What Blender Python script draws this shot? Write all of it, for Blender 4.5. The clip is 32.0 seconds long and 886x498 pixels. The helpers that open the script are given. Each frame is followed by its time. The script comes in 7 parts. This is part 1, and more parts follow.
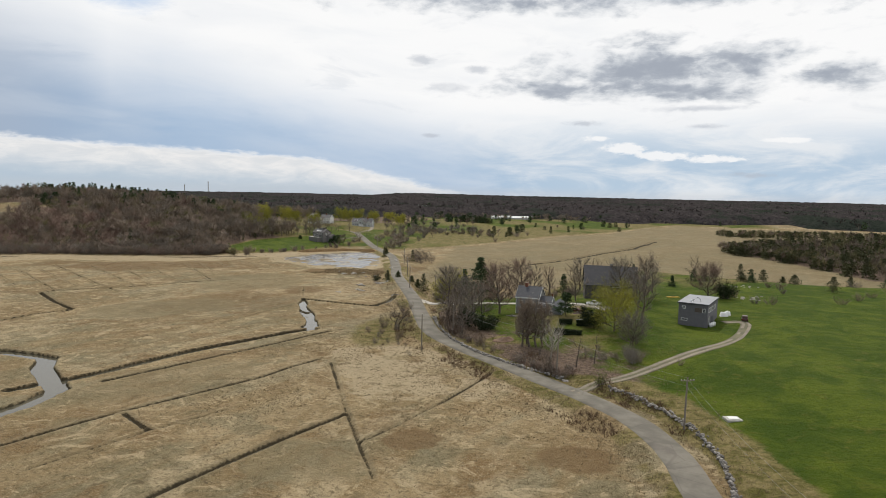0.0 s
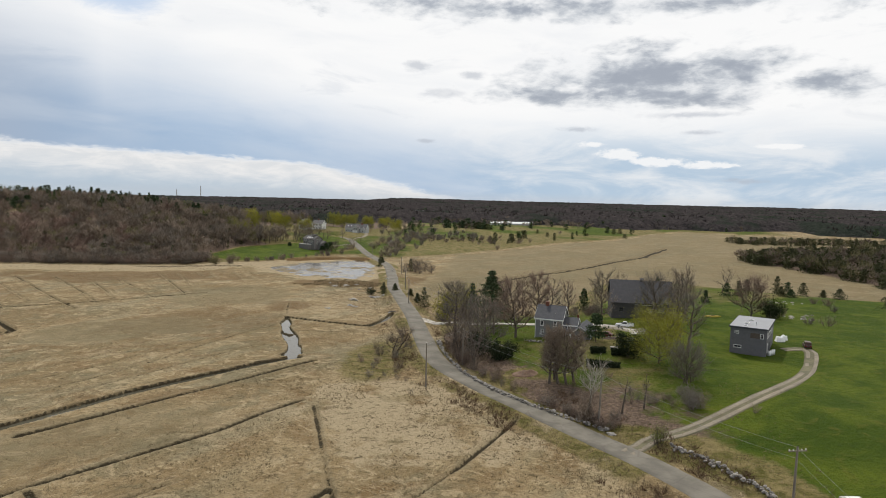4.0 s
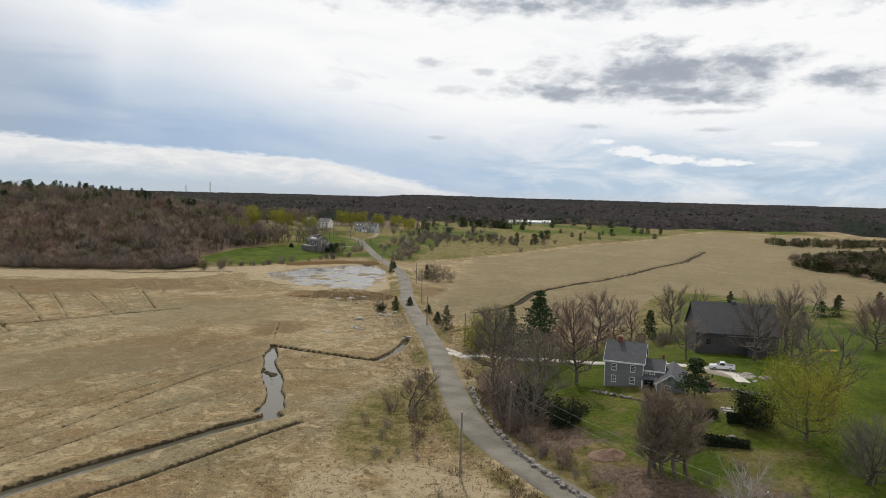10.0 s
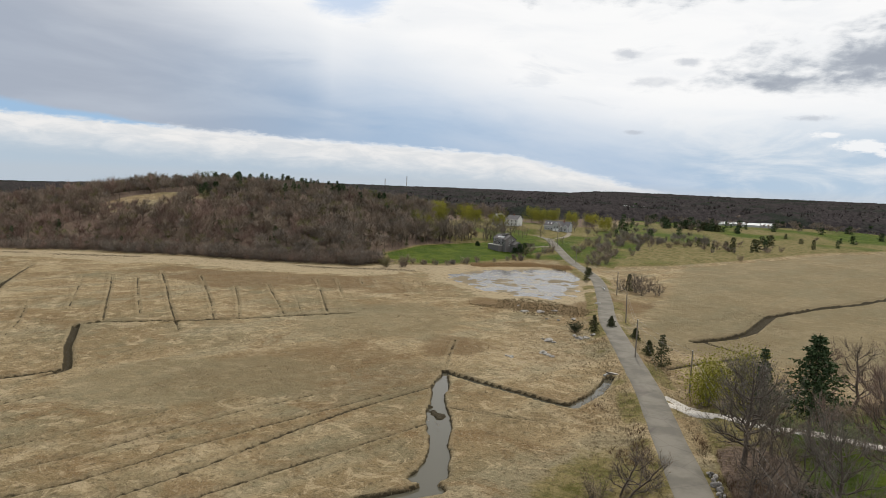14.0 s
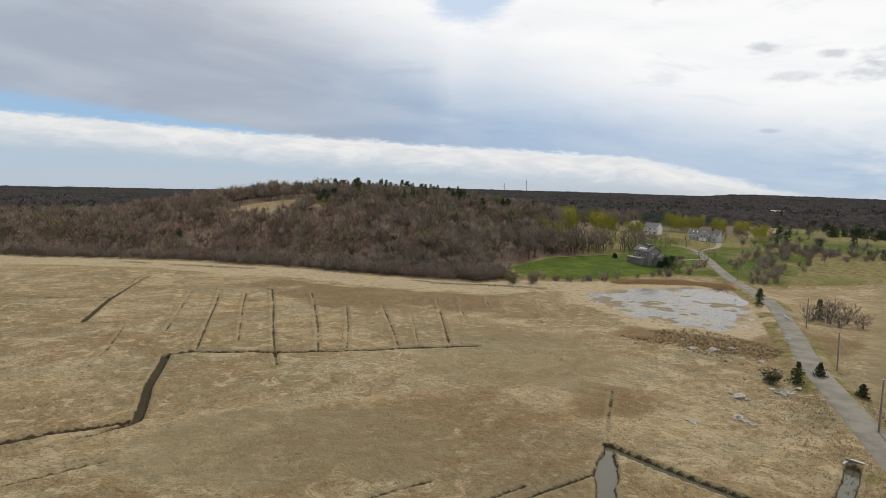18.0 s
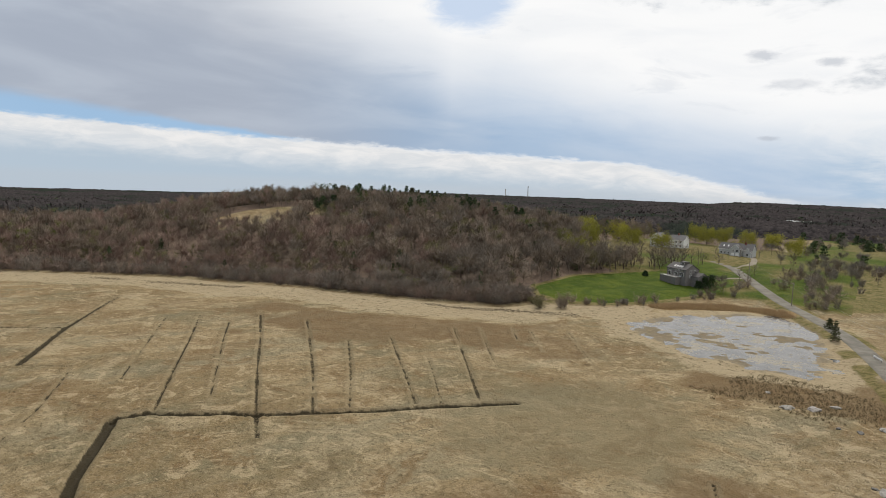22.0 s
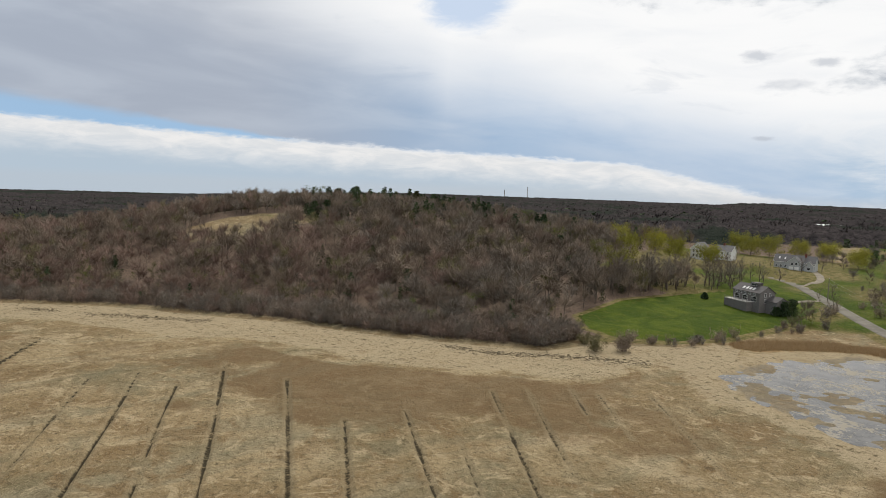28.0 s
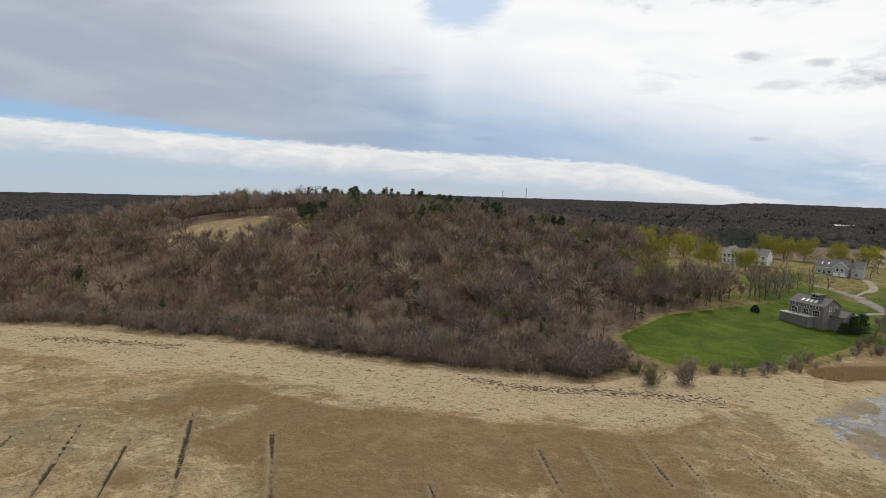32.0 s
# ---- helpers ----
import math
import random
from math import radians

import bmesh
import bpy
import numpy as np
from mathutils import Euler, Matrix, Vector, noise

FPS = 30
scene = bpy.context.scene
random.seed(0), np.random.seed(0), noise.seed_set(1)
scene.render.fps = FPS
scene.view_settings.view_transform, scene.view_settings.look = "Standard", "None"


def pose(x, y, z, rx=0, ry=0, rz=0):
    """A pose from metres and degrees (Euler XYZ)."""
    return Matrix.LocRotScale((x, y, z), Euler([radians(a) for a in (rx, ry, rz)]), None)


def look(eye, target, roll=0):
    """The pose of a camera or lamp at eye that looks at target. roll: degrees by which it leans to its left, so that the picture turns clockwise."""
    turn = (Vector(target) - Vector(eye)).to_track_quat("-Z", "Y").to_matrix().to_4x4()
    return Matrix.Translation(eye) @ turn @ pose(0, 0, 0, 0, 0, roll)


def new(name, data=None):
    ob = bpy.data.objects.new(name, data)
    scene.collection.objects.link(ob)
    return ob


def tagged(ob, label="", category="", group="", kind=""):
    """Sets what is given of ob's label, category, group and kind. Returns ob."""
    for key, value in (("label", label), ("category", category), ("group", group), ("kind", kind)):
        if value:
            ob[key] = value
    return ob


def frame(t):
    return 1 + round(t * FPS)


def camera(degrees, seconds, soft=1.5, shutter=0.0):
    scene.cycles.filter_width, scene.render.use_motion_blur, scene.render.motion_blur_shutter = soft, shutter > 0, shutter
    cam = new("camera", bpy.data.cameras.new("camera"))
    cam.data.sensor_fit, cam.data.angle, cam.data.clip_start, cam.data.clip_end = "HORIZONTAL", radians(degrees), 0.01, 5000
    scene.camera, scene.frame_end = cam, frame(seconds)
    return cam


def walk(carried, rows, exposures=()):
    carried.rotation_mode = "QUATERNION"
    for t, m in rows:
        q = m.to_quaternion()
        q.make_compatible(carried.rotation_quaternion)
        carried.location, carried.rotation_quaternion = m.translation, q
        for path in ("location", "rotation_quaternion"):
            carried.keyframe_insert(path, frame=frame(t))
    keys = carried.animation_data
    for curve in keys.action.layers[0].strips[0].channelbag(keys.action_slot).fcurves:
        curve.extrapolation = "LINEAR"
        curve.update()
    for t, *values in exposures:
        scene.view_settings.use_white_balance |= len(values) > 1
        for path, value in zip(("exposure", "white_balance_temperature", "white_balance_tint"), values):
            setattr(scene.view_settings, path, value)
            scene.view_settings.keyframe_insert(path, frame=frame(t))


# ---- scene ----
cam = camera(67.5, 32.0, soft=0.6)
PATH = [
    (0, (6.613, -2.931, 36.204), (6.389, -0.952, 36.027), 1.3),
    (1, (5.232, 3.783, 36.064), (5.011, 5.763, 35.893), 1.3),
    (2, (3.746, 10.474, 35.897), (3.53, 12.455, 35.731), 1.3),
    (3, (2.536, 17.27, 35.633), (2.32, 19.252, 35.47), 1.4),
    (3.5, (1.762, 20.437, 35.542), (1.549, 22.419, 35.381), 1.4),
    (5.5, (-1.746, 33.372, 35.145), (-1.946, 35.355, 34.984), 1.5),
    (6, (-2.562, 36.486, 35.16), (-2.759, 38.469, 34.998), 1.4),
    (7, (-4.072, 43.007, 35.213), (-4.262, 44.991, 35.05), 1.4),
    (8, (-5.063, 49.815, 35.161), (-5.251, 51.8, 34.996), 1.4),
    (9, (-6.199, 56.836, 35.072), (-6.381, 58.821, 34.905), 1.3),
    (9.5, (-6.912, 60.71, 35.069), (-7.141, 62.69, 34.901), 1.5),
    (10, (-7.544, 64.063, 35.049), (-7.786, 66.041, 34.878), 1.6),
    (10.5, (-8.221, 67.319, 35.011), (-8.49, 69.293, 34.839), 1.4),
    (11, (-8.853, 70.783, 34.957), (-9.196, 72.746, 34.783), 1.6),
    (11.5, (-9.508, 74.465, 34.913), (-9.936, 76.411, 34.735), 1.7),
    (12, (-10.388, 78.558, 34.917), (-10.886, 80.486, 34.735), 1.8),
    (12.5, (-11.827, 82.657, 34.86), (-12.405, 84.563, 34.673), 1.9),
    (13, (-13.483, 86.624, 34.766), (-14.137, 88.505, 34.573), 2.1),
    (13.5, (-14.95, 90.147, 34.821), (-15.681, 91.998, 34.621), 2.4),
    (15.5, (-21.139, 102.591, 35.128), (-22.025, 104.373, 34.927), 1.1),
    (16, (-23.423, 105.928, 35.162), (-24.376, 107.674, 34.958), 1.1),
    (16.5, (-26.056, 109.284, 35.163), (-27.09, 110.984, 34.956), 1.4),
    (17, (-28.735, 112.491, 35.107), (-29.806, 114.167, 34.9), 1.6),
    (17.5, (-31.266, 115.607, 35.03), (-32.353, 117.273, 34.824), 1.6),
    (18, (-33.734, 118.419, 34.971), (-34.829, 120.081, 34.769), 1.7),
    (19, (-39.052, 123.933, 34.929), (-40.147, 125.595, 34.732), 1.6),
    (20, (-44.604, 129.722, 35.264), (-45.698, 131.385, 35.069), 1.8),
    (21, (-50.005, 135.475, 35.619), (-51.099, 137.139, 35.429), 1.9),
    (22, (-55.268, 141.135, 36.055), (-56.36, 142.8, 35.867), 2.2),
    (23, (-60.819, 147.276, 36.226), (-61.907, 148.944, 36.042), 2.2),
    (24, (-66.633, 153.421, 36.488), (-67.717, 155.091, 36.303), 2.2),
    (25, (-72.394, 159.777, 36.608), (-73.475, 161.45, 36.424), 2.1),
    (25.5, (-74.942, 163.197, 36.754), (-76.023, 164.869, 36.572), 2.0),
    (27.5, (-85.056, 175.063, 37.117), (-86.14, 176.734, 36.931), 2.0),
    (28, (-87.697, 177.715, 37.092), (-88.779, 179.387, 36.906), 2.1),
    (29, (-92.594, 182.743, 36.804), (-93.677, 184.414, 36.618), 1.9),
    (30, (-97.484, 187.682, 36.636), (-98.564, 189.355, 36.452), 1.9),
    (31, (-102.379, 193.039, 36.48), (-103.455, 194.715, 36.297), 1.9),
    (32, (-107.282, 198.75, 36.197), (-108.355, 200.428, 36.015), 1.9),
]
SITE = 1.3          # metres for each unit of the plan below
walk(cam, [(t, look(Vector(eye) * SITE, Vector(target) * SITE, roll)) for t, eye, target, roll in PATH])

# ---------------------------------------------------------------- world and sun
SUN_AZ, SUN_EL = radians(-14), radians(50)      # turned from +y towards +x, and up
sun_dir = Vector((math.sin(SUN_AZ) * math.cos(SUN_EL), math.cos(SUN_AZ) * math.cos(SUN_EL), math.sin(SUN_EL)))
sun = new("sun", bpy.data.lights.new("sun", "SUN"))
sun.data.energy, sun.data.angle, sun.data.color = 2.3, radians(1.2), (1.0, 0.95, 0.87)
sun.rotation_mode = "QUATERNION"
sun.rotation_quaternion = sun_dir.to_track_quat("Z", "Y")


class Nodes:
    """Short hand for building node trees."""

    def __init__(self, tree):
        self.t = tree
        tree.nodes.clear()

    def add(self, kind):
        return self.t.nodes.new(kind)

    def put(self, socket, v):
        if hasattr(v, "is_output"):
            self.t.links.new(v, socket)
        elif v is not None:
            socket.default_value = v

    def math(self, op, a, b=None, c=None, clamp=False):
        n = self.add("ShaderNodeMath")
        n.operation, n.use_clamp = op, clamp
        for s, v in zip(n.inputs, (a, b, c)):
            self.put(s, v)
        return n.outputs[0]

    def vec(self, op, a, b=None):
        n = self.add("ShaderNodeVectorMath")
        n.operation = op
        self.put(n.inputs[0], a)
        if b is not None:
            self.put(n.inputs[3 if op == "SCALE" else 1], b)
        return n.outputs[1] if op in ("LENGTH", "DOT_PRODUCT", "DISTANCE") else n.outputs[0]

    def mix(self, fac, a, b, mode="MIX"):
        n = self.add("ShaderNodeMix")
        n.data_type, n.blend_type = "RGBA", mode
        self.put(n.inputs[0], fac)
        self.put(n.inputs[6], a if hasattr(a, "is_output") else (*a, 1))
        self.put(n.inputs[7], b if hasattr(b, "is_output") else (*b, 1))
        return n.outputs[2]

    def ramp(self, v, lo, hi, a=0.0, b=1.0, smooth=True):
        n = self.add("ShaderNodeMapRange")
        n.interpolation_type = "SMOOTHSTEP" if smooth else "LINEAR"
        for s, x in zip(n.inputs, (v, lo, hi, a, b)):
            self.put(s, x)
        return n.outputs[0]

    def noise(self, vector, scale, detail=3.0, rough=0.55, warp=0.0):
        n = self.add("ShaderNodeTexNoise")
        self.put(n.inputs["Vector"], vector)
        n.inputs["Scale"].default_value, n.inputs["Detail"].default_value = scale, detail
        n.inputs["Roughness"].default_value, n.inputs["Distortion"].default_value = rough, warp
        return n.outputs[0]

    def attr(self, name):
        n = self.add("ShaderNodeAttribute")
        n.attribute_name = name
        return n.outputs["Fac"]


world = bpy.data.worlds.new("sky")
scene.world = world
world.use_nodes = True
W = Nodes(world.node_tree)
sky = W.add("ShaderNodeTexSky")
sky.sky_type, sky.sun_disc, sky.sun_elevation, sky.sun_rotation, sky.air_density, sky.dust_density = "NISHITA", False, SUN_EL, SUN_AZ, 1.1, 1.5
way = W.add("ShaderNodeTexCoord").outputs["Generated"]
sep = W.add("ShaderNodeSeparateXYZ")
W.put(sep.inputs[0], way)
azi = W.math("MULTIPLY", W.math("ARCTAN2", sep.outputs[0], sep.outputs[1]), 57.2958)
ele = W.math("MULTIPLY", W.math("ARCSINE", sep.outputs[2]), 57.2958)
cv = W.add("ShaderNodeCombineXYZ")
W.put(cv.inputs[0], W.math("MULTIPLY", azi, 0.05))
W.put(cv.inputs[1], W.math("MULTIPLY", ele, 0.17))
CV = cv.outputs[0]
n_big = W.noise(CV, 0.8, 5.0, 0.55, 0.5)
n_mid = W.noise(CV, 2.2, 6.0, 0.6, 0.5)
n_fine = W.noise(CV, 6.0, 7.0, 0.62, 0.5)
n_puff = W.noise(CV, 14.0, 5.0, 0.55, 0.2)
tv = W.add("ShaderNodeCombineXYZ")
W.put(tv.inputs[0], W.math("ADD", W.math("MULTIPLY", azi, 0.05), W.math("MULTIPLY", ele, 0.06)))
W.put(tv.inputs[1], W.math("MULTIPLY", ele, 0.20))
n_fibre = W.noise(tv.outputs[0], 1.5, 6.0, 0.52, 0.5)


def off(v, amount):
    """Noise turned into a swing round nought."""
    return W.math("MULTIPLY", W.math("SUBTRACT", v, 0.5), amount)


def total(first, *rest):
    for one in rest:
        first = W.math("ADD", first, one)
    return first


# long bank of grey-blue cloud with a clear gap and a pale sheet under it
rim = W.math("SMOOTH_MIN", W.math("ADD", 1.66, W.math("MULTIPLY", azi, -0.036)), W.math("MULTIPLY", W.math("ADD", azi, 6.8), -0.21), 0.5)
over_rim = W.math("SUBTRACT", ele, rim)
rise = total(over_rim, off(n_fine, 0.9), off(n_puff, 0.75))
roof_line = W.math("MINIMUM", W.math("ADD", 1.5, W.math("MULTIPLY", azi, -0.235)), W.math("ADD", 8.4, W.math("MULTIPLY", W.math("MAXIMUM", W.math("SUBTRACT", -33.0, azi), 0.0), 0.62)))
upper = W.ramp(total(W.math("SUBTRACT", ele, roof_line), off(n_fibre, 3.2), off(n_big, 4.0)), -4.6, 4.6, 1.0, 0.0)
bank = W.math("MULTIPLY", W.math("MULTIPLY", W.ramp(rise, -0.25, 0.45), upper), W.ramp(azi, -9, 6, 1.0, 0.0))
sheet_ = W.math("MULTIPLY", W.ramp(rise, 0.28, -0.22), W.ramp(azi, -10, -5, 1.0, 0.0))
clear = W.vec("SCALE", sky.outputs[0], 0.10)
bank_c = W.mix(W.ramp(azi, -52, -24), (0.42, 0.47, 0.56), (0.36, 0.51, 0.71))
bank_c = W.mix(W.ramp(n_fibre, 0.38, 0.72, 0.0, 0.32), bank_c, (0.66, 0.72, 0.80))
high = W.mix(W.ramp(total(azi, off(n_big, 12.0), off(n_fibre, 5.0)), -70, -33), (0.53, 0.57, 0.64), (1.03, 1.03, 1.03))
high = W.mix(W.math("MULTIPLY", W.ramp(n_fibre, 0.42, 0.70), 0.30), high, (0.74, 0.79, 0.86))
high = W.mix(W.math("MULTIPLY", W.ramp(n_mid, 0.55, 0.68), 0.4), high, (0.72, 0.76, 0.82))
low_r = W.mix(W.ramp(n_mid, 0.38, 0.64), (0.50, 0.63, 0.77), (0.82, 0.86, 0.90))
white = W.mix(W.math("MULTIPLY", W.ramp(total(ele, off(n_fibre, 2.5)), 2.2, 7.5, 1.0, 0.0), W.ramp(azi, -14, 0)), high, low_r)
white = W.mix(bank, white, bank_c)
gap_w = W.math("MAXIMUM", W.math("MULTIPLY", W.math("SUBTRACT", -41.5, azi), 0.066), 0.01)
gap = W.math("MULTIPLY", W.math("MULTIPLY", W.ramp(rise, -0.25, 0.05), W.ramp(W.math("DIVIDE", total(over_rim, off(n_fine, 0.7)), gap_w), 0.55, 1.25, 1.0, 0.0)), W.ramp(azi, -42, -50))
white = W.mix(W.math("MULTIPLY", gap, 0.85), white, (0.36, 0.57, 0.82))
sheet_c = W.mix(W.ramp(n_fine, 0.35, 0.65), (0.78, 0.80, 0.82), (0.92, 0.91, 0.90))
sheet_c = W.mix(W.ramp(total(rise, off(n_mid, 1.0)), -0.3, -2.9), sheet_c, (0.50, 0.60, 0.70))
white = W.mix(sheet_, white, sheet_c)
hole = W.math("SQRT", W.math("ADD", W.math("POWER", W.math("DIVIDE", W.math("ADD", azi, 31.6), 4.2), 2.0), W.math("POWER", W.math("DIVIDE", W.math("SUBTRACT", ele, 15.6), 2.9), 2.0)))
white = W.mix(W.ramp(total(hole, off(n_fine, 0.8), off(n_fibre, 0.5)), 0.55, 1.1, 0.75, 0.0), white, (0.50, 0.65, 0.88))


def heaps(spots):
    """The nearest of several oval cloud heaps: azimuth, height, half width, half height, weight."""
    best = None
    for a0, e0, wa, we, amp in spots:
        r = W.math("ADD", W.math("POWER", W.math("DIVIDE", W.math("SUBTRACT", azi, a0), wa), 2.0), W.math("POWER", W.math("DIVIDE", W.math("SUBTRACT", ele, e0), we), 2.0))
        one = W.math("MULTIPLY", W.math("SUBTRACT", 1.0, W.math("SQRT", r)), amp)
        best = one if best is None else W.math("MAXIMUM", best, one)
    return W.math("MAXIMUM", best, -1.5)


kv = W.add("ShaderNodeCombineXYZ")
W.put(kv.inputs[0], W.math("MULTIPLY", azi, 0.075))
W.put(kv.inputs[1], W.math("MULTIPLY", ele, 0.17))
n_heap, n_wisp = W.noise(kv.outputs[0], 4.2, 6.0, 0.55, 0.25), W.noise(kv.outputs[0], 13.0, 6.0, 0.6, 0.3)
ragged_sky = total(off(n_heap, 2.6), off(n_wisp, 0.7))
heap = total(heaps(((10.5, 9.8, 10.5, 2.0, 1.15), (4.0, 8.6, 7.5, 1.0, 1.0), (12.5, 8.4, 7.0, 1.1, 1.0), (16.8, 10.6, 5.0, 1.3, 0.95), (10.3, 12.0, 3.4, 0.9, 0.75),
                    (25.0, 8.9, 7.0, 1.2, 0.62), (-1.0, 15.4, 15.0, 1.0, 0.75), (5.5, 15.1, 4.5, 1.1, 0.9), (15.0, 15.3, 6.0, 0.8, 0.7), (28.0, 15.2, 7.0, 1.2, 0.6))), ragged_sky)
specks = total(heaps(((-8.6, 10.8, 1.6, 0.6, 0.75), (-3.9, 10.1, 1.6, 0.6, 0.8), (-6.1, 8.6, 2.6, 0.55, 0.75), (-7.7, 4.6, 1.2, 0.32, 0.7), (17.6, 7.8, 1.6, 0.6, 0.7), (14.0, 6.9, 5.0, 0.42, 0.7),
                      (5.2, 5.8, 2.0, 0.32, 0.6), (14.6, 5.5, 2.6, 0.3, 0.5), (18.1, 1.7, 2.4, 0.3, 0.6), (-1.0, 8.2, 2.0, 0.5, 0.6))), off(n_heap, 0.8), off(n_wisp, 0.8))
puff = total(heaps(((8.5, 3.75, 2.2, 0.65, 1.0), (11.7, 3.2, 3.0, 0.5, 1.0), (15.2, 2.95, 3.0, 0.42, 1.0), (20.7, 4.4, 2.4, 0.3, 0.8), (6.5, 4.6, 1.6, 0.3, 0.8))), off(n_heap, 1.0), off(n_wisp, 1.2))
white = W.mix(W.ramp(puff, 0.1, 0.5, 0.0, 0.85), white, (1.02, 1.02, 1.02))
mass = W.ramp(ele, -0.3, 0.6, 0.55, 1.0)
lowsky = W.mix(0.75, clear, (0.62, 0.70, 0.80))
cover = W.mix(mass, lowsky, white)
cover = W.mix(W.ramp(specks, 0.05, 0.6, 0.0, 0.6), cover, (0.50, 0.54, 0.61))
cover = W.mix(W.ramp(heap, -0.55, 0.05, 0.0, 0.55), cover, (1.04, 1.04, 1.04))
cover = W.mix(W.ramp(heap, -0.25, 0.75, 0.0, 0.95), cover, W.mix(W.ramp(total(heap, off(n_fine, 1.0)), 0.1, 1.1), (0.62, 0.66, 0.71), (0.37, 0.41, 0.48)))
ground_half = W.ramp(sep.outputs[2], -0.10, -0.05)
final = W.mix(ground_half, (0.16, 0.14, 0.10), cover)
back = W.add("ShaderNodeBackground")
W.put(back.inputs[0], final)
back.inputs[1].default_value = 0.93
W.put(W.add("ShaderNodeOutputWorld").inputs[0], back.outputs[0])

# ---------------------------------------------------------------- materials
def material(name, build):
    m = bpy.data.materials.new(name)
    m.use_nodes = True
    n = Nodes(m.node_tree)
    shader = n.add("ShaderNodeBsdfPrincipled")
    n.put(n.add("ShaderNodeOutputMaterial").inputs[0], shader.outputs[0])
    build(n, shader.inputs)
    return m


def bump(n, s, height, distance, strength=0.6):
    b = n.add("ShaderNodeBump")
    n.put(b.inputs["Height"], height)
    b.inputs["Distance"].default_value, b.inputs["Strength"].default_value = distance, strength
    n.put(s["Normal"], b.outputs[0])


def plain(name, color, rough=0.8, grain=8.0, vary=0.25, metal=0.0, relief=0.01, big=0.4, by_piece=0.0):
    """A matt surface with grain and large stains; by_piece varies it from object to object."""
    def build(n, s):
        co = n.add("ShaderNodeTexCoord").outputs["Object"]
        fine = n.noise(co, grain, 5.0, 0.65)
        wide = n.noise(co, big, 3.0)
        f = n.math("ADD", n.math("MULTIPLY", fine, 0.6), n.math("MULTIPLY", wide, 0.6))
        if by_piece:
            f = n.math("ADD", f, n.math("MULTIPLY", n.math("SUBTRACT", n.add("ShaderNodeObjectInfo").outputs["Random"], 0.5), by_piece))
        lo = tuple(c * (1 - vary) for c in color)
        hi = tuple(min(1, c * (1 + vary)) for c in color)
        n.put(s["Base Color"], n.mix(n.ramp(f, 0.35, 0.85), lo, hi))
        s["Roughness"].default_value, s["Metallic"].default_value = rough, metal
        if relief:
            bump(n, s, fine, relief)
    return material(name, build)


def leafy(name, color, color2, spread=0.35):
    """Twigs, needles and leaves: every small piece and every plant differs a little."""
    def build(n, s):
        isl = n.add("ShaderNodeNewGeometry").outputs["Random Per Island"]
        tree = n.attr("tone")
        f = n.math("ADD", n.math("MULTIPLY", isl, spread), n.math("MULTIPLY", tree, 1 - spread))
        n.put(s["Base Color"], n.mix(f, color, color2))
        s["Roughness"].default_value = 0.85
        s["Specular IOR Level"].default_value = 0.15
    return material(name, build)


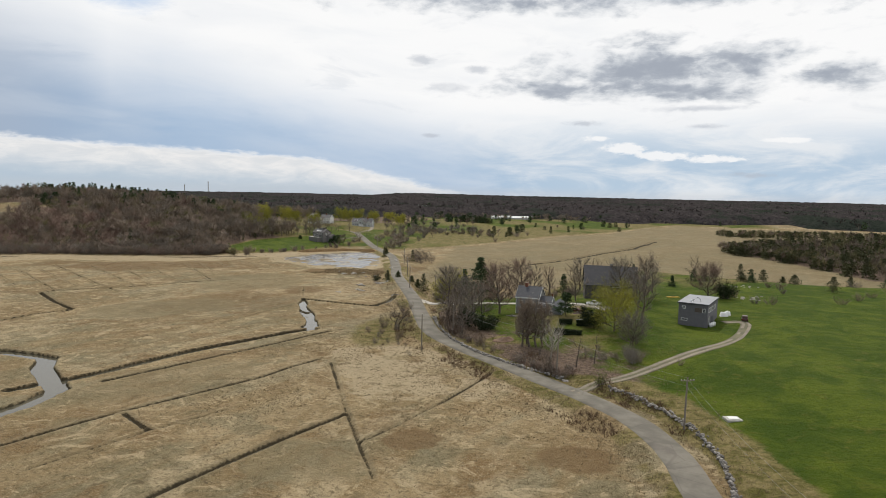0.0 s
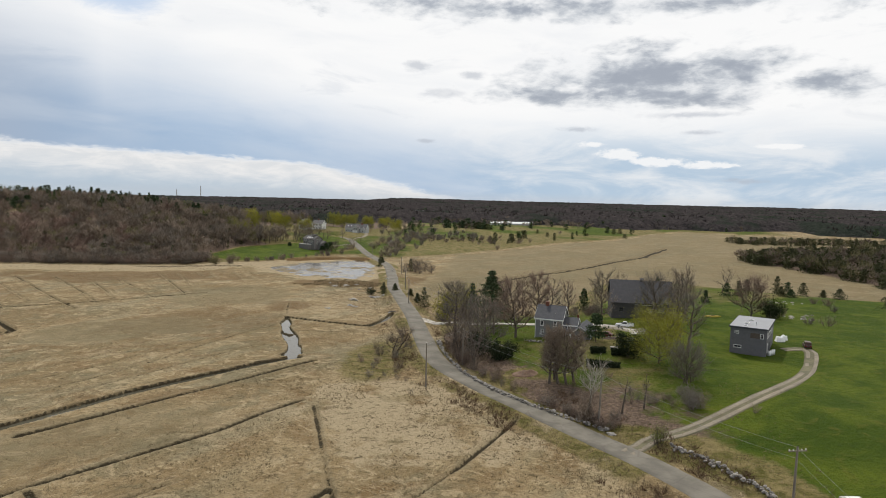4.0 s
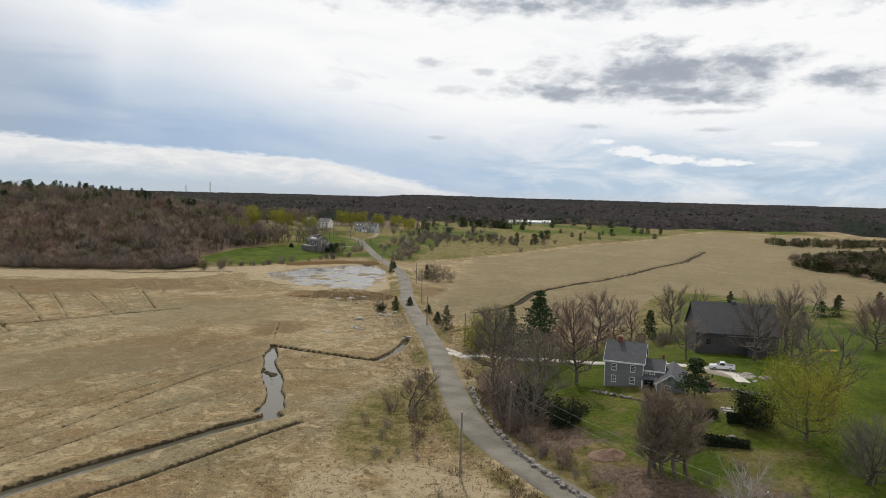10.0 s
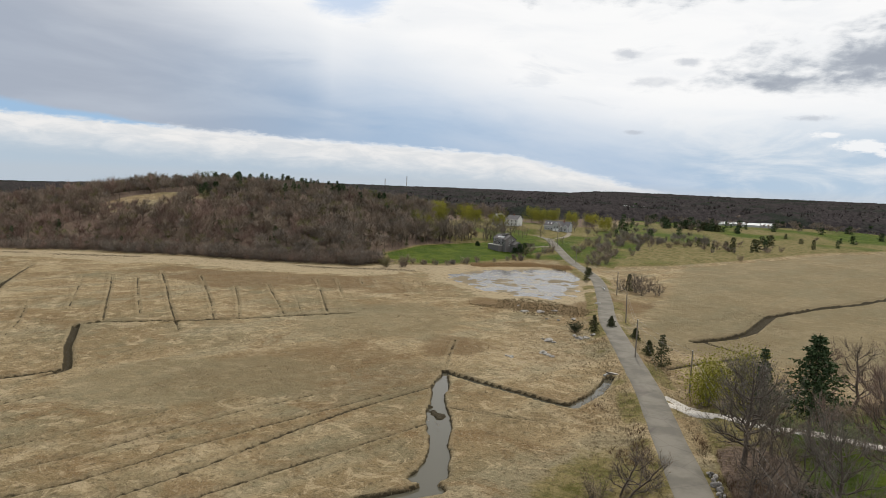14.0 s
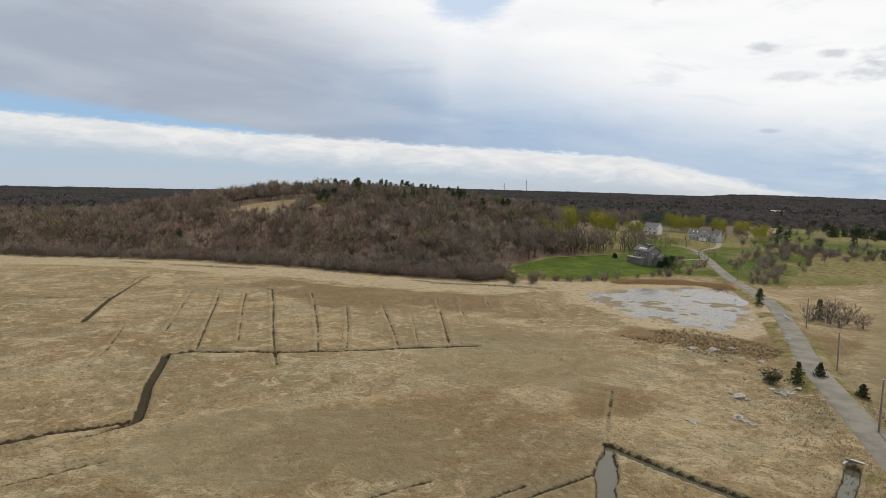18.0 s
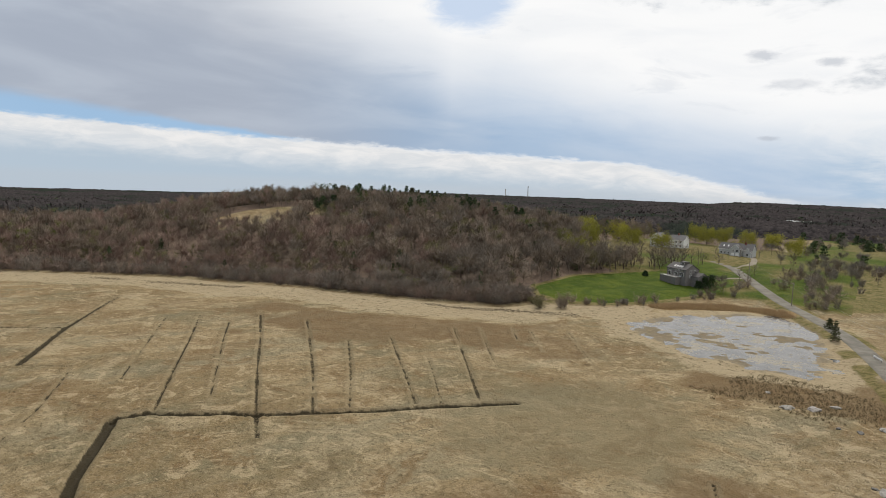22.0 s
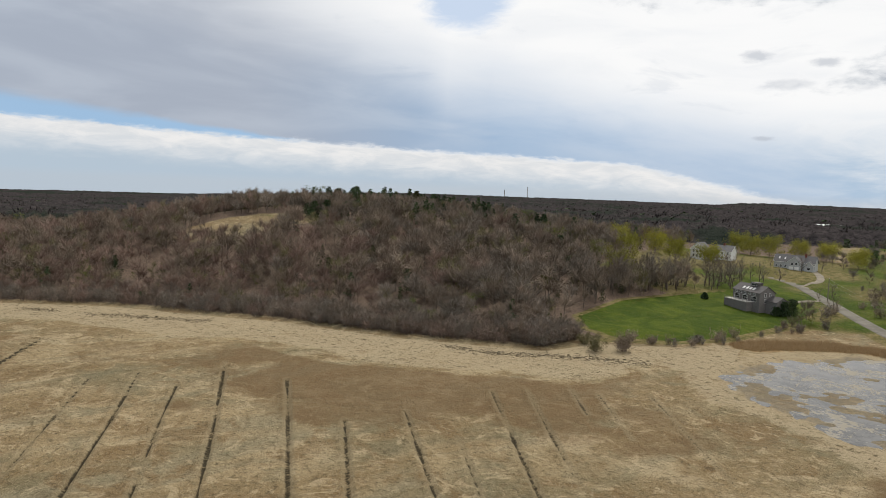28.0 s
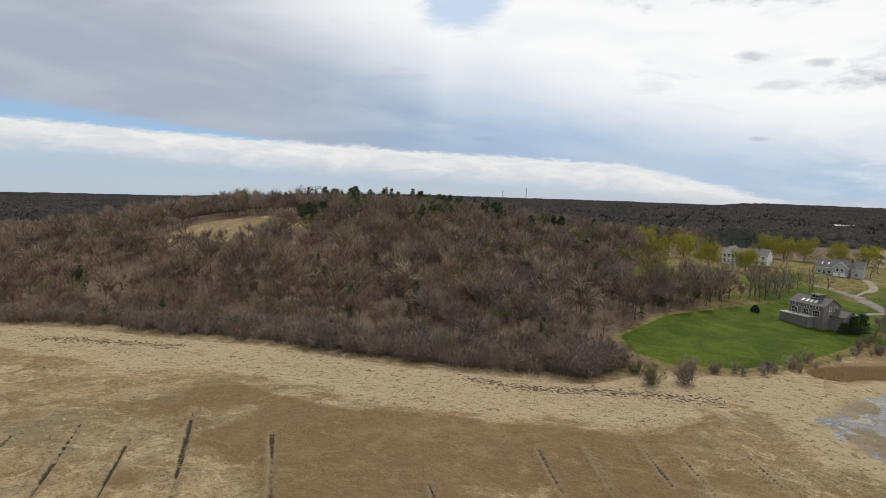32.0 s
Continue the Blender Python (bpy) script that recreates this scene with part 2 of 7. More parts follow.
def ground_look(n, s):
    co = n.add("ShaderNodeTexCoord").outputs["Object"]
    lawn, rough_, mud, litter, pale, reed, dark_, far, cut_ = (n.attr(a) for a in ("lawn", "rough", "mud", "litter", "pale", "reed", "peat", "far", "cut"))
    grain = n.noise(co, 5.0, 5.0, 0.75)
    fine = n.noise(co, 1.5, 6.0, 0.7)
    tuft = n.noise(co, 0.38, 6.0, 0.68, 0.6)
    wide = n.noise(co, 0.028, 5.0, 0.6, 0.5)
    mid = n.noise(co, 0.1, 6.0, 0.65, 0.8)
    # salt-marsh straw: tan, with warmer, greyer and browner sheets
    turned = n.add("ShaderNodeMapping")
    turned.vector_type = "TEXTURE"
    turned.inputs["Rotation"].default_value = (0, 0, math.radians(-23.5))
    turned.inputs["Scale"].default_value = (9.0, 60.0, 9.0)
    n.put(turned.inputs["Vector"], co)
    plots = n.noise(turned.outputs[0], 1.0, 4.0, 0.55, 0.4)
    worn = n.noise(co, 0.055, 7.0, 0.7, 1.2)
    straw = n.mix(n.ramp(wide, 0.42, 0.58), (0.170, 0.140, 0.080), (0.320, 0.242, 0.140))
    clump = n.noise(co, 0.75, 5.0, 0.72, 1.0)
    thatch = n.noise(co, 0.19, 8.0, 0.74, 1.6)
    straw = n.mix(n.math("MULTIPLY", n.ramp(plots, 0.45, 0.58), 0.8), straw, (0.215, 0.150, 0.076))
    straw = n.mix(n.math("MULTIPLY", n.ramp(plots, 0.46, 0.36), 0.75), straw, (0.235, 0.200, 0.128))
    straw = n.mix(n.math("MULTIPLY", n.ramp(mid, 0.50, 0.62), 0.75), straw, (0.175, 0.108, 0.050))
    straw = n.mix(n.math("MULTIPLY", n.ramp(mid, 0.45, 0.34), 0.6), straw, (0.165, 0.148, 0.092))
    straw = n.mix(n.math("MULTIPLY", n.ramp(worn, 0.53, 0.63), 0.6), straw, (0.400, 0.320, 0.205))
    straw = n.mix(n.math("MULTIPLY", n.ramp(tuft, 0.54, 0.68), 0.38), straw, (0.390, 0.310, 0.190))
    straw = n.mix(n.math("MULTIPLY", n.ramp(fine, 0.50, 0.64), 0.68), straw, (0.090, 0.066, 0.036))
    straw = n.mix(n.math("MULTIPLY", n.ramp(grain, 0.48, 0.66), 0.58), straw, (0.410, 0.325, 0.205))
    # torn mats of pale thatch, dark pockets between tussocks
    straw = n.mix(n.math("MULTIPLY", n.ramp(thatch, 0.545, 0.60), 0.62), straw, (0.430, 0.340, 0.215))
    straw = n.mix(n.math("MULTIPLY", n.ramp(thatch, 0.44, 0.38), 0.42), straw, (0.120, 0.088, 0.048))
    straw = n.mix(n.math("MULTIPLY", n.ramp(clump, 0.57, 0.64), 0.55), straw, (0.085, 0.066, 0.038))
    straw = n.mix(n.math("MULTIPLY", n.ramp(clump, 0.43, 0.36), 0.38), straw, (0.400, 0.320, 0.210))
    edge = n.math("MULTIPLY", n.math("SUBTRACT", n.math("ADD", n.math("MULTIPLY", tuft, 0.7), n.math("MULTIPLY", fine, 0.3)), 0.5), 1.3)

    def soft(a, lo=0.35, hi=0.65):
        return n.ramp(n.math("ADD", a, edge), lo, hi)
    c = n.mix(n.math("MULTIPLY", soft(dark_, 0.3, 0.8), 0.75), straw, n.mix(fine, (0.098, 0.062, 0.031), (0.205, 0.134, 0.068)))
    c = n.mix(n.math("MULTIPLY", soft(n.attr("olive"), 0.3, 0.9), 0.66), c, n.mix(fine, (0.120, 0.099, 0.056), (0.245, 0.200, 0.120)))
    c = n.mix(n.math("MULTIPLY", soft(pale), 0.88), c, n.mix(n.ramp(clump, 0.52, 0.66), n.mix(fine, (0.255, 0.198, 0.122), (0.480, 0.390, 0.262)), (0.120, 0.092, 0.055)))
    c = n.mix(soft(reed), c, n.mix(fine, (0.20, 0.130, 0.060), (0.34, 0.225, 0.115)))
    c = n.mix(1.0, c, (1.0, 1.0, 0.95), "MULTIPLY")
    rough_c = n.mix(n.ramp(tuft, 0.35, 0.62), (0.088, 0.084, 0.018), (0.225, 0.178, 0.078))
    rough_c = n.mix(n.math("MULTIPLY", n.ramp(fine, 0.45, 0.7), 0.5), rough_c, (0.055, 0.044, 0.020))
    c = n.mix(soft(rough_), c, rough_c)
    lit = n.mix(n.ramp(fine, 0.35, 0.7), (0.084, 0.059, 0.043), (0.210, 0.150, 0.108))
    lit = n.mix(n.math("MULTIPLY", n.ramp(grain, 0.5, 0.72), 0.35), lit, (0.24, 0.175, 0.125))
    c = n.mix(soft(litter), c, lit)
    green = n.mix(n.ramp(mid, 0.36, 0.66), (0.040, 0.068, 0.004), (0.085, 0.112, 0.009))
    green = n.mix(n.math("MULTIPLY", n.ramp(tuft, 0.52, 0.72), 0.5), green, (0.135, 0.120, 0.024))
    green = n.mix(n.math("MULTIPLY", n.ramp(fine, 0.48, 0.72), 0.55), green, (0.018, 0.034, 0.004))
    c = n.mix(soft(lawn), c, green)
    c = n.mix(n.ramp(n.math("ADD", mud, edge), 0.3, 0.7), c, n.mix(fine, (0.130, 0.108, 0.074), (0.250, 0.210, 0.150)))
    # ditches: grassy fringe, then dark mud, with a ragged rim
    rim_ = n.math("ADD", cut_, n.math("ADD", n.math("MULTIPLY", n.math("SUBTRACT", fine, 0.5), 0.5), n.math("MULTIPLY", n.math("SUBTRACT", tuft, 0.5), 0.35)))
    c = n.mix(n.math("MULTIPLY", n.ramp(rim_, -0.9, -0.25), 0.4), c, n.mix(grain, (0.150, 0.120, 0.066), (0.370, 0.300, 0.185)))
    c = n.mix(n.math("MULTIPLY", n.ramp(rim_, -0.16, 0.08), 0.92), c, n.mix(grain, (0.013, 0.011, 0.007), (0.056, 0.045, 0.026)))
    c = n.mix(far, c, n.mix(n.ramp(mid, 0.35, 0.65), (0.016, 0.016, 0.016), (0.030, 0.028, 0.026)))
    n.put(s["Base Color"], c)
    s["Roughness"].default_value = 0.95
    s["Specular IOR Level"].default_value = 0.1
    bump(n, s, n.math("ADD", n.math("ADD", fine, n.math("MULTIPLY", tuft, 1.8)), n.math("MULTIPLY", grain, 0.3)), 0.5, 0.9)


M_GROUND = material("ground", ground_look)


def asphalt_look(n, s):
    co = n.add("ShaderNodeTexCoord").outputs["Object"]
    fine = n.noise(co, 9.0, 4.0, 0.7)
    wide = n.noise(co, 0.25, 4.0, 0.6)
    c = n.mix(n.ramp(wide, 0.35, 0.65), (0.140, 0.127, 0.103), (0.205, 0.186, 0.150))
    c = n.mix(n.math("MULTIPLY", n.ramp(fine, 0.5, 0.75), 0.5), c, (0.13, 0.13, 0.128))
    v = n.add("ShaderNodeTexVoronoi")
    v.feature = "DISTANCE_TO_EDGE"
    n.put(v.inputs["Vector"], n.vec("ADD", co, n.vec("SCALE", n.add("ShaderNodeTexNoise").outputs[1], 1.2)))
    v.inputs["Scale"].default_value = 0.16
    crack = n.ramp(v.outputs[0], 0.006, 0.016, 1.0, 0.0)
    c = n.mix(n.math("MULTIPLY", crack, 0.22), c, (0.075, 0.055, 0.055))
    n.put(s["Base Color"], c)
    s["Roughness"].default_value = 0.95
    s["Specular IOR Level"].default_value = 0.2
    bump(n, s, fine, 0.02)


M_ROAD = material("asphalt", asphalt_look)
M_GRAVEL_DARK = plain("worn_gravel", (0.120, 0.108, 0.060), 0.95, 2.5, 0.4, relief=0.04, big=0.3)
M_GRAVEL = plain("gravel", (0.215, 0.182, 0.132), 0.95, 2.5, 0.35, relief=0.04, big=0.2)


M_SHELL = plain("pale_shell_gravel", (0.50, 0.46, 0.40), 0.95, 2.5, 0.3, relief=0.04, big=0.3)


def water_look(n, s):
    co = n.add("ShaderNodeTexCoord").outputs["Object"]
    s["Base Color"].default_value = (0.085, 0.078, 0.055, 1)
    s["Roughness"].default_value = 0.08
    s["IOR"].default_value = 1.33
    bump(n, s, n.noise(co, 1.1, 4.0, 0.6), 0.02, 0.12)


M_WATER = material("water", water_look)


def shallow_look(n, s):
    co = n.add("ShaderNodeTexCoord").outputs["Object"]
    f = n.noise(co, 0.25, 5.0, 0.65)
    n.put(s["Base Color"], n.mix(n.ramp(f, 0.4, 0.6), (0.060, 0.056, 0.048), (0.120, 0.112, 0.098)))
    flats = n.ramp(n.math("ADD", n.math("MULTIPLY", n.noise(co, 0.14, 7.0, 0.7, 0.8), 0.6), n.math("MULTIPLY", n.noise(co, 0.9, 5.0, 0.7), 0.4)), 0.515, 0.56)
    n.put(s["Base Color"], n.mix(flats, n.mix(n.ramp(f, 0.4, 0.6), (0.060, 0.056, 0.048), (0.120, 0.112, 0.098)), (0.235, 0.205, 0.150)))
    n.put(s["Roughness"], n.math("ADD", n.math("MULTIPLY", flats, 0.5), 0.14))
    s["IOR"].default_value = 1.33
    bump(n, s, n.noise(co, 0.9, 4.0, 0.6), 0.02, 0.12)


M_SHALLOW = material("shallow_water", shallow_look)
M_BARK = plain("bark", (0.115, 0.090, 0.070), 0.9, 3.0, 0.4, relief=0.03)
M_BARK_PALE = plain("pale_bark", (0.36, 0.33, 0.28), 0.9, 3.0, 0.3, relief=0.03)
M_TWIG = leafy("twig", (0.116, 0.090, 0.067), (0.310, 0.245, 0.184), 0.25)
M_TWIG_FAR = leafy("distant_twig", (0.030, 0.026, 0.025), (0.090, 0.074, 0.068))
M_TWIG_RED = leafy("reddish_twig", (0.130, 0.088, 0.069), (0.320, 0.226, 0.179), 0.25)
M_TWIG_GREY = leafy("grey_twig", (0.13, 0.115, 0.095), (0.24, 0.21, 0.175), 0.25)
M_TWIG_OLIVE = leafy("olive_twig", (0.100, 0.092, 0.042), (0.220, 0.195, 0.098), 0.25)
M_TWIG_ASH = leafy("ashen_twig", (0.110, 0.093, 0.073), (0.280, 0.236, 0.190), 0.25)
M_NEEDLE = leafy("needle", (0.024, 0.042, 0.017), (0.074, 0.106, 0.044))
M_CEDAR = leafy("cedar_needle", (0.040, 0.048, 0.020), (0.105, 0.106, 0.048))


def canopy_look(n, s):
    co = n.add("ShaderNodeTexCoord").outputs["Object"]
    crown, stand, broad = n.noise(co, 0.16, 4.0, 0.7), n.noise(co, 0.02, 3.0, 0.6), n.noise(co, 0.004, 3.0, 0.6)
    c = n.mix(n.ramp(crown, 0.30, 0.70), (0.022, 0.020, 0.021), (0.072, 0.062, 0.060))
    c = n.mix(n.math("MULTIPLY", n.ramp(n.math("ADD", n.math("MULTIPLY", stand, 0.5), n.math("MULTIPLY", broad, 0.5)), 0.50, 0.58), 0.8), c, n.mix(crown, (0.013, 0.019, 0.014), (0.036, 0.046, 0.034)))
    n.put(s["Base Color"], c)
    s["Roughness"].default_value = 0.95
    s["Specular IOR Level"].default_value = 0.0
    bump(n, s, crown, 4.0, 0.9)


M_CANOPY = material("canopy", canopy_look)
M_YELLOW = leafy("young_leaf", (0.180, 0.178, 0.024), (0.370, 0.345, 0.050))
M_LEAFGREEN = leafy("pale_leaf", (0.09, 0.11, 0.025), (0.17, 0.18, 0.05))

# ---------------------------------------------------------------- plan of the land
ROAD = [(31, -60), (30, 20), (29.2, 55), (28.9, 75), (28.4, 88), (25.6, 100), (20.0, 110.5), (12.0, 121.3), (3.2, 133), (-6.6, 146.3), (-14.2, 160),
        (-20.2, 182), (-27, 210), (-37.2, 246), (-43.3, 268), (-49.8, 300), (-61, 345), (-82, 396), (-103, 450), (-113, 474), (-130, 494), (-160, 506), (-200, 520)]
DRIVE = [(17.5, 114.5), (21, 118.6), (25.6, 120.8), (34.5, 127.6), (44, 136.2), (51, 144.6), (58, 155), (64.2, 168.6), (63.6, 172), (59.5, 171.5)]
LANE = [(-23.5, 203), (-18, 201), (-10, 196.2), (-3.4, 194.4), (2.2, 191.2), (8.1, 188.4), (16, 187.5), (24, 187.2), (29, 184), (29.8, 178)]
UPLAND = [(-600, 150), (-420, 200), (-323, 245), (-268, 284), (-216, 302), (-182, 308), (-150, 320), (-146, 335), (-128, 346), (-116, 360), (-106, 388), (-84, 392),
          (-60, 380), (-34, 407), (-4, 460), (38, 542), (90, 609), (149, 731), (190, 800), (300, 760), (420, 720), (6000, 700), (6000, 6000), (-6000, 6000),
          (-6000, -300), (-1500, -100), (-700, 60)]
MOUND = [(33, -300), (33, 75), (31, 92), (27.5, 104), (20, 115.5), (8, 130), (-3, 144), (-10.5, 157), (-15, 172), (-18, 190), (-20, 203), (-10, 214), (8, 222), (20, 245), (33, 292),
         (46, 318), (78, 303), (106, 286), (125, 279), (153, 279), (260, 290), (420, 330), (700, 360), (6000, 200), (6000, -300)]
ISLAND = [(137, 440), (146, 404), (153, 372), (157, 330), (160, 306), (180, 296), (240, 292), (420, 300), (560, 350), (560, 440), (420, 462), (300, 458), (200, 462), (160, 470)]
CLEARING = [(-308, 356), (-318, 346), (-330, 345), (-339, 358), (-345, 380), (-332, 398), (-306, 402), (-297, 396), (-300, 376)]
LAWN = [(-156, 356), (-149, 345), (-140, 343), (-128, 349), (-118, 363), (-108, 392), (-100, 420), (-108, 440), (-124, 440), (-140, 412), (-152, 384)]
REEDS = [(-111, 357), (-104, 365), (-94, 371), (-82, 373), (-72, 370)]
POND = [(-114, 322), (-109, 337), (-99, 352), (-91, 365), (-81, 369), (-71, 361), (-65, 346), (-62, 328), (-60, 304), (-65, 293), (-76, 290), (-88, 294), (-97, 303), (-106, 311)]
POOL = [(-62, 203.4), (-61.4, 199), (-60.6, 195), (-57.8, 188), (-54.6, 179.5), (-51.4, 173.8), (-48.8, 167), (-48.8, 161), (-45, 159.4), (-44.8, 164), (-48, 172), (-50.8, 178.6), (-52.4, 182.6), (-56.2, 190), (-58.4, 196), (-60, 200.4)]
WET = [([(-45, 160), (-50.3, 153), (-57, 142.2), (-64.4, 130), (-69.3, 119), (-73, 110), (-80, 100)], 2.4),
       ([(-102, 123.6), (-95.6, 122.4), (-88.4, 120.6), (-85, 114.1), (-79.8, 109), (-72.5, 101.9), (-72, 95), (-74, 86), (-80, 78)], 3.6),
       ([(-62, 203.6), (-55, 201), (-48.3, 199.2), (-41, 196.9), (-37, 196.3), (-35.8, 201), (-34.6, 206), (-34.2, 216)], 1.7)]
DRY = [([(-53.3, 186.1), (-44.6, 186.5), (-37.6, 187.7)], 0.7), ([(-40, 158), (-43.5, 152), (-47, 145.2), (-51.4, 136.8), (-57.2, 127), (-61.4, 119.5), (-68, 108)], 1.05),
       ([(-86, 133), (-80.8, 143), (-77.4, 155), (-73.6, 166), (-66, 186)], 0.78), ([(-79.5, 128), (-75.5, 138), (-71.9, 150), (-69.2, 166), (-66.6, 177.6), (-64, 185), (-60.6, 194)], 0.84), ([(-75.0, 124), (-65.2, 150), (-57, 171), (-53.7, 179.6)], 0.7),
       ([(-92, 136), (-87, 147), (-84, 157), (-80.6, 168.6), (-75.6, 180.3)], 0.84), ([(-98, 138), (-95.3, 148), (-92.2, 157.5), (-89.6, 164.2)], 0.8), ([(-115, 142), (-112.2, 153), (-110, 161)], 0.75), ([(-94.8, 173.6), (-93, 177.3)], 0.6),
       ([(-31.5, 129.5), (-27.2, 118.3), (-22, 104), (-17.3, 92.6), (-14.9, 86.6), (-10.5, 76)], 0.7), ([(-15, 87.4), (-11, 95), (-5.4, 107.4), (2.3, 127)], 0.72), ([(-20, 98.4), (-26.2, 86.4), (-30.6, 77), (-36, 64)], 0.95),
       ([(-63.2, 77), (-59.4, 85.4), (-54.8, 94), (-47.6, 105), (-41.6, 114.8), (-38, 124), (-34, 131)], 0.9), ([(-54, 92.4), (-46.3, 86.2)], 0.9), ([(-54, 71), (-50, 79), (-46.2, 86.2), (-43, 91.2), (-38.5, 98.2)], 0.65),
       ([(-147, 194.2), (-139, 187), (-132, 180.6), (-127, 177), (-119.3, 170.8), (-121.4, 166), (-124.2, 161.5), (-126, 153), (-127, 140)], 1.35), ([(-118.6, 170.4), (-119.6, 162.6), (-121, 155), (-121, 140)], 0.7),
       ([(-147, 194.2), (-145.6, 198.6), (-139.4, 203.2), (-136.4, 206.6), (-132.8, 208.4), (-126.8, 215), (-122, 219.6), (-119.4, 222.2), (-115.6, 227), (-108.2, 234.8), (-104, 239.6)], 1.5),
       ([(-145.5, 199.6), (-164.6, 216.6), (-182.8, 233.2), (-203, 250.6)], 0.75), ([(-139.7, 205), (-156.4, 219.6), (-178.6, 239), (-190, 249.6)], 0.55), ([(-125.5, 202.6), (-133.6, 209.4), (-150.6, 224.4), (-171, 243), (-196, 265)], 0.75),
       ([(-127.6, 215.6), (-142.6, 231), (-158.8, 246.6), (-177.6, 264.4)], 0.75), ([(-123.8, 220), (-137, 235.4), (-155, 255)], 0.65), ([(-116.8, 228.6), (-129, 242), (-140, 253.6), (-150, 264.4)], 0.65), ([(-113.4, 231.2), (-124.8, 245.5), (-137, 260)], 0.5),
       ([(-108.4, 235.6), (-120.4, 251.6), (-130, 264.4), (-144, 283)], 0.65), ([(-115.4, 254.6), (-128.4, 272.6), (-139, 287.6)], 0.5), ([(-125.2, 282), (-132.9, 293.7)], 0.4), ([(-115.5, 275.5), (-127.5, 293.8)], 0.45), ([(-100, 268.3), (-119.9, 300)], 0.4),
       ([(-186.6, 198.8), (-209.2, 218.5), (-242.4, 251.2)], 1.1), ([(-236, 201), (-222, 210), (-211.4, 218.8)], 1.0), ([(-290, 150), (-236, 201)], 1.0), ([(-186.6, 198.8), (-178.8, 204.1)], 0.8),
       ([(-165, 206), (-173, 213), (-187, 225.6), (-206, 242.6)], 0.55), ([(-118.5, 190.6), (-119, 182.5), (-118.2, 176), (-119.2, 171)], 0.5), ([(-150, 180), (-158.7, 188.7), (-170, 198), (-180, 205.6)], 0.5),
       ([(-62, 203), (-65.5, 213), (-70, 228)], 0.6),
       ([(-24.5, 228.6), (-17.6, 238.4), (-11.7, 245.1), (-8.6, 248.7), (-12.6, 251.6), (-19.1, 256.6)], 1.2), ([(-21.1, 256.6), (-13.9, 265.6), (-9, 276), (-3.2, 303), (9.5, 325), (22, 342), (40.4, 372), (57, 405), (82.2, 448), (113, 526)], 2.8)]


def smooth(t):
    t = np.clip(t, 0, 1)
    return t * t * (3 - 2 * t)


def far_off(x, y, line):
    """Distance from points to a line of many pieces."""
    best = np.full(x.shape, 1e9)
    for (ax, ay), (bx, by) in zip(line, line[1:]):
        dx, dy = bx - ax, by - ay
        t = np.clip(((x - ax) * dx + (y - ay) * dy) / (dx * dx + dy * dy), 0, 1)
        best = np.minimum(best, (x - ax - t * dx) ** 2 + (y - ay - t * dy) ** 2)
    return np.sqrt(best)


def depth_in(x, y, ring):
    """How far points lie inside a ring; negative outside."""
    inside = np.zeros(x.shape, bool)
    for (ax, ay), (bx, by) in zip(ring, ring[1:] + ring[:1]):
        if ay != by:
            inside ^= ((ay > y) != (by > y)) & (x < (bx - ax) * (y - ay) / (by - ay) + ax)
    d = far_off(x, y, ring + ring[:1])
    return np.where(inside, d, -d)


def lattice(ix, iy, seed):
    h = (ix.astype(np.int64) * 374761393 + iy.astype(np.int64) * 668265263 + seed * 974634777) & 0xFFFFFFFF
    h = ((h ^ (h >> 13)) * 1274126177) & 0xFFFFFFFF
    return ((h ^ (h >> 16)) & 0xFFFF) / 65535.0


def rumple(x, y, size, seed=0, octaves=3):
    """Smooth noise from -1 to 1, with lumps of that size."""
    x, y = np.asarray(x, float), np.asarray(y, float)
    out, amp, total = 0.0, 1.0, 0.0
    for o in range(octaves):
        u, v = x / size * 2 ** o, y / size * 2 ** o
        iu, iv = np.floor(u), np.floor(v)
        fu, fv = smooth(u - iu), smooth(v - iv)
        a, b = lattice(iu, iv, seed + o), lattice(iu + 1, iv, seed + o)
        c, d = lattice(iu, iv + 1, seed + o), lattice(iu + 1, iv + 1, seed + o)
        out = out + amp * (a + (b - a) * fu + (c - a) * fv + (a - b - c + d) * fu * fv)
        total += amp
        amp *= 0.5
    return 2 * out / total - 1


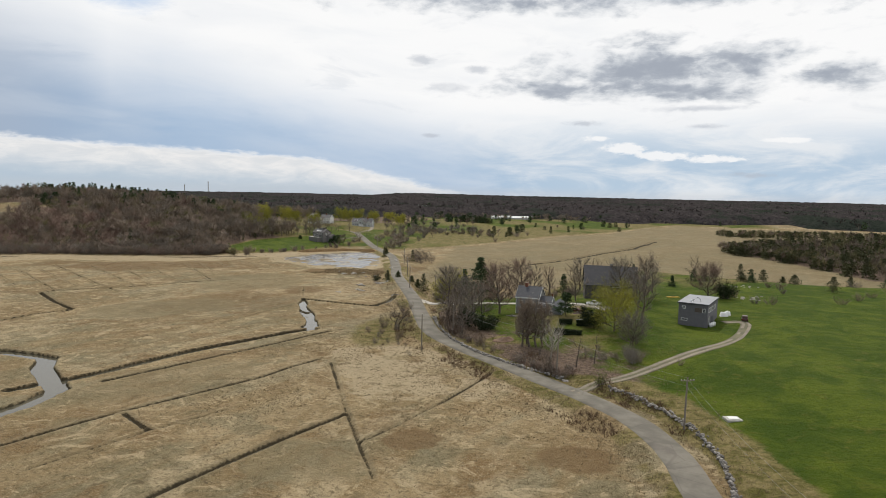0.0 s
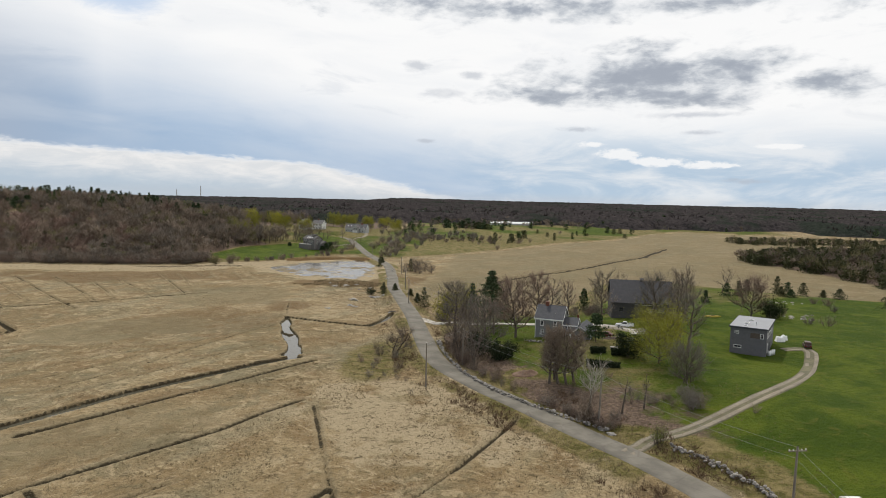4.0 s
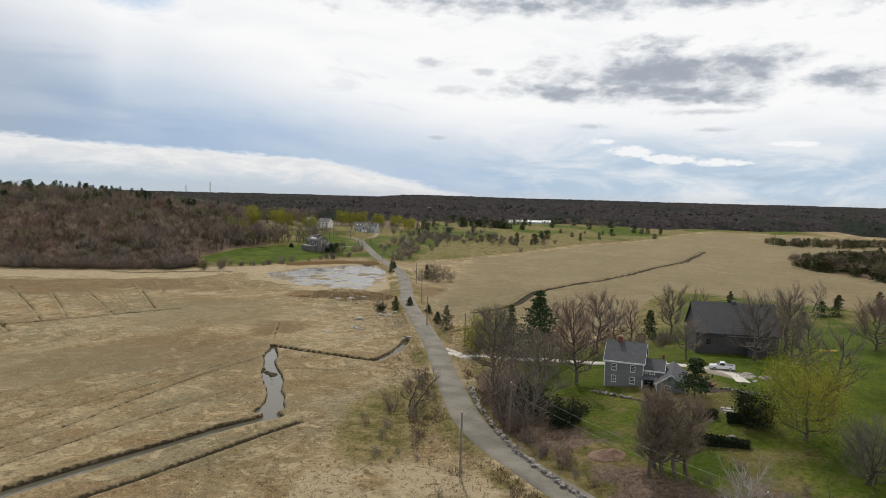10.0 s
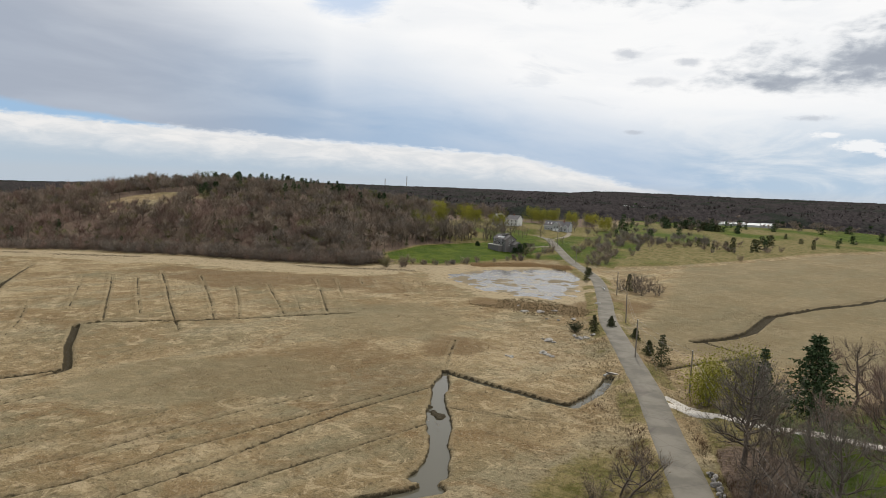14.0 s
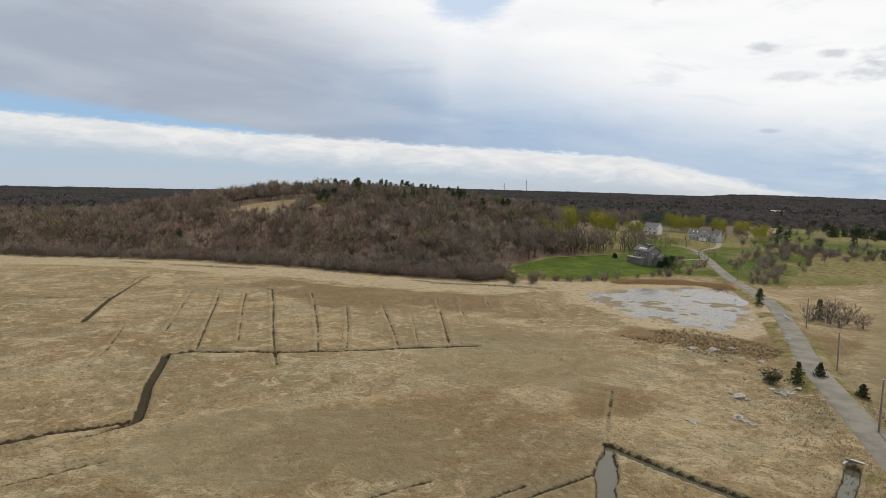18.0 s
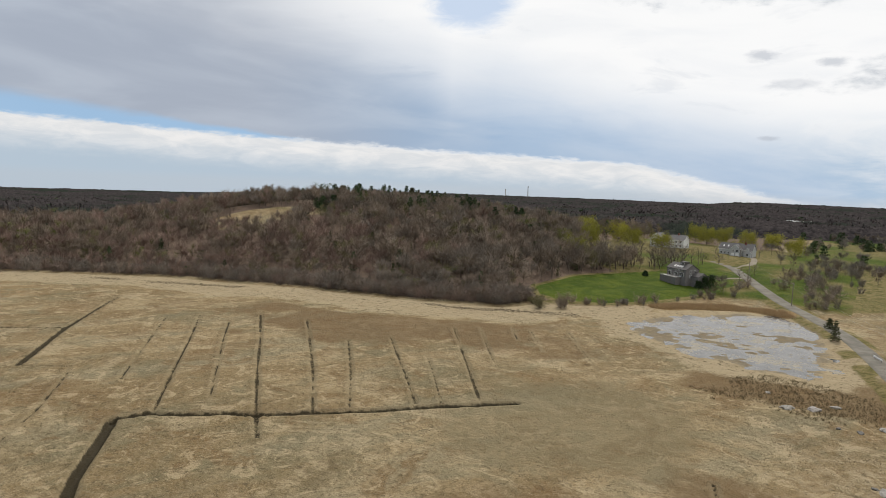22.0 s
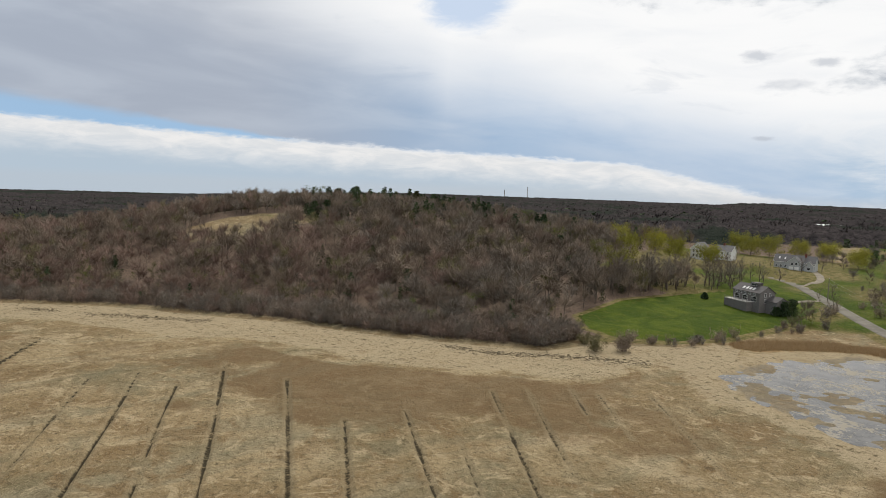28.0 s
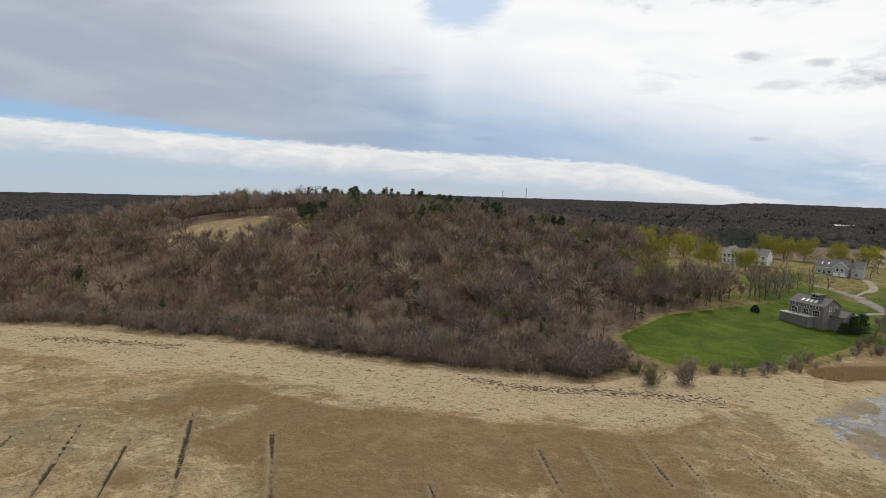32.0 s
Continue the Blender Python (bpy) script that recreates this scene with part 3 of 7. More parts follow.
def land(x, y):
    """Height of the ground without ditches and roads."""
    x, y = np.asarray(x, float), np.asarray(y, float)
    m = depth_in(x, y, MOUND)
    z = -1.3 * np.exp(-(((x - 51) / 15) ** 2 + ((y - 160) / 20) ** 2)) * smooth(m / 10) + 1.5 * smooth((m + 2) / 7) + 3.3 * smooth((m - 2) / 34) - 1.6 * smooth((m - 90) / 90)
    u = depth_in(x, y, UPLAND)
    z = z + 1.3 * smooth((u + 1) / 14) + 4.5 * smooth((u - 10) / 130)
    hill = np.exp(-(((x + 318) / 125) ** 2 + ((y - 452) / 108) ** 2) ** 1.1)
    z = z + 19.5 * hill * smooth(u / 60)
    z = z - 9.0 * smooth((-360 - x) / 130) * smooth((u - 30) / 80)
    z = z + 1.2 * smooth((depth_in(x, y, ISLAND) + 5) / 30) + 7.0 * smooth((depth_in(x, y, ISLAND) - 2) / 55)
    r = np.hypot(x, y - 100)
    bearing = np.degrees(np.arctan2(x + 20, y - 120))
    east = smooth((bearing + 56) / 22)
    z = z + smooth((u - 60) / 200) * (rumple(x, y, 260, 5) * 2.0)
    z = z + east * (smooth((r - 1000) / 900) * (4 + rumple(x, y, 700, 9) * 5) - 90 * smooth((r - 2700) / 1900)) - (1 - east) * (smooth((r - 500) / 1500) * 26 + 60 * smooth((r - 2500) / 2000))
    z = z + rumple(x, y, 22, 3) * 0.10 + rumple(x, y, 5, 4) * 0.05
    return z


def ground_height(x, y):
    x, y = np.asarray(x, float), np.asarray(y, float)
    z = land(x, y)
    r = far_off(x, y, ROAD)
    z_road = 0.75 + 0.55 * smooth((120 - y) / 40) + 3.2 * smooth((y - 380) / 110)
    z = z + (z_road - z) * smooth((6.5 - r) / 4.2)
    return z


def top(x, y):
    return float(ground_height(np.array([x]), np.array([y]))[0])


def link_mesh(name, verts, faces, mats, parent=None, label="", slots=None, shade=False, tone=None):
    """Links a mesh made from arrays of corners and of triangles or quads."""
    me = bpy.data.meshes.new(name)
    verts, faces = np.asarray(verts, np.float32), np.asarray(faces, np.int32)
    k = faces.shape[1]
    me.vertices.add(len(verts))
    me.vertices.foreach_set("co", verts.ravel())
    me.loops.add(faces.size)
    me.loops.foreach_set("vertex_index", faces.ravel())
    me.polygons.add(len(faces))
    me.polygons.foreach_set("loop_start", np.arange(0, faces.size, k, dtype=np.int32))
    if slots is not None:
        me.polygons.foreach_set("material_index", np.asarray(slots, np.int32))
    if shade:
        me.polygons.foreach_set("use_smooth", np.ones(len(faces), bool))
    me.update(calc_edges=True)
    for m in mats if isinstance(mats, (list, tuple)) else [mats]:
        me.materials.append(m)
    if tone is not None:
        me.attributes.new("tone", "FLOAT", "POINT").data.foreach_set("value", np.asarray(tone, np.float32))
    ob = new(name, me)
    if parent:
        ob.parent = parent
    if label:
        ob["label"] = label
    return ob


# ---------------------------------------------------------------- ground: one sheet to the horizon
def spread_out(start, stop, first, grow):
    out, p, s = [], start, first
    while p < stop:
        out.append(p)
        s *= grow
        p += s
    return out + [stop]


gx = np.array(sorted({-v for v in spread_out(212.6, 3600, 0.8, 1.05)} | set(np.arange(-212, -192, 0.8).tolist()) | set(np.arange(-191.5, -108, 0.5).tolist()) | set(np.arange(-107.6, 4, 0.40).tolist()) | set(np.arange(4.8, 62, 1.0).tolist()) | set(spread_out(62.5, 3600, 0.9, 1.05))))
gy = np.array(sorted({-v for v in spread_out(-58, 1200, 2.0, 1.18)} | set(np.arange(66, 130, 0.42).tolist()) | set(np.arange(130.4, 296, 0.46).tolist()) | set(np.arange(296.6, 320, 0.8).tolist()) | set(spread_out(320.5, 3600, 0.9, 1.03))))
X, Y = (a.ravel() for a in np.meshgrid(gx, gy))
Z = ground_height(X, Y)
marshy = smooth(1 - np.maximum(depth_in(X, Y, UPLAND), depth_in(X, Y, MOUND)) / 3)
ragged = rumple(X, Y, 3.0, 21) * 0.45 + rumple(X, Y, 9.0, 22) * 0.35
cut = np.full_like(X, -3.0)
for line, width in WET + DRY:
    wet = any(line is w[0] for w in WET)
    ends = np.array(line)
    near = np.nonzero((X > ends[:, 0].min() - 4) & (X < ends[:, 0].max() + 4) & (Y > ends[:, 1].min() - 4) & (Y < ends[:, 1].max() + 4))[0]
    nxp, nyp = X[near], Y[near]
    d = far_off(nxp, nyp, line) + ragged[near] * (0.55 if wet else 0.28)
    fade = np.ones_like(d) if wet or width > 0.85 else np.clip(0.90 + rumple(nxp, nyp, 9, 31) * 0.65, 0.35, 1)
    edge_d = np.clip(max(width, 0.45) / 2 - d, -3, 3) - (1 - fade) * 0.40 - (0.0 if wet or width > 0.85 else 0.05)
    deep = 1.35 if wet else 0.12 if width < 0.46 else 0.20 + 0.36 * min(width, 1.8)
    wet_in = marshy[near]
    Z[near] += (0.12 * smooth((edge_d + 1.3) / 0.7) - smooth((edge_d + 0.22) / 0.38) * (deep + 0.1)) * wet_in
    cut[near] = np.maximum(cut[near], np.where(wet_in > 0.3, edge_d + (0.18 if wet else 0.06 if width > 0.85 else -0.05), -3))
d = depth_in(X, Y, POOL) + ragged * 0.9 + rumple(X, Y, 1.8, 23) * 0.35
Z = Z - 1.3 * smooth((d + 0.25) / 0.42) + 1.0 * smooth((rumple(X, Y, 3.0, 24) - 0.38) / 0.12) * (d > 0)
cut = np.maximum(cut, np.clip(d + 0.22, -3, 3))
d = depth_in(X, Y, POND) + rumple(X, Y, 14, 41) * 4 + rumple(X, Y, 4, 42) * 1.5
Z = Z - 0.30 * smooth((d + 3) / 6) + smooth((d + 4) / 5) * (0.34 * rumple(X, Y, 8, 43) + 0.20 * rumple(X, Y, 2.6, 44) + 0.03 + 0.12 * smooth((9 - d) / 9))

nx, ny = len(gx), len(gy)
i = np.arange(nx * ny).reshape(ny, nx)
quads = np.stack([i[:-1, :-1], i[:-1, 1:], i[1:, 1:], i[1:, :-1]], -1).reshape(-1, 4)
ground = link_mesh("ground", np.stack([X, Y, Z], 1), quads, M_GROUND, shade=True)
tagged(ground, "tan salt marsh with dark ditches, green fields and wooded hill", "ground", kind="structure")
up_in, mo_in, la_in = depth_in(X, Y, UPLAND), depth_in(X, Y, MOUND), depth_in(X, Y, LAWN)
yard = np.exp(-(((X - 2) / 26) ** 2 + ((Y - 150) / 26) ** 2) ** 2)
meadow = smooth((up_in - 2) / 8) * smooth((X + 100) / 12) * smooth((900 - Y) / 50) * smooth((330 - X) / 60)
road_d = far_off(X, Y, ROAD)
verge = smooth((7.5 - road_d) / 3)
garden = smooth((X + 185) / 14) * smooth((Y - 392 - 0.4 * (-120 - X)) / 14) * smooth((up_in - 1) / 4) * (X < -60) * smooth((575 - Y) / 20)
wood = (1 - garden) * smooth((up_in - 0) / 6) * (1 - smooth((la_in + 4) / 4)) * (1 - smooth((X + 112) / 12) * smooth((Y - 375) / 10)) * (Y > 0)
clearing = smooth((depth_in(X, Y, CLEARING) + 3) / 5)
green_farm = smooth((mo_in - 3) / 10) * (0.56 + 0.30 * rumple(X, Y, 11, 56) + 0.25 * rumple(X, Y, 4, 57) + 0.7 * smooth((X - 27 + 0.12 * (Y - 150)) / 12) * smooth((215 - Y + 0.8 * (X - 40)) / 20))


def blotch(cx, cy, a, b, turn, seed):
    """A ragged oval sheet of the marsh, 0 to 1."""
    c_, s_ = math.cos(math.radians(turn)), math.sin(math.radians(turn))
    p, q = (X - cx) * c_ + (Y - cy) * s_, (Y - cy) * c_ - (X - cx) * s_
    r = np.sqrt((p / a) ** 2 + (q / b) ** 2) + 0.6 * rumple(X, Y, 0.6 * (a + b), seed, 4)
    return smooth((1.3 - r) / 0.7)


masks = {
    "lawn": np.maximum.reduce([garden * np.clip(0.36 + 0.7 * rumple(X, Y, 22, 55), 0, 1), clearing * 0.42 * smooth((Y - 384) / 8), 1.1 * smooth((la_in + 1) / 2), green_farm * (1 - yard * 0.15) * smooth((mo_in - 4) / 8), meadow * np.clip(0.22 + 0.75 * rumple(X, Y, 45, 51) + 0.25 * smooth((Y - 560) / 60), 0, 1)]),
    "rough": np.maximum.reduce([garden, verge * smooth((0.7 + rumple(X, Y, 7, 52)) / 1.0) * 0.75, meadow, smooth((mo_in + 1) / 4) * 0.8, clearing * 0.35 * smooth((X + 312) / 14),
                                smooth((la_in + 9) / 4) * 1.0 * smooth((up_in + 2) / 3), 0.8 * np.exp(-(((X + 27) / 9) ** 2 + ((Y - 163) / 22) ** 2) ** 2)]),
    "mud": 0.55 * smooth((d + 1) / 4) * (Z < 0.1),
    "litter": np.maximum.reduce([wood * (1 - clearing), 0.75 * yard * smooth((mo_in - 1) / 4) * smooth((152 - Y) / 10), 1.0 * blotch(17, 133, 17, 10, -25, 81) * smooth(mo_in - 1), 0.85 * blotch(-8, 172, 7, 22, 18, 82) * smooth(mo_in - 1), 0.8 * blotch(4.3, 155, 3.2, 2.2, 0, 83), smooth((depth_in(X, Y, ISLAND)) / 6) * 0.8]),
    "pale": np.clip(0.8 * np.exp(-((far_off(X, Y, [(-330, 240), (-268, 279), (-216, 297), (-182, 303), (-150, 315), (-138, 330)])) / 2.0) ** 2) + 0.62 * smooth((up_in + 27 - 5 * rumple(X, Y, 16, 62)) / 5) * smooth(-up_in / 4) * (X < -112) + 1.0 * blotch(-18, 128, 27, 23, -40, 76) * np.clip(0.62 + 0.6 * rumple(X, Y, 5, 77), 0, 1) + 0.6 * smooth((d + 12) / 8) * smooth((9 - d) / 6)
                    + 0.5 * np.exp(-(((X + 52) / 22) ** 2 + ((Y - 235) / 50) ** 2)), 0, 1) * marshy,
    "reed": np.exp(-(far_off(X, Y, REEDS) / 6.0) ** 2) + 0.42 * np.exp(-(((X + 270) / 30) ** 2 + ((Y - 235) / 14) ** 2) ** 2),
    "peat": np.maximum.reduce([0.78 * smooth((-up_in - 26 + 6 * rumple(X, Y, 14, 94)) / 3) * smooth((up_in + 62 + 22 * rumple(X, Y, 18, 95)) / 14) * smooth((-112 - X) / 20) * smooth((X + 225) / 30), np.clip(0.45 * (rumple(X, Y, 60, 61) + 0.05), 0, 1) * smooth((-up_in - 24) / 8), 0.9 * smooth((d + 30 + 5 * rumple(X, Y, 9, 63)) / 8) * smooth((-d - 3) / 4) * smooth((X + 92 + 5 * rumple(X, Y, 8, 86)) / 12) * smooth((312 - Y) / 14),
                              0.75 * blotch(-212, 258, 30, 12, 20, 64) * np.clip(0.8 + 0.7 * rumple(X, Y, 14, 57), 0, 1), 0.8 * blotch(-122, 280, 26, 13, 18, 65) * np.clip(0.8 + 0.7 * rumple(X, Y, 12, 58), 0, 1), blotch(-69, 221, 9, 12, 0, 66) * 0.8, blotch(-7.5, 89.5, 4.5, 4, 0, 67), blotch(15, 86.5, 8, 5, 0, 68) * 0.9, blotch(-80, 196, 20, 22, 0, 69) * 0.55]),
    "olive": np.maximum.reduce([0.35 * blotch(-153, 263, 22, 14, 30, 70), blotch(-95, 240, 20, 26, 30, 71) * 0.8, blotch(-100, 175, 24, 14, 50, 72) * 0.8, blotch(-60, 108, 14, 24, -30, 73) * 0.7, blotch(-20, 80, 10, 10, 0, 74) * 0.7, blotch(70, 430, 60, 110, -28, 84) * 0.9, blotch(180, 560, 120, 90, 0, 85) * 0.8, np.clip(0.5 * rumple(X, Y, 45, 75), 0, 1), (0.92 + 0.3 * rumple(X, Y, 30, 89)) * smooth((X + 42) / 14) * smooth((Y - 236) / 14)]) * marshy,
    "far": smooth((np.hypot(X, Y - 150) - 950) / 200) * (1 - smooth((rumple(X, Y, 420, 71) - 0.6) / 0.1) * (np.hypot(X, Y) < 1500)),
}
for key, v in masks.items():
    ground.data.attributes.new(key, "FLOAT", "POINT").data.foreach_set("value", np.clip(v, 0, 1).astype(np.float32))
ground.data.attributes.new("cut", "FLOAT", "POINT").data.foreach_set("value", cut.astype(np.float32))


def sheet(name, ring, z, mat, label, category):
    bm = bmesh.new()
    bm.faces.new([bm.verts.new((*p, z)) for p in ring])
    me = bpy.data.meshes.new(name)
    bm.to_mesh(me)
    bm.free()
    me.materials.append(mat)
    return tagged(new(name, me), label, category, kind="structure")


sheet("water", [(-106, 40), (-20, 40), (-20, 240), (-106, 240)], -0.46, M_WATER, "murky olive tidal water in the marsh creeks", "water")
sheet("water", [(-121, 286), (-54, 286), (-54, 378), (-121, 378)], -0.16, M_SHALLOW, "shallow pond with bright sky reflection beside the road", "water")


def strip(name, line, width, mat, label, category, lift, wobble=0.0, thick=0.25):
    """A road along a line, laid on the ground, with sides."""
    pts = [Vector(p) for p in line]
    fine = []
    for k in range(len(pts) - 1):
        p0, p1, p2, p3 = pts[max(k - 1, 0)], pts[k], pts[k + 1], pts[min(k + 2, len(pts) - 1)]
        steps = max(2, int((p2 - p1).length / 1.5))
        for s in range(steps):
            t = s / steps
            fine.append(0.5 * (2 * p1 + (p2 - p0) * t + (2 * p0 - 5 * p1 + 4 * p2 - p3) * t * t + (3 * p1 - p0 - 3 * p2 + p3) * t ** 3))
    fine.append(pts[-1])
    c = np.array([tuple(p) for p in fine])
    tan = np.gradient(c, axis=0)
    tan /= np.linalg.norm(tan, axis=1)[:, None]
    nor = np.stack([-tan[:, 1], tan[:, 0]], 1)
    offs = np.array([-1, -0.92, -0.5, 0, 0.5, 0.92, 1]) * width / 2
    rows = []
    for j, o in enumerate(offs):
        w = o * (1 + wobble * rumple(c[:, 0] * 1.0, c[:, 1] + 50 * np.sign(o), 4, 81))
        q = c + nor * np.asarray(w)[:, None]
        z = ground_height(q[:, 0], q[:, 1]) + lift
        rows.append(np.column_stack([q, z - (thick if j in (0, 6) else 0.0)]))
    v = np.stack(rows, 1)
    v[:, 1:6, 2] = v[:, 1:6, 2].mean(1)[:, None] * 0.7 + v[:, 1:6, 2] * 0.3
    n = len(c)
    k = np.arange(n * 7).reshape(n, 7)
    f = np.stack([k[:-1, :-1], k[:-1, 1:], k[1:, 1:], k[1:, :-1]], -1).reshape(-1, 4)
    ob = link_mesh(name, v.reshape(-1, 3), f[:, ::-1], mat, shade=True)
    return tagged(ob, label, category, kind="structure")


strip("road", ROAD, 4.9, M_ROAD, "narrow cracked grey asphalt road over the marsh", "road", 0.07, 0.05)
strip("road", DRIVE, 2.9, M_GRAVEL_DARK, "worn gravel driveway with two pale wheel tracks", "driveway", 0.04, 0.12)
for side in (-0.72, 0.72):
    pts_ = [Vector(p) for p in DRIVE]
    line_ = []
    for k, p in enumerate(pts_):
        t_ = (pts_[min(k + 1, len(pts_) - 1)] - pts_[max(k - 1, 0)]).normalized()
        line_.append((p.x - t_.y * side, p.y + t_.x * side))
    strip("road", line_, 0.75, M_GRAVEL, "pale gravel wheel track of the driveway", "driveway", 0.075, 0.25, 0.05)
strip("road", LANE, 2.3, M_SHELL, "pale gravel lane from the road to the farmhouse", "driveway", 0.06, 0.12)
strip("road", [(23, 186), (27, 184.5), (31, 181)], 5.5, M_GRAVEL, "pale gravel parking place before the barn", "driveway", 0.05, 0.12)
strip("road", [(-24.5, 206), (-19.5, 202.4), (-15, 199.4)], 4.2, M_SHELL, "pale sandy mouth of the farm lane", "driveway", 0.05, 0.2)
strip("road", [(-106, 458), (-108, 468), (-104, 480), (-106, 500), (-114, 524)], 3.0, M_GRAVEL, "pale curved driveway to the gabled house", "driveway", 0.06, 0.08)
strip("road", [(-101, 440), (-107, 431), (-112, 426)], 2.4, M_GRAVEL, "pale driveway to the house on the lawn", "driveway", 0.06, 0.08)

# ---------------------------------------------------------------- plants
def tube(pts, radii, sides=4):
    """Corners and triangles of a tapered tube along points."""
    pts = np.asarray(pts, float)
    d = np.gradient(pts, axis=0)
    d /= np.linalg.norm(d, axis=1)[:, None] + 1e-9
    ref = np.where(np.abs(d[:, 2:3]) > 0.9, [[1.0, 0, 0]], [[0, 0, 1.0]])
    a = np.cross(d, ref)
    a /= np.linalg.norm(a, axis=1)[:, None] + 1e-9
    b = np.cross(d, a)
    ang = np.arange(sides) * 2 * np.pi / sides
    ring = pts[:, None] + np.asarray(radii)[:, None, None] * (np.cos(ang)[None, :, None] * a[:, None] + np.sin(ang)[None, :, None] * b[:, None])
    n = len(pts)
    k = np.arange(n * sides).reshape(n, sides)
    kn = np.roll(k, -1, 1)
    q = np.stack([k[:-1], kn[:-1], kn[1:], k[1:]], -1).reshape(-1, 4)
    return ring.reshape(-1, 3), np.concatenate([q[:, [0, 1, 2]], q[:, [0, 2, 3]]])


class Pile:
    """Gathers corners and triangles."""

    def __init__(self):
        self.v, self.f, self.n = [], [], 0

    def add(self, v, f):
        self.v.append(v)
        self.f.append(f + self.n)
        self.n += len(v)

    def done(self):
        if not self.v:
            return np.zeros((0, 3)), np.zeros((0, 3), int)
        return np.concatenate(self.v), np.concatenate(self.f)


def slivers(base, way, length, width, rng):
    """Thin triangles from base points: twigs."""
    n = len(base)
    side = np.cross(way, rng.normal(size=(n, 3)))
    side /= np.linalg.norm(side, axis=1)[:, None] + 1e-9
    w = np.asarray(width).reshape(-1, 1) * side
    v = np.stack([base - w, base + w, base + way * np.asarray(length).reshape(-1, 1)], 1).reshape(-1, 3)
    return v, np.arange(3 * n).reshape(-1, 3)


def flakes(centre, size, rng, droop=0.0):
    """Small leaf triangles turned at random."""
    n = len(centre)
    a = rng.normal(size=(n, 3))
    a /= np.linalg.norm(a, axis=1)[:, None]
    b = np.cross(a, rng.normal(size=(n, 3)))
    b /= np.linalg.norm(b, axis=1)[:, None]
    s = np.asarray(size).reshape(-1, 1)
    v = np.stack([centre - a * s, centre + a * s * 0.6 + b * s * 0.7, centre + a * s * 0.5 - b * s * 0.7], 1).reshape(-1, 3)
    return v, np.arange(3 * n).reshape(-1, 3)


def unit(v):
    return v / (np.linalg.norm(v, axis=-1, keepdims=True) + 1e-9)


def bare_tree(seed, high, wide, limbs=9, subs=4, twigs=260, first=0.25, width=0.03, leaves=0, leaf=0.2, lean=0.05, stems=1):
    """Wood and crown of a leafless or just-budding tree, with its foot at the origin."""
    rng = np.random.default_rng(seed)
    wood, crown = Pile(), Pile()
    tips = []
    for s in range(stems):
        off = rng.normal(size=2) * (0.0 if stems == 1 else 0.35)
        tilt = rng.normal(size=2) * (lean if stems == 1 else 0.22)
        h = np.linspace(0, 1, 6)
        line = np.column_stack([off[0] + (tilt[0] * h + rng.normal(size=6) * 0.02) * high, off[1] + (tilt[1] * h + rng.normal(size=6) * 0.02) * high, h * high * 0.86])
        line[0] = (off[0], off[1], -0.4)
        r0 = 0.024 * high / stems ** 0.5 + 0.03
        wood.add(*tube(line, r0 * (1 - 0.86 * h) + 0.012, 6))
        for k in range(limbs):
            t = first + (0.97 - first) * (k + rng.random() * 0.8) / limbs
            root = np.array([np.interp(t, h, line[:, c]) for c in range(3)])
            ang = k * 2.4 + rng.random() * 0.9 + s
            flat_ = np.array([math.cos(ang), math.sin(ang), 0])
            long_ = wide * (0.55 + 0.5 * rng.random()) * (1.15 - 0.75 * max(0, t - 0.35))
            rise = 0.5 + 0.9 * t + rng.normal() * 0.12
            g = np.linspace(0, 1, 5)[:, None]
            limb = root + flat_ * long_ * g * (1 - 0.25 * g) + np.array([0, 0, 1]) * long_ * rise * (g ** 1.35) * 0.62
            limb[1:] += rng.normal(size=(4, 3)) * long_ * 0.05
            rl = r0 * (1 - 0.8 * t) * 0.55 + 0.012
            wood.add(*tube(limb, rl * (1 - 0.85 * g[:, 0]) + 0.008, 4))
            tips.append(limb)
            for j in range(subs):
                q = 0.3 + 0.65 * rng.random()
                p = np.array([np.interp(q, g[:, 0], limb[:, c]) for c in range(3)])
                w = unit(limb[-1] - limb[0] + rng.normal(size=3) * long_ * 0.55 + np.array([0, 0, long_ * 0.25]))
                ls = long_ * (0.3 + 0.3 * rng.random())
                u = np.linspace(0, 1, 4)[:, None]
                sub = p + w * ls * u + rng.normal(size=(4, 3)) * ls * 0.05 * u + np.array([0, 0, 0.15 * ls]) * u ** 2
                wood.add(*tube(sub, rl * 0.45 * (1 - 0.8 * u[:, 0]) + 0.006, 3))
                tips.append(sub)
    allp = np.concatenate([t[1:] for t in tips])
    alld = np.concatenate([np.repeat(unit(t[-1] - t[0])[None], len(t) - 1, 0) for t in tips])
    n1 = max(twigs // 3, 1)
    pick = rng.integers(0, len(allp), n1)
    start = allp[pick] + rng.normal(size=(n1, 3)) * wide * 0.03
    way_ = unit(alld[pick] + rng.normal(size=(n1, 3)) * 0.5 + np.array([0, 0, 0.45]))
    ln = wide * (0.20 + 0.24 * rng.random(n1))
    crown.add(*slivers(start, way_, ln, width * (0.6 + rng.random(n1) * 0.6), rng))
    n2 = twigs - n1
    k2 = rng.integers(0, n1, n2)
    start2 = start[k2] + way_[k2] * (ln[k2] * (0.25 + 0.7 * rng.random(n2)))[:, None]
    way2 = unit(way_[k2] + rng.normal(size=(n2, 3)) * 0.5 + np.array([0, 0, 0.25]))
    crown.add(*slivers(start2, way2, wide * (0.09 + 0.14 * rng.random(n2)), width * (0.4 + rng.random(n2) * 0.5), rng))
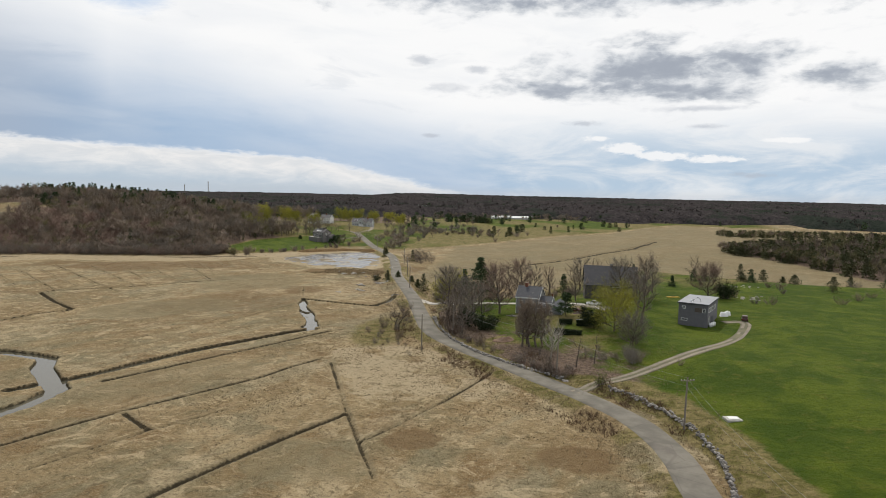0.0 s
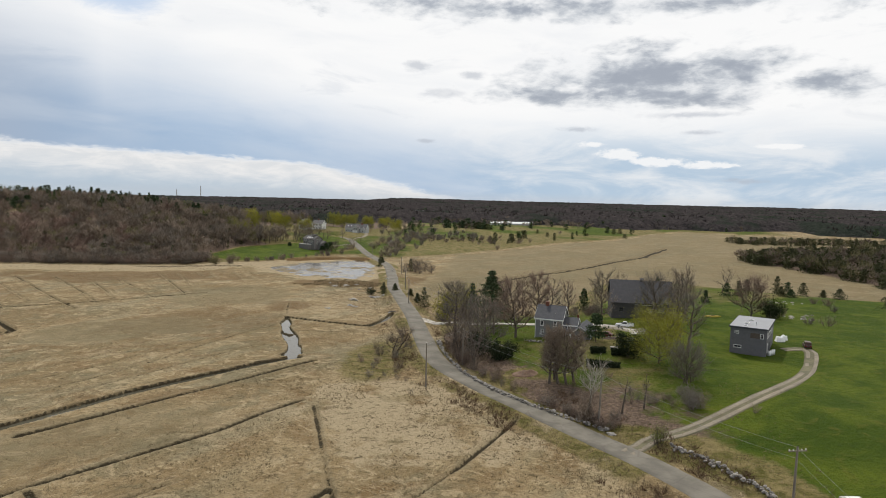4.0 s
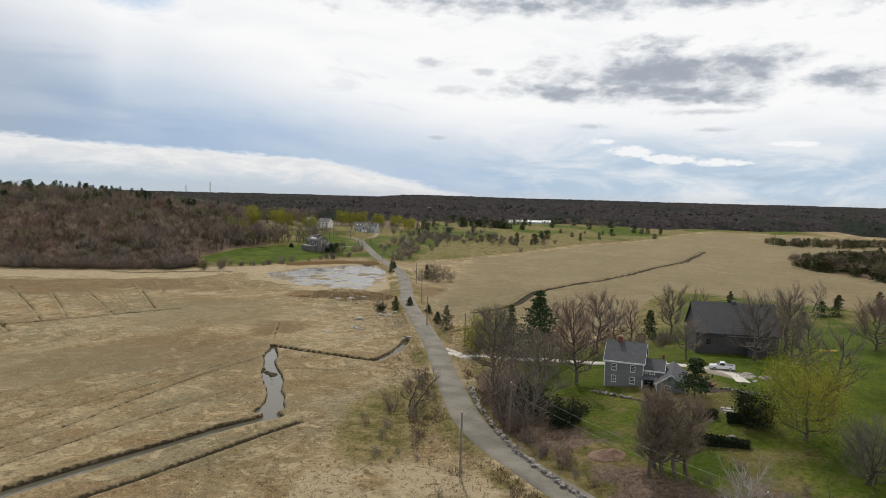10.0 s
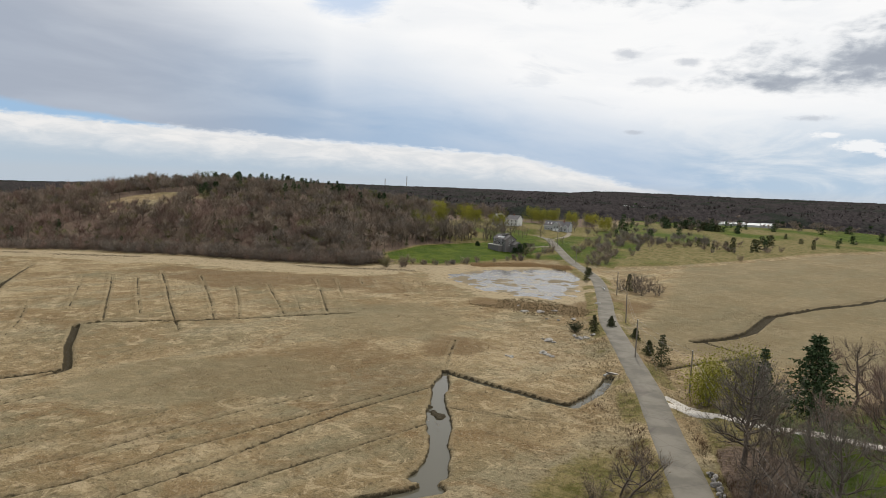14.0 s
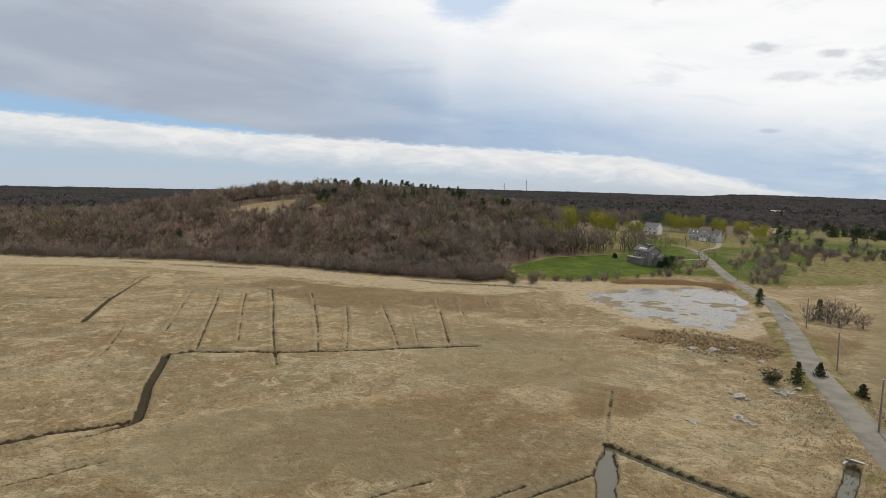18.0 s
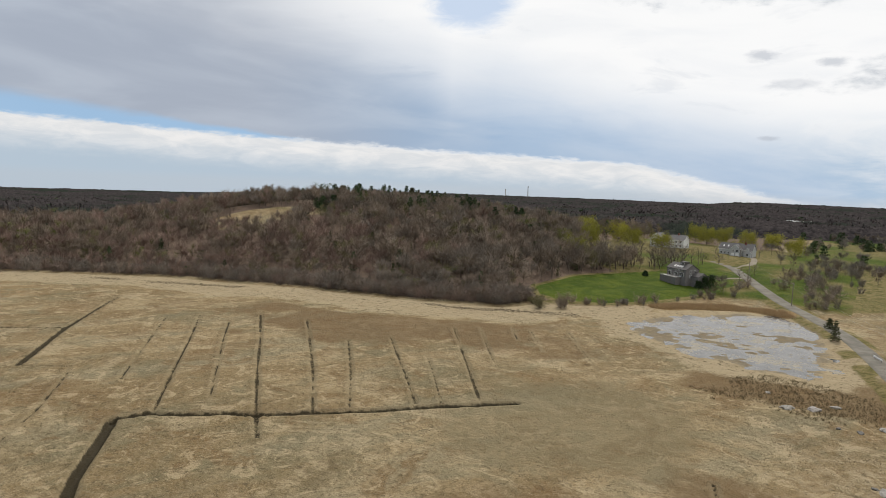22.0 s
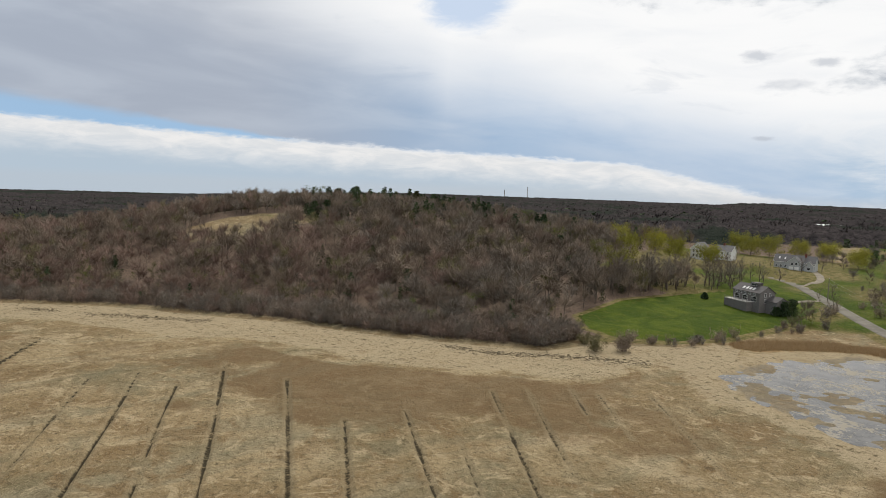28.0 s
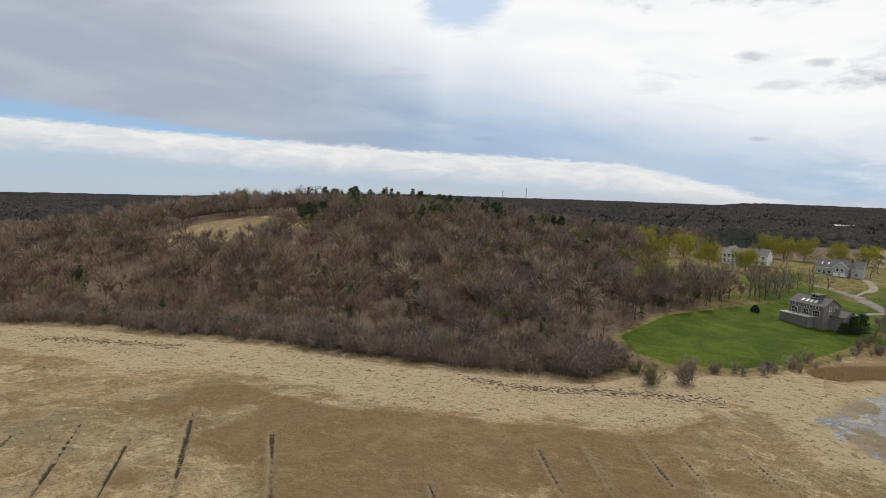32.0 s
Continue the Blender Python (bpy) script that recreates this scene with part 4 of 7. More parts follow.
    if leaves:
        pick = rng.integers(0, len(allp), leaves)
        c = allp[pick] + rng.normal(size=(leaves, 3)) * wide * 0.16
        crown.add(*flakes(c, leaf * (0.5 + rng.random(leaves)), rng))
    return wood.done(), crown.done()


def shrub(seed, high, wide, stems=16, twigs=150, width=0.03, leaves=0, leaf=0.15):
    """A bush of many stems."""
    rng = np.random.default_rng(seed)
    wood, crown = Pile(), Pile()
    tips = []
    for k in range(stems):
        ang, out = rng.random() * 6.28, wide * (0.2 + 0.8 * rng.random()) * 0.6
        g = np.linspace(0, 1, 4)[:, None]
        foot = np.array([math.cos(ang), math.sin(ang), 0]) * out * 0.35
        tipp = np.array([math.cos(ang) * out, math.sin(ang) * out, high * (0.55 + 0.45 * rng.random())])
        st = foot * (1 - g) + tipp * g + rng.normal(size=(4, 3)) * 0.06 * high * g
        st[0, 2] = -0.2
        wood.add(*tube(st, 0.035 * (1 - 0.8 * g[:, 0]) + 0.008, 3))
        tips.append(st)
    allp = np.concatenate([t[1:] for t in tips])
    pick = rng.integers(0, len(allp), twigs)
    base = allp[pick] + rng.normal(size=(twigs, 3)) * 0.08 * high
    way_ = unit(rng.normal(size=(twigs, 3)) + np.array([0, 0, 0.7]))
    crown.add(*slivers(base, way_, high * (0.2 + 0.3 * rng.random(twigs)), width * (0.5 + 0.7 * rng.random(twigs)), rng))
    if leaves:
        pick = rng.integers(0, len(allp), leaves)
        crown.add(*flakes(allp[pick] + rng.normal(size=(leaves, 3)) * 0.14 * high, leaf * (0.5 + rng.random(leaves)), rng))
    return wood.done(), crown.done()


def conifer(seed, high, wide, tiers=14, per=9, sprays=9, size=0.30, bottom=0.08, power=0.9, ragged_=0.2, sides=6):
    """Trunk and needle sprays of a spruce, pine or cedar."""
    rng = np.random.default_rng(seed)
    wood, crown = Pile(), Pile()
    h = np.linspace(0, 1, 6)
    line = np.column_stack([rng.normal(size=6) * 0.01 * high, rng.normal(size=6) * 0.01 * high, h * high])
    line[0, 2] = -0.3
    wood.add(*tube(line, 0.02 * high * (1 - 0.93 * h) + 0.01, sides))
    for k in range(tiers):
        t = bottom + (0.98 - bottom) * (k + 0.3 * rng.random()) / tiers
        reach = wide * (1 - t) ** power * (1 + ragged_ * rng.normal())
        reach = max(reach, 0.12 * wide)
        for j in range(per):
            ang = j * 6.283 / per + k * 0.7 + rng.normal() * 0.2
            out = np.array([math.cos(ang), math.sin(ang), 0])
            L = reach * (0.75 + 0.4 * rng.random())
            g = rng.random((sprays, 1)) ** 0.7
            c = np.array([0, 0, t * high]) + out * L * g + np.array([0, 0, -0.22 * L]) * g + np.array([0, 0, 0.10 * L]) * g ** 2
            c = c + rng.normal(size=(sprays, 3)) * np.array([0.10, 0.10, 0.05]) * (L + 0.3)
            w = unit(out + rng.normal(size=(sprays, 3)) * 0.55 + np.array([0, 0, -0.15]))
            v, f = slivers(c, w, size * (0.8 + 0.9 * rng.random(sprays)) * (0.6 + 0.4 * high / 8), size * (0.35 + 0.3 * rng.random(sprays)), rng)
            crown.add(v, f)
    return wood.done(), crown.done()


def scatter(name, templates, places, mats, label, category, rng, kind="stuff", jitter=0.36, squash=0.18):
    """Many plants joined into one object. places: rows of x, y, height factor, template number."""
    vs, fs, sl, tn, n = [], [], [], [], 0
    places = np.asarray(places)
    zs = ground_height(places[:, 0], places[:, 1])
    for (x, y, k, which), z in zip(places, zs):
        (wv, wf), (cv, cf) = templates[int(which)][:2]
        pair = templates[int(which)][2] if len(templates[int(which)]) > 2 else (0, 1)
        a = rng.random() * 6.283
        c, s = math.cos(a), math.sin(a)
        kx = k * (1 + squash * rng.normal())
        tone_ = np.clip(0.5 + jitter * rng.normal(), 0, 1)
        for (v, f), slot in (((wv, wf), pair[0]), ((cv, cf), pair[1])):
            if len(v) == 0:
                continue
            q = np.column_stack([(v[:, 0] * c - v[:, 1] * s) * kx + x, (v[:, 0] * s + v[:, 1] * c) * kx + y, v[:, 2] * k + z])
            vs.append(q.astype(np.float32))
            fs.append((f + n).astype(np.int32))
            sl.append(np.full(len(f), slot, np.int32))
            tn.append(np.full(len(v), tone_, np.float32))
            n += len(v)
    ob = link_mesh(name, np.concatenate(vs), np.concatenate(fs), mats, slots=np.concatenate(sl), tone=np.concatenate(tn))
    return tagged(ob, label, category, kind=kind)


WOODS = [M_BARK, M_TWIG, M_TWIG_RED, M_TWIG_GREY, M_TWIG_OLIVE, M_NEEDLE, M_CEDAR, M_YELLOW, M_LEAFGREEN, M_TWIG_FAR, M_TWIG_ASH]
def haze_tree(seed, high, wide, twigs=190, width=0.05, leaves=0, leaf=0.25, first=0.3):
    """A light tree for woods: trunk, long limbs and several fans of twigs that spread from them."""
    rng = np.random.default_rng(seed)
    wood, crown = Pile(), Pile()
    wood.add(*tube([(0, 0, -0.5), (rng.normal() * 0.2, rng.normal() * 0.2, high * 0.45), (rng.normal() * 0.4, rng.normal() * 0.4, high * 0.85)], [0.015 * high, 0.010 * high, 0.02], 3))
    n = 7
    ang = np.arange(n) * 2.4 + rng.random(n)
    lift_ = first + (0.62 - first) * rng.random(n)
    ln = wide * (0.55 + 0.4 * rng.random(n))
    d = unit(np.column_stack([np.cos(ang), np.sin(ang), 0.6 + 0.9 * rng.random(n)]))
    d[0] = (0, 0, 1)
    b = np.column_stack([np.zeros(n), np.zeros(n), lift_ * high])
    wood.add(*slivers(b, d, ln * 1.2, 0.006 * high * np.ones(n), rng))
    k = rng.integers(0, n, twigs)
    fan = unit(d[k] + rng.normal(size=(twigs, 3)) * 0.55 + np.array([0, 0, 0.30]))
    root = b[k] + d[k] * (ln[k] * (0.25 + 0.75 * rng.random(twigs)))[:, None]
    p = root + fan * (wide * 0.30 * rng.random(twigs))[:, None]
    crown.add(*slivers(p, unit(fan + rng.normal(size=(twigs, 3)) * 0.2), wide * (0.26 + 0.40 * rng.random(twigs)), width * (0.5 + 0.7 * rng.random(twigs)), rng))
    if leaves:
        k = rng.integers(0, twigs, leaves)
        crown.add(*flakes(p[k] + fan[k] * wide * 0.25 + rng.normal(size=(leaves, 3)) * 0.3, leaf * (0.5 + rng.random(leaves)), rng))
    return wood.done(), crown.done()


hill_bits = [haze_tree(100 + k, 9.5, 4.2, 290, 0.092, first=0.16) + ((0, 1),) for k in range(4)]
hill_bits += [haze_tree(110 + k, 8.0, 4.2, 290, 0.092, first=0.10) + ((0, 2),) for k in range(3)]
hill_bits += [haze_tree(120 + k, 8.5, 4.2, 290, 0.092, first=0.12) + ((0, 10),) for k in range(2)]
hill_bits += [haze_tree(130 + k, 8.0, 3.6, 150, 0.11, 90, 0.22, 0.10) + ((0, 4),) for k in range(2)]
hill_bits += [conifer(140 + k, 11, 2.9, 13, 5, 5, 0.62, 0.12, 0.7, 0.4, 3) + ((0, 5),) for k in range(2)]
hill_bits += [conifer(150 + k, 6.5, 1.6, 10, 5, 4, 0.5, 0.03, 0.7, 0.25, 3) + ((0, 6),) for k in range(2)]
hill_bits += [haze_tree(155, 9, 3.8, 150, 0.04, 320, 0.2, 0.15) + ((0, 8),)]
edge_bits = [shrub(160 + k, 3.4, 3.8, 8, 150, 0.04) + ((0, (3, 2, 10, 1)[k]),) for k in range(4)]
bare_bits = [bare_tree(190 + k, 9.2, 3.8, 9, 4, 520, 0.22, 0.034) + ((0, (3, 1, 10)[k]),) for k in range(3)]

rng = np.random.default_rng(7)
spots = rng.uniform((-620, 150), (-95, 640), (12000, 2))
sx, sy = spots[:, 0], spots[:, 1]
u = depth_in(sx, sy, UPLAND)
keep = (u > 3) & (depth_in(sx, sy, LAWN) < -2) & (far_off(sx, sy, ROAD) > 14)
keep &= depth_in(sx, sy, CLEARING) < -1
keep &= ~((sx > -178) & (sy > 424)) & ~((((sx + 178) / 18) ** 2 + ((sy - 520) / 20) ** 2) < 1)
keep &= (u < 260) & (rng.random(len(u)) < np.where((sy > 500) | (sx < -470), 0.4, 1.0)) & (rumple(sx, sy, 13, 93, 2) > -0.62)
spots, u = spots[keep], u[keep]
sx, sy = spots[:, 0], spots[:, 1]
patch = rumple(sx, sy, 60, 91)
r = rng.random(len(sx))
warm = smooth((-185 - sx) / 40) * smooth((400 - sy) / 40)
which = np.where(r < 0.36, rng.integers(0, 4, len(r)), np.where(r < 0.42 + 0.34 * warm + 0.14 * patch, rng.integers(4, 7, len(r)), np.where(r < 0.84, rng.integers(7, 9, len(r)), rng.integers(9, 11, len(r)))))
top_ = np.exp(-(((sx + 318) / 75) ** 2 + ((sy - 468) / 40) ** 2))
east_ = smooth((sx + 235) / 60)
which = np.where(rng.random(len(r)) < 0.012 + 0.30 * top_, rng.integers(11, 13, len(r)), np.where(rng.random(len(r)) < 0.03 + 0.11 * east_, rng.integers(13, 15, len(r)), which))
which = np.where((rng.random(len(r)) < 0.010 + 0.035 * east_), 15, which)
size_ = (0.5 + 0.5 * np.minimum(1, u / 40)) * (0.66 + 0.62 * rng.random(len(r)) ** 1.3) * (1 - 0.42 * (which < 11) * top_) * np.where((which > 10) & (which < 15), 0.82, 1.0)
gap_ = depth_in(sx, sy, CLEARING)
size_ = size_ * np.where((gap_ > -34) & (sy - 0.9 * (sx + 318) < 372), 0.82, 1.0)
scatter("wood", hill_bits, np.column_stack([sx, sy, size_, which]), WOODS, "leafless brown and reddish spring woodland on the hill", "woodland", rng)
edge = []
for k in range(1100):
    t = rng.random() * 6
    seg = int(t)
    (ax, ay), (bx, by) = UPLAND[1 + seg], UPLAND[2 + seg]
    f = t - seg
    off = abs(rng.normal()) * 6
    ln = math.hypot(bx - ax, by - ay)
    edge.append((ax + (bx - ax) * f - (by - ay) / ln * (off + 1.5), ay + (by - ay) * f + (bx - ax) / ln * (off + 1.5), 0.6 + 0.6 * rng.random(), rng.integers(0, 4)))
scatter("thicket", edge_bits, edge, WOODS, "grey-brown leafless shrubs along the foot of the hill", "shrubs", rng)
# far woods to the horizon: a closed lumpy canopy, with single trees standing out of it
ang = np.radians(np.arange(-78, 40, 0.16))
dist = np.array(spread_out(470, 3050, 7.0, 1.006))
A_, R_ = np.meshgrid(ang, dist)
fx, fy = (-20 + R_ * np.sin(A_)).ravel(), (120 + R_ * np.cos(A_)).ravel()
wob = rumple(fx, fy, 90, 72) * 40
u = depth_in(fx, fy, UPLAND)
cover = smooth((u - 30) / 15) * (1 - smooth((fx + 160 + wob) / 20) * smooth((345 - fx + wob) / 20) * smooth((800 - 0.45 * np.maximum(0, 60 - fx) + 0.25 * np.maximum(0, fx - 120) + 0.6 * wob - fy) / 25))
cover = cover * np.maximum.reduce([smooth((u - 255) / 15), smooth((fx + 100) / 20), smooth((fy - 640 + wob) / 20)])
cover = cover * (1 - smooth((rumple(fx, fy, 420, 71) - 0.58) / 0.08) * (np.hypot(fx, fy) < 1700)) * (1 - smooth((rumple(fx, fy, 150, 73) - 0.42) / 0.1) * (R_.ravel() < 1000))
cover = cover * (1 - np.exp(-(((fx + 138) / 45) ** 2 + ((fy - 980) / 45) ** 2) ** 2))
fz = ground_height(fx, fy) - 1.0 + cover * (8.5 + rumple(fx, fy, 40, 74, 2) * 2.2 + 2.8 * np.random.default_rng(5).random(len(fx)) ** 1.5)
rows, cols = A_.shape
i = np.arange(rows * cols).reshape(rows, cols)
quads = np.stack([i[:-1, :-1], i[:-1, 1:], i[1:, 1:], i[1:, :-1]], -1).reshape(-1, 4)
quads = quads[cover[quads].max(1) > 0.1]
used, back = np.unique(quads, return_inverse=True)
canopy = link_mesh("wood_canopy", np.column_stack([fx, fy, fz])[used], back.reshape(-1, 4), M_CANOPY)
tagged(canopy, "closed dark canopy of far leafless woods and pines", "woodland", kind="stuff")
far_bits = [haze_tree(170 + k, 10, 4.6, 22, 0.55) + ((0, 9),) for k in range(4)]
far_bits += [conifer(180 + k, 10, 3.2, 5, 4, 2, 2.0, 0.25, 0.6, 0.4, 3) + ((0, 5),) for k in range(2)]
n = 6000
ang, r = np.radians(rng.uniform(-76, 36, n)), 480 + 1750 * rng.random(n) ** 1.1
fx, fy = -20 + r * np.sin(ang), 120 + r * np.cos(ang)
wob = rumple(fx, fy, 90, 72) * 40
ok = (depth_in(fx, fy, UPLAND) > 25) & ~((fx > -160 - wob) & (fx < 345 + wob) & (fy < 810 - 0.45 * np.maximum(0, 60 - fx) + 0.25 * np.maximum(0, fx - 120) + 0.6 * wob)) & ~((rumple(fx, fy, 420, 71) > 0.6) & (r < 2300)) & ~((r < 1000) & (rumple(fx, fy, 150, 73) > 0.45))
ok &= (depth_in(fx, fy, UPLAND) > 255) | (fx > -95) | (fy > 640)
fx, fy = fx[ok], fy[ok]
kind_ = np.where(rng.random(len(fx)) < 0.04 + 0.1 * rumple(fx, fy, 300, 77), rng.integers(4, 6, len(fx)), rng.integers(0, 4, len(fx)))
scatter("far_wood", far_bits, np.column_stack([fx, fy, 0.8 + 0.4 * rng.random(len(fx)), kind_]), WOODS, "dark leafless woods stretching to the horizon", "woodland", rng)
# tall pines along the hill's crest
crest = [(-352 + 9 * k + rng.normal() * 4, 476 - 0.1 * abs(k - 9) ** 1.6 + rng.normal() * 7, 0.55 + 0.35 * rng.random(), k % 3) for k in range(16)]
scatter("pine_row", [conifer(192 + k, 11.5, 3.2, 13, 7, 6, 0.75, 0.08, 0.8, 0.4, 4) + ((0, (5, 6, 5)[k]),) for k in range(3)], crest, WOODS, "ragged dark green pines on the hill's crest", "pines", rng)
# pines by the cabin on the hill
knoll = [(-301, 399, 0.75, 0), (-306, 402, 0.6, 1), (-296, 402, 0.8, 1), (-291, 408, 0.7, 0), (-312, 405, 0.5, 1)]
scatter("pine_clump", [conifer(186 + k, 10.5, 4.0, 12, 7, 8, 0.75, 0.08, 0.5, 0.3) + ((0, 5),) for k in range(2)], knoll, WOODS, "broad dark pines beside the hilltop cabin", "pines", rng)

# ---------------------------------------------------------------- helpers for built things
def part(name, bm, mat, parent, label="", shade=False):
    me = bpy.data.meshes.new(name)
    bmesh.ops.recalc_face_normals(bm, faces=bm.faces[:])
    bm.to_mesh(me)
    bm.free()
    me.materials.append(mat)
    if shade:
        for p in me.polygons:
            p.use_smooth = True
    ob = new(name, me)
    if parent:
        ob.parent = parent
    if label:
        ob["label"] = label
    return ob


def prism(outline, a, b, axis="y"):
    """A solid: an outline of (u, z) drawn out from a to b along an axis."""
    bm = bmesh.new()
    ends = []
    for w in (a, b):
        ends.append([bm.verts.new((u, w, z) if axis == "y" else (w, u, z)) for u, z in outline])
    bm.faces.new(ends[0])
    bm.faces.new(ends[1][::-1])
    n = len(outline)
    for i in range(n):
        bm.faces.new((ends[0][i], ends[1][i], ends[1][(i + 1) % n], ends[0][(i + 1) % n]))
    return bm


def box(x0, x1, y0, y1, z0, z1, soft=0.0):
    bm = prism([(x0, z0), (x1, z0), (x1, z1), (x0, z1)], y0, y1)
    if soft:
        bmesh.ops.bevel(bm, geom=bm.edges[:], offset=soft, segments=2, affect="EDGES")
    return bm


def joined(*bms):
    out = bms[0]
    for b in bms[1:]:
        me = bpy.data.meshes.new("t")
        b.to_mesh(me)
        b.free()
        out.from_mesh(me)
        bpy.data.meshes.remove(me)
    return out


def base(name, x, y, rz, label, category, group="", z=None, k=1.0):
    """The empty at a thing's foot. k: its size in plan units."""
    e = new(name)
    e.empty_display_size = 0.3
    e.matrix_basis = pose(x, y, top(x, y) if z is None else z, 0, 0, rz) @ Matrix.Scale(k, 4)
    return tagged(e, label, category, group)


def glass_look(n, s):
    s["Base Color"].default_value = (0.018, 0.021, 0.026, 1)
    s["Roughness"].default_value = 0.06
    s["Specular IOR Level"].default_value = 0.6


M_GLASS = material("window_glass", glass_look)
M_TRIM = plain("white_trim", (0.74, 0.73, 0.70), 0.6, 6, 0.08, relief=0.004)


def siding(name, color, pitch=0.16, upright=False, vary=0.2):
    """Boards: fine lines at the true pitch, and weathering."""
    def build(n, s):
        co = n.add("ShaderNodeTexCoord").outputs["Object"]
        sp = n.add("ShaderNodeSeparateXYZ")
        n.put(sp.inputs[0], co)
        u = n.math("ADD", sp.outputs[0], sp.outputs[1]) if upright else sp.outputs[2]
        saw = n.math("FRACT", n.math("DIVIDE", u, pitch))
        wear = n.noise(co, 1.3, 5.0, 0.65)
        row = n.noise(co, 4.0, 2.0)
        f = n.math("ADD", n.math("MULTIPLY", wear, 0.7), n.math("MULTIPLY", row, 0.4))
        c = n.mix(n.ramp(f, 0.35, 0.8), tuple(v * (1 - vary) for v in color), tuple(v * (1 + vary) for v in color))
        c = n.mix(n.math("MULTIPLY", n.ramp(saw, 0.0, 0.12, 1.0, 0.0), 0.5), c, tuple(v * 0.45 for v in color))
        n.put(s["Base Color"], c)
        s["Roughness"].default_value = 0.8
        bump(n, s, saw, 0.015, 0.5)
    return material(name, build)


M_CLAP = siding("grey_clapboard", (0.190, 0.195, 0.190), 0.13)
M_SHINGLE_WALL = siding("grey_shingle", (0.170, 0.158, 0.148), 0.14)
M_ROOF_BROWN = siding("brown_roof_shingle", (0.090, 0.080, 0.076), 0.18, False, 0.2)
M_BARNWOOD = siding("dark_barn_board", (0.075, 0.070, 0.070), 0.22, True)
M_MODERN = siding("slate_grey_board", (0.135, 0.130, 0.140), 0.2, False, 0.12)
M_WHITEWALL = siding("white_clapboard", (0.66, 0.66, 0.64), 0.13, False, 0.06)
M_PALEGREY = siding("pale_grey_clapboard", (0.42, 0.43, 0.42), 0.13, False, 0.1)
M_ROOF = siding("dark_roof_shingle", (0.062, 0.063, 0.070), 0.18, False, 0.25)
M_ROOF_BARN = siding("barn_roof_shingle", (0.060, 0.057, 0.060), 0.2, False, 0.2)
M_ROOF_PALE = siding("weathered_roof_shingle", (0.125, 0.118, 0.114), 0.18, False, 0.2)
M_METALROOF = plain("grey_membrane_roof", (0.27, 0.275, 0.285), 0.45, 2.0, 0.1, 0.2, 0.003)
M_BRICK = plain("red_brick", (0.20, 0.075, 0.050), 0.9, 14, 0.4, relief=0.01)
M_DECK = plain("tan_deck_board", (0.36, 0.29, 0.21), 0.8, 5, 0.2)
M_STONE = plain("field_stone", (0.24, 0.22, 0.195), 0.9, 5, 0.4, relief=0.05, big=1.0, by_piece=0.7)
M_STONE_PALE = plain("pale_stone", (0.31, 0.29, 0.25), 0.9, 4, 0.3, relief=0.05, big=0.8)
M_CONCRETE = plain("concrete", (0.42, 0.40, 0.36), 0.9, 6, 0.2, relief=0.01)
M_POLE = plain("weathered_pole_wood", (0.21, 0.18, 0.145), 0.9, 9, 0.3)
M_WIRE = plain("cable", (0.30, 0.30, 0.29), 0.6, 5, 0.1, relief=0)
M_WHITEPAINT = plain("white_car_paint", (0.78, 0.79, 0.80), 0.25, 3, 0.03, relief=0)
M_REDPAINT = plain("dark_red_car_paint", (0.10, 0.022, 0.020), 0.3, 3, 0.08, relief=0)
M_BROWNPAINT = plain("maroon_car_paint", (0.075, 0.035, 0.028), 0.35, 3, 0.08, relief=0)
M_TYRE = plain("tyre_rubber", (0.02, 0.02, 0.02), 0.9, 20, 0.2)
M_RIM = plain("wheel_metal", (0.45, 0.45, 0.46), 0.35, 8, 0.1, 0.8, 0)
M_LAMP = plain("lamp_glass", (0.75, 0.75, 0.72), 0.15, 5, 0.05, relief=0)
M_TAIL = plain("tail_lamp_red", (0.30, 0.015, 0.012), 0.2, 5, 0.05, relief=0)
M_CLOTH = plain("white_tarpaulin", (0.70, 0.70, 0.68), 0.7, 2, 0.1)
M_HEDGE = leafy("hedge_leaf", (0.012, 0.020, 0.008), (0.040, 0.052, 0.022))


def window(parent, x, y, z, w, h, face="-y", bars=(2, 2), sill=True, frame_mat=None):
    """A framed window set on a wall whose outside points along face; x, y, z is the middle of its foot."""
    turn = {"-y": 0, "x": 90, "y": 180, "-x": -90}[face]
    f = 0.10
    fr = joined(box(-w / 2 - f, -w / 2, -0.06, 0.05, -f, h + f), box(w / 2, w / 2 + f, -0.06, 0.05, -f, h + f),
                box(-w / 2, w / 2, -0.06, 0.05, h, h + f), box(-w / 2, w / 2, -0.06, 0.05, -f, 0))
    for i in range(1, bars[0]):
        fr = joined(fr, box(-w / 2 + w * i / bars[0] - 0.02, -w / 2 + w * i / bars[0] + 0.02, -0.035, 0.03, 0, h))
    for i in range(1, bars[1]):
        k = 0.035 if i * 2 == bars[1] else 0.02
        fr = joined(fr, box(-w / 2, w / 2, -0.04, 0.03, h * i / bars[1] - k, h * i / bars[1] + k))
    win = new("window")
    win.parent = parent
    win.matrix_basis = pose(x, y, z, 0, 0, turn)
    part("window_frame", fr, frame_mat or M_TRIM, win)
    part("pane", box(-w / 2, w / 2, -0.012, 0.03, 0, h), M_GLASS, win)
    if sill:
        part("sill", box(-w / 2 - 0.14, w / 2 + 0.14, -0.11, 0.02, -f - 0.05, -f), frame_mat or M_TRIM, win)
    return win


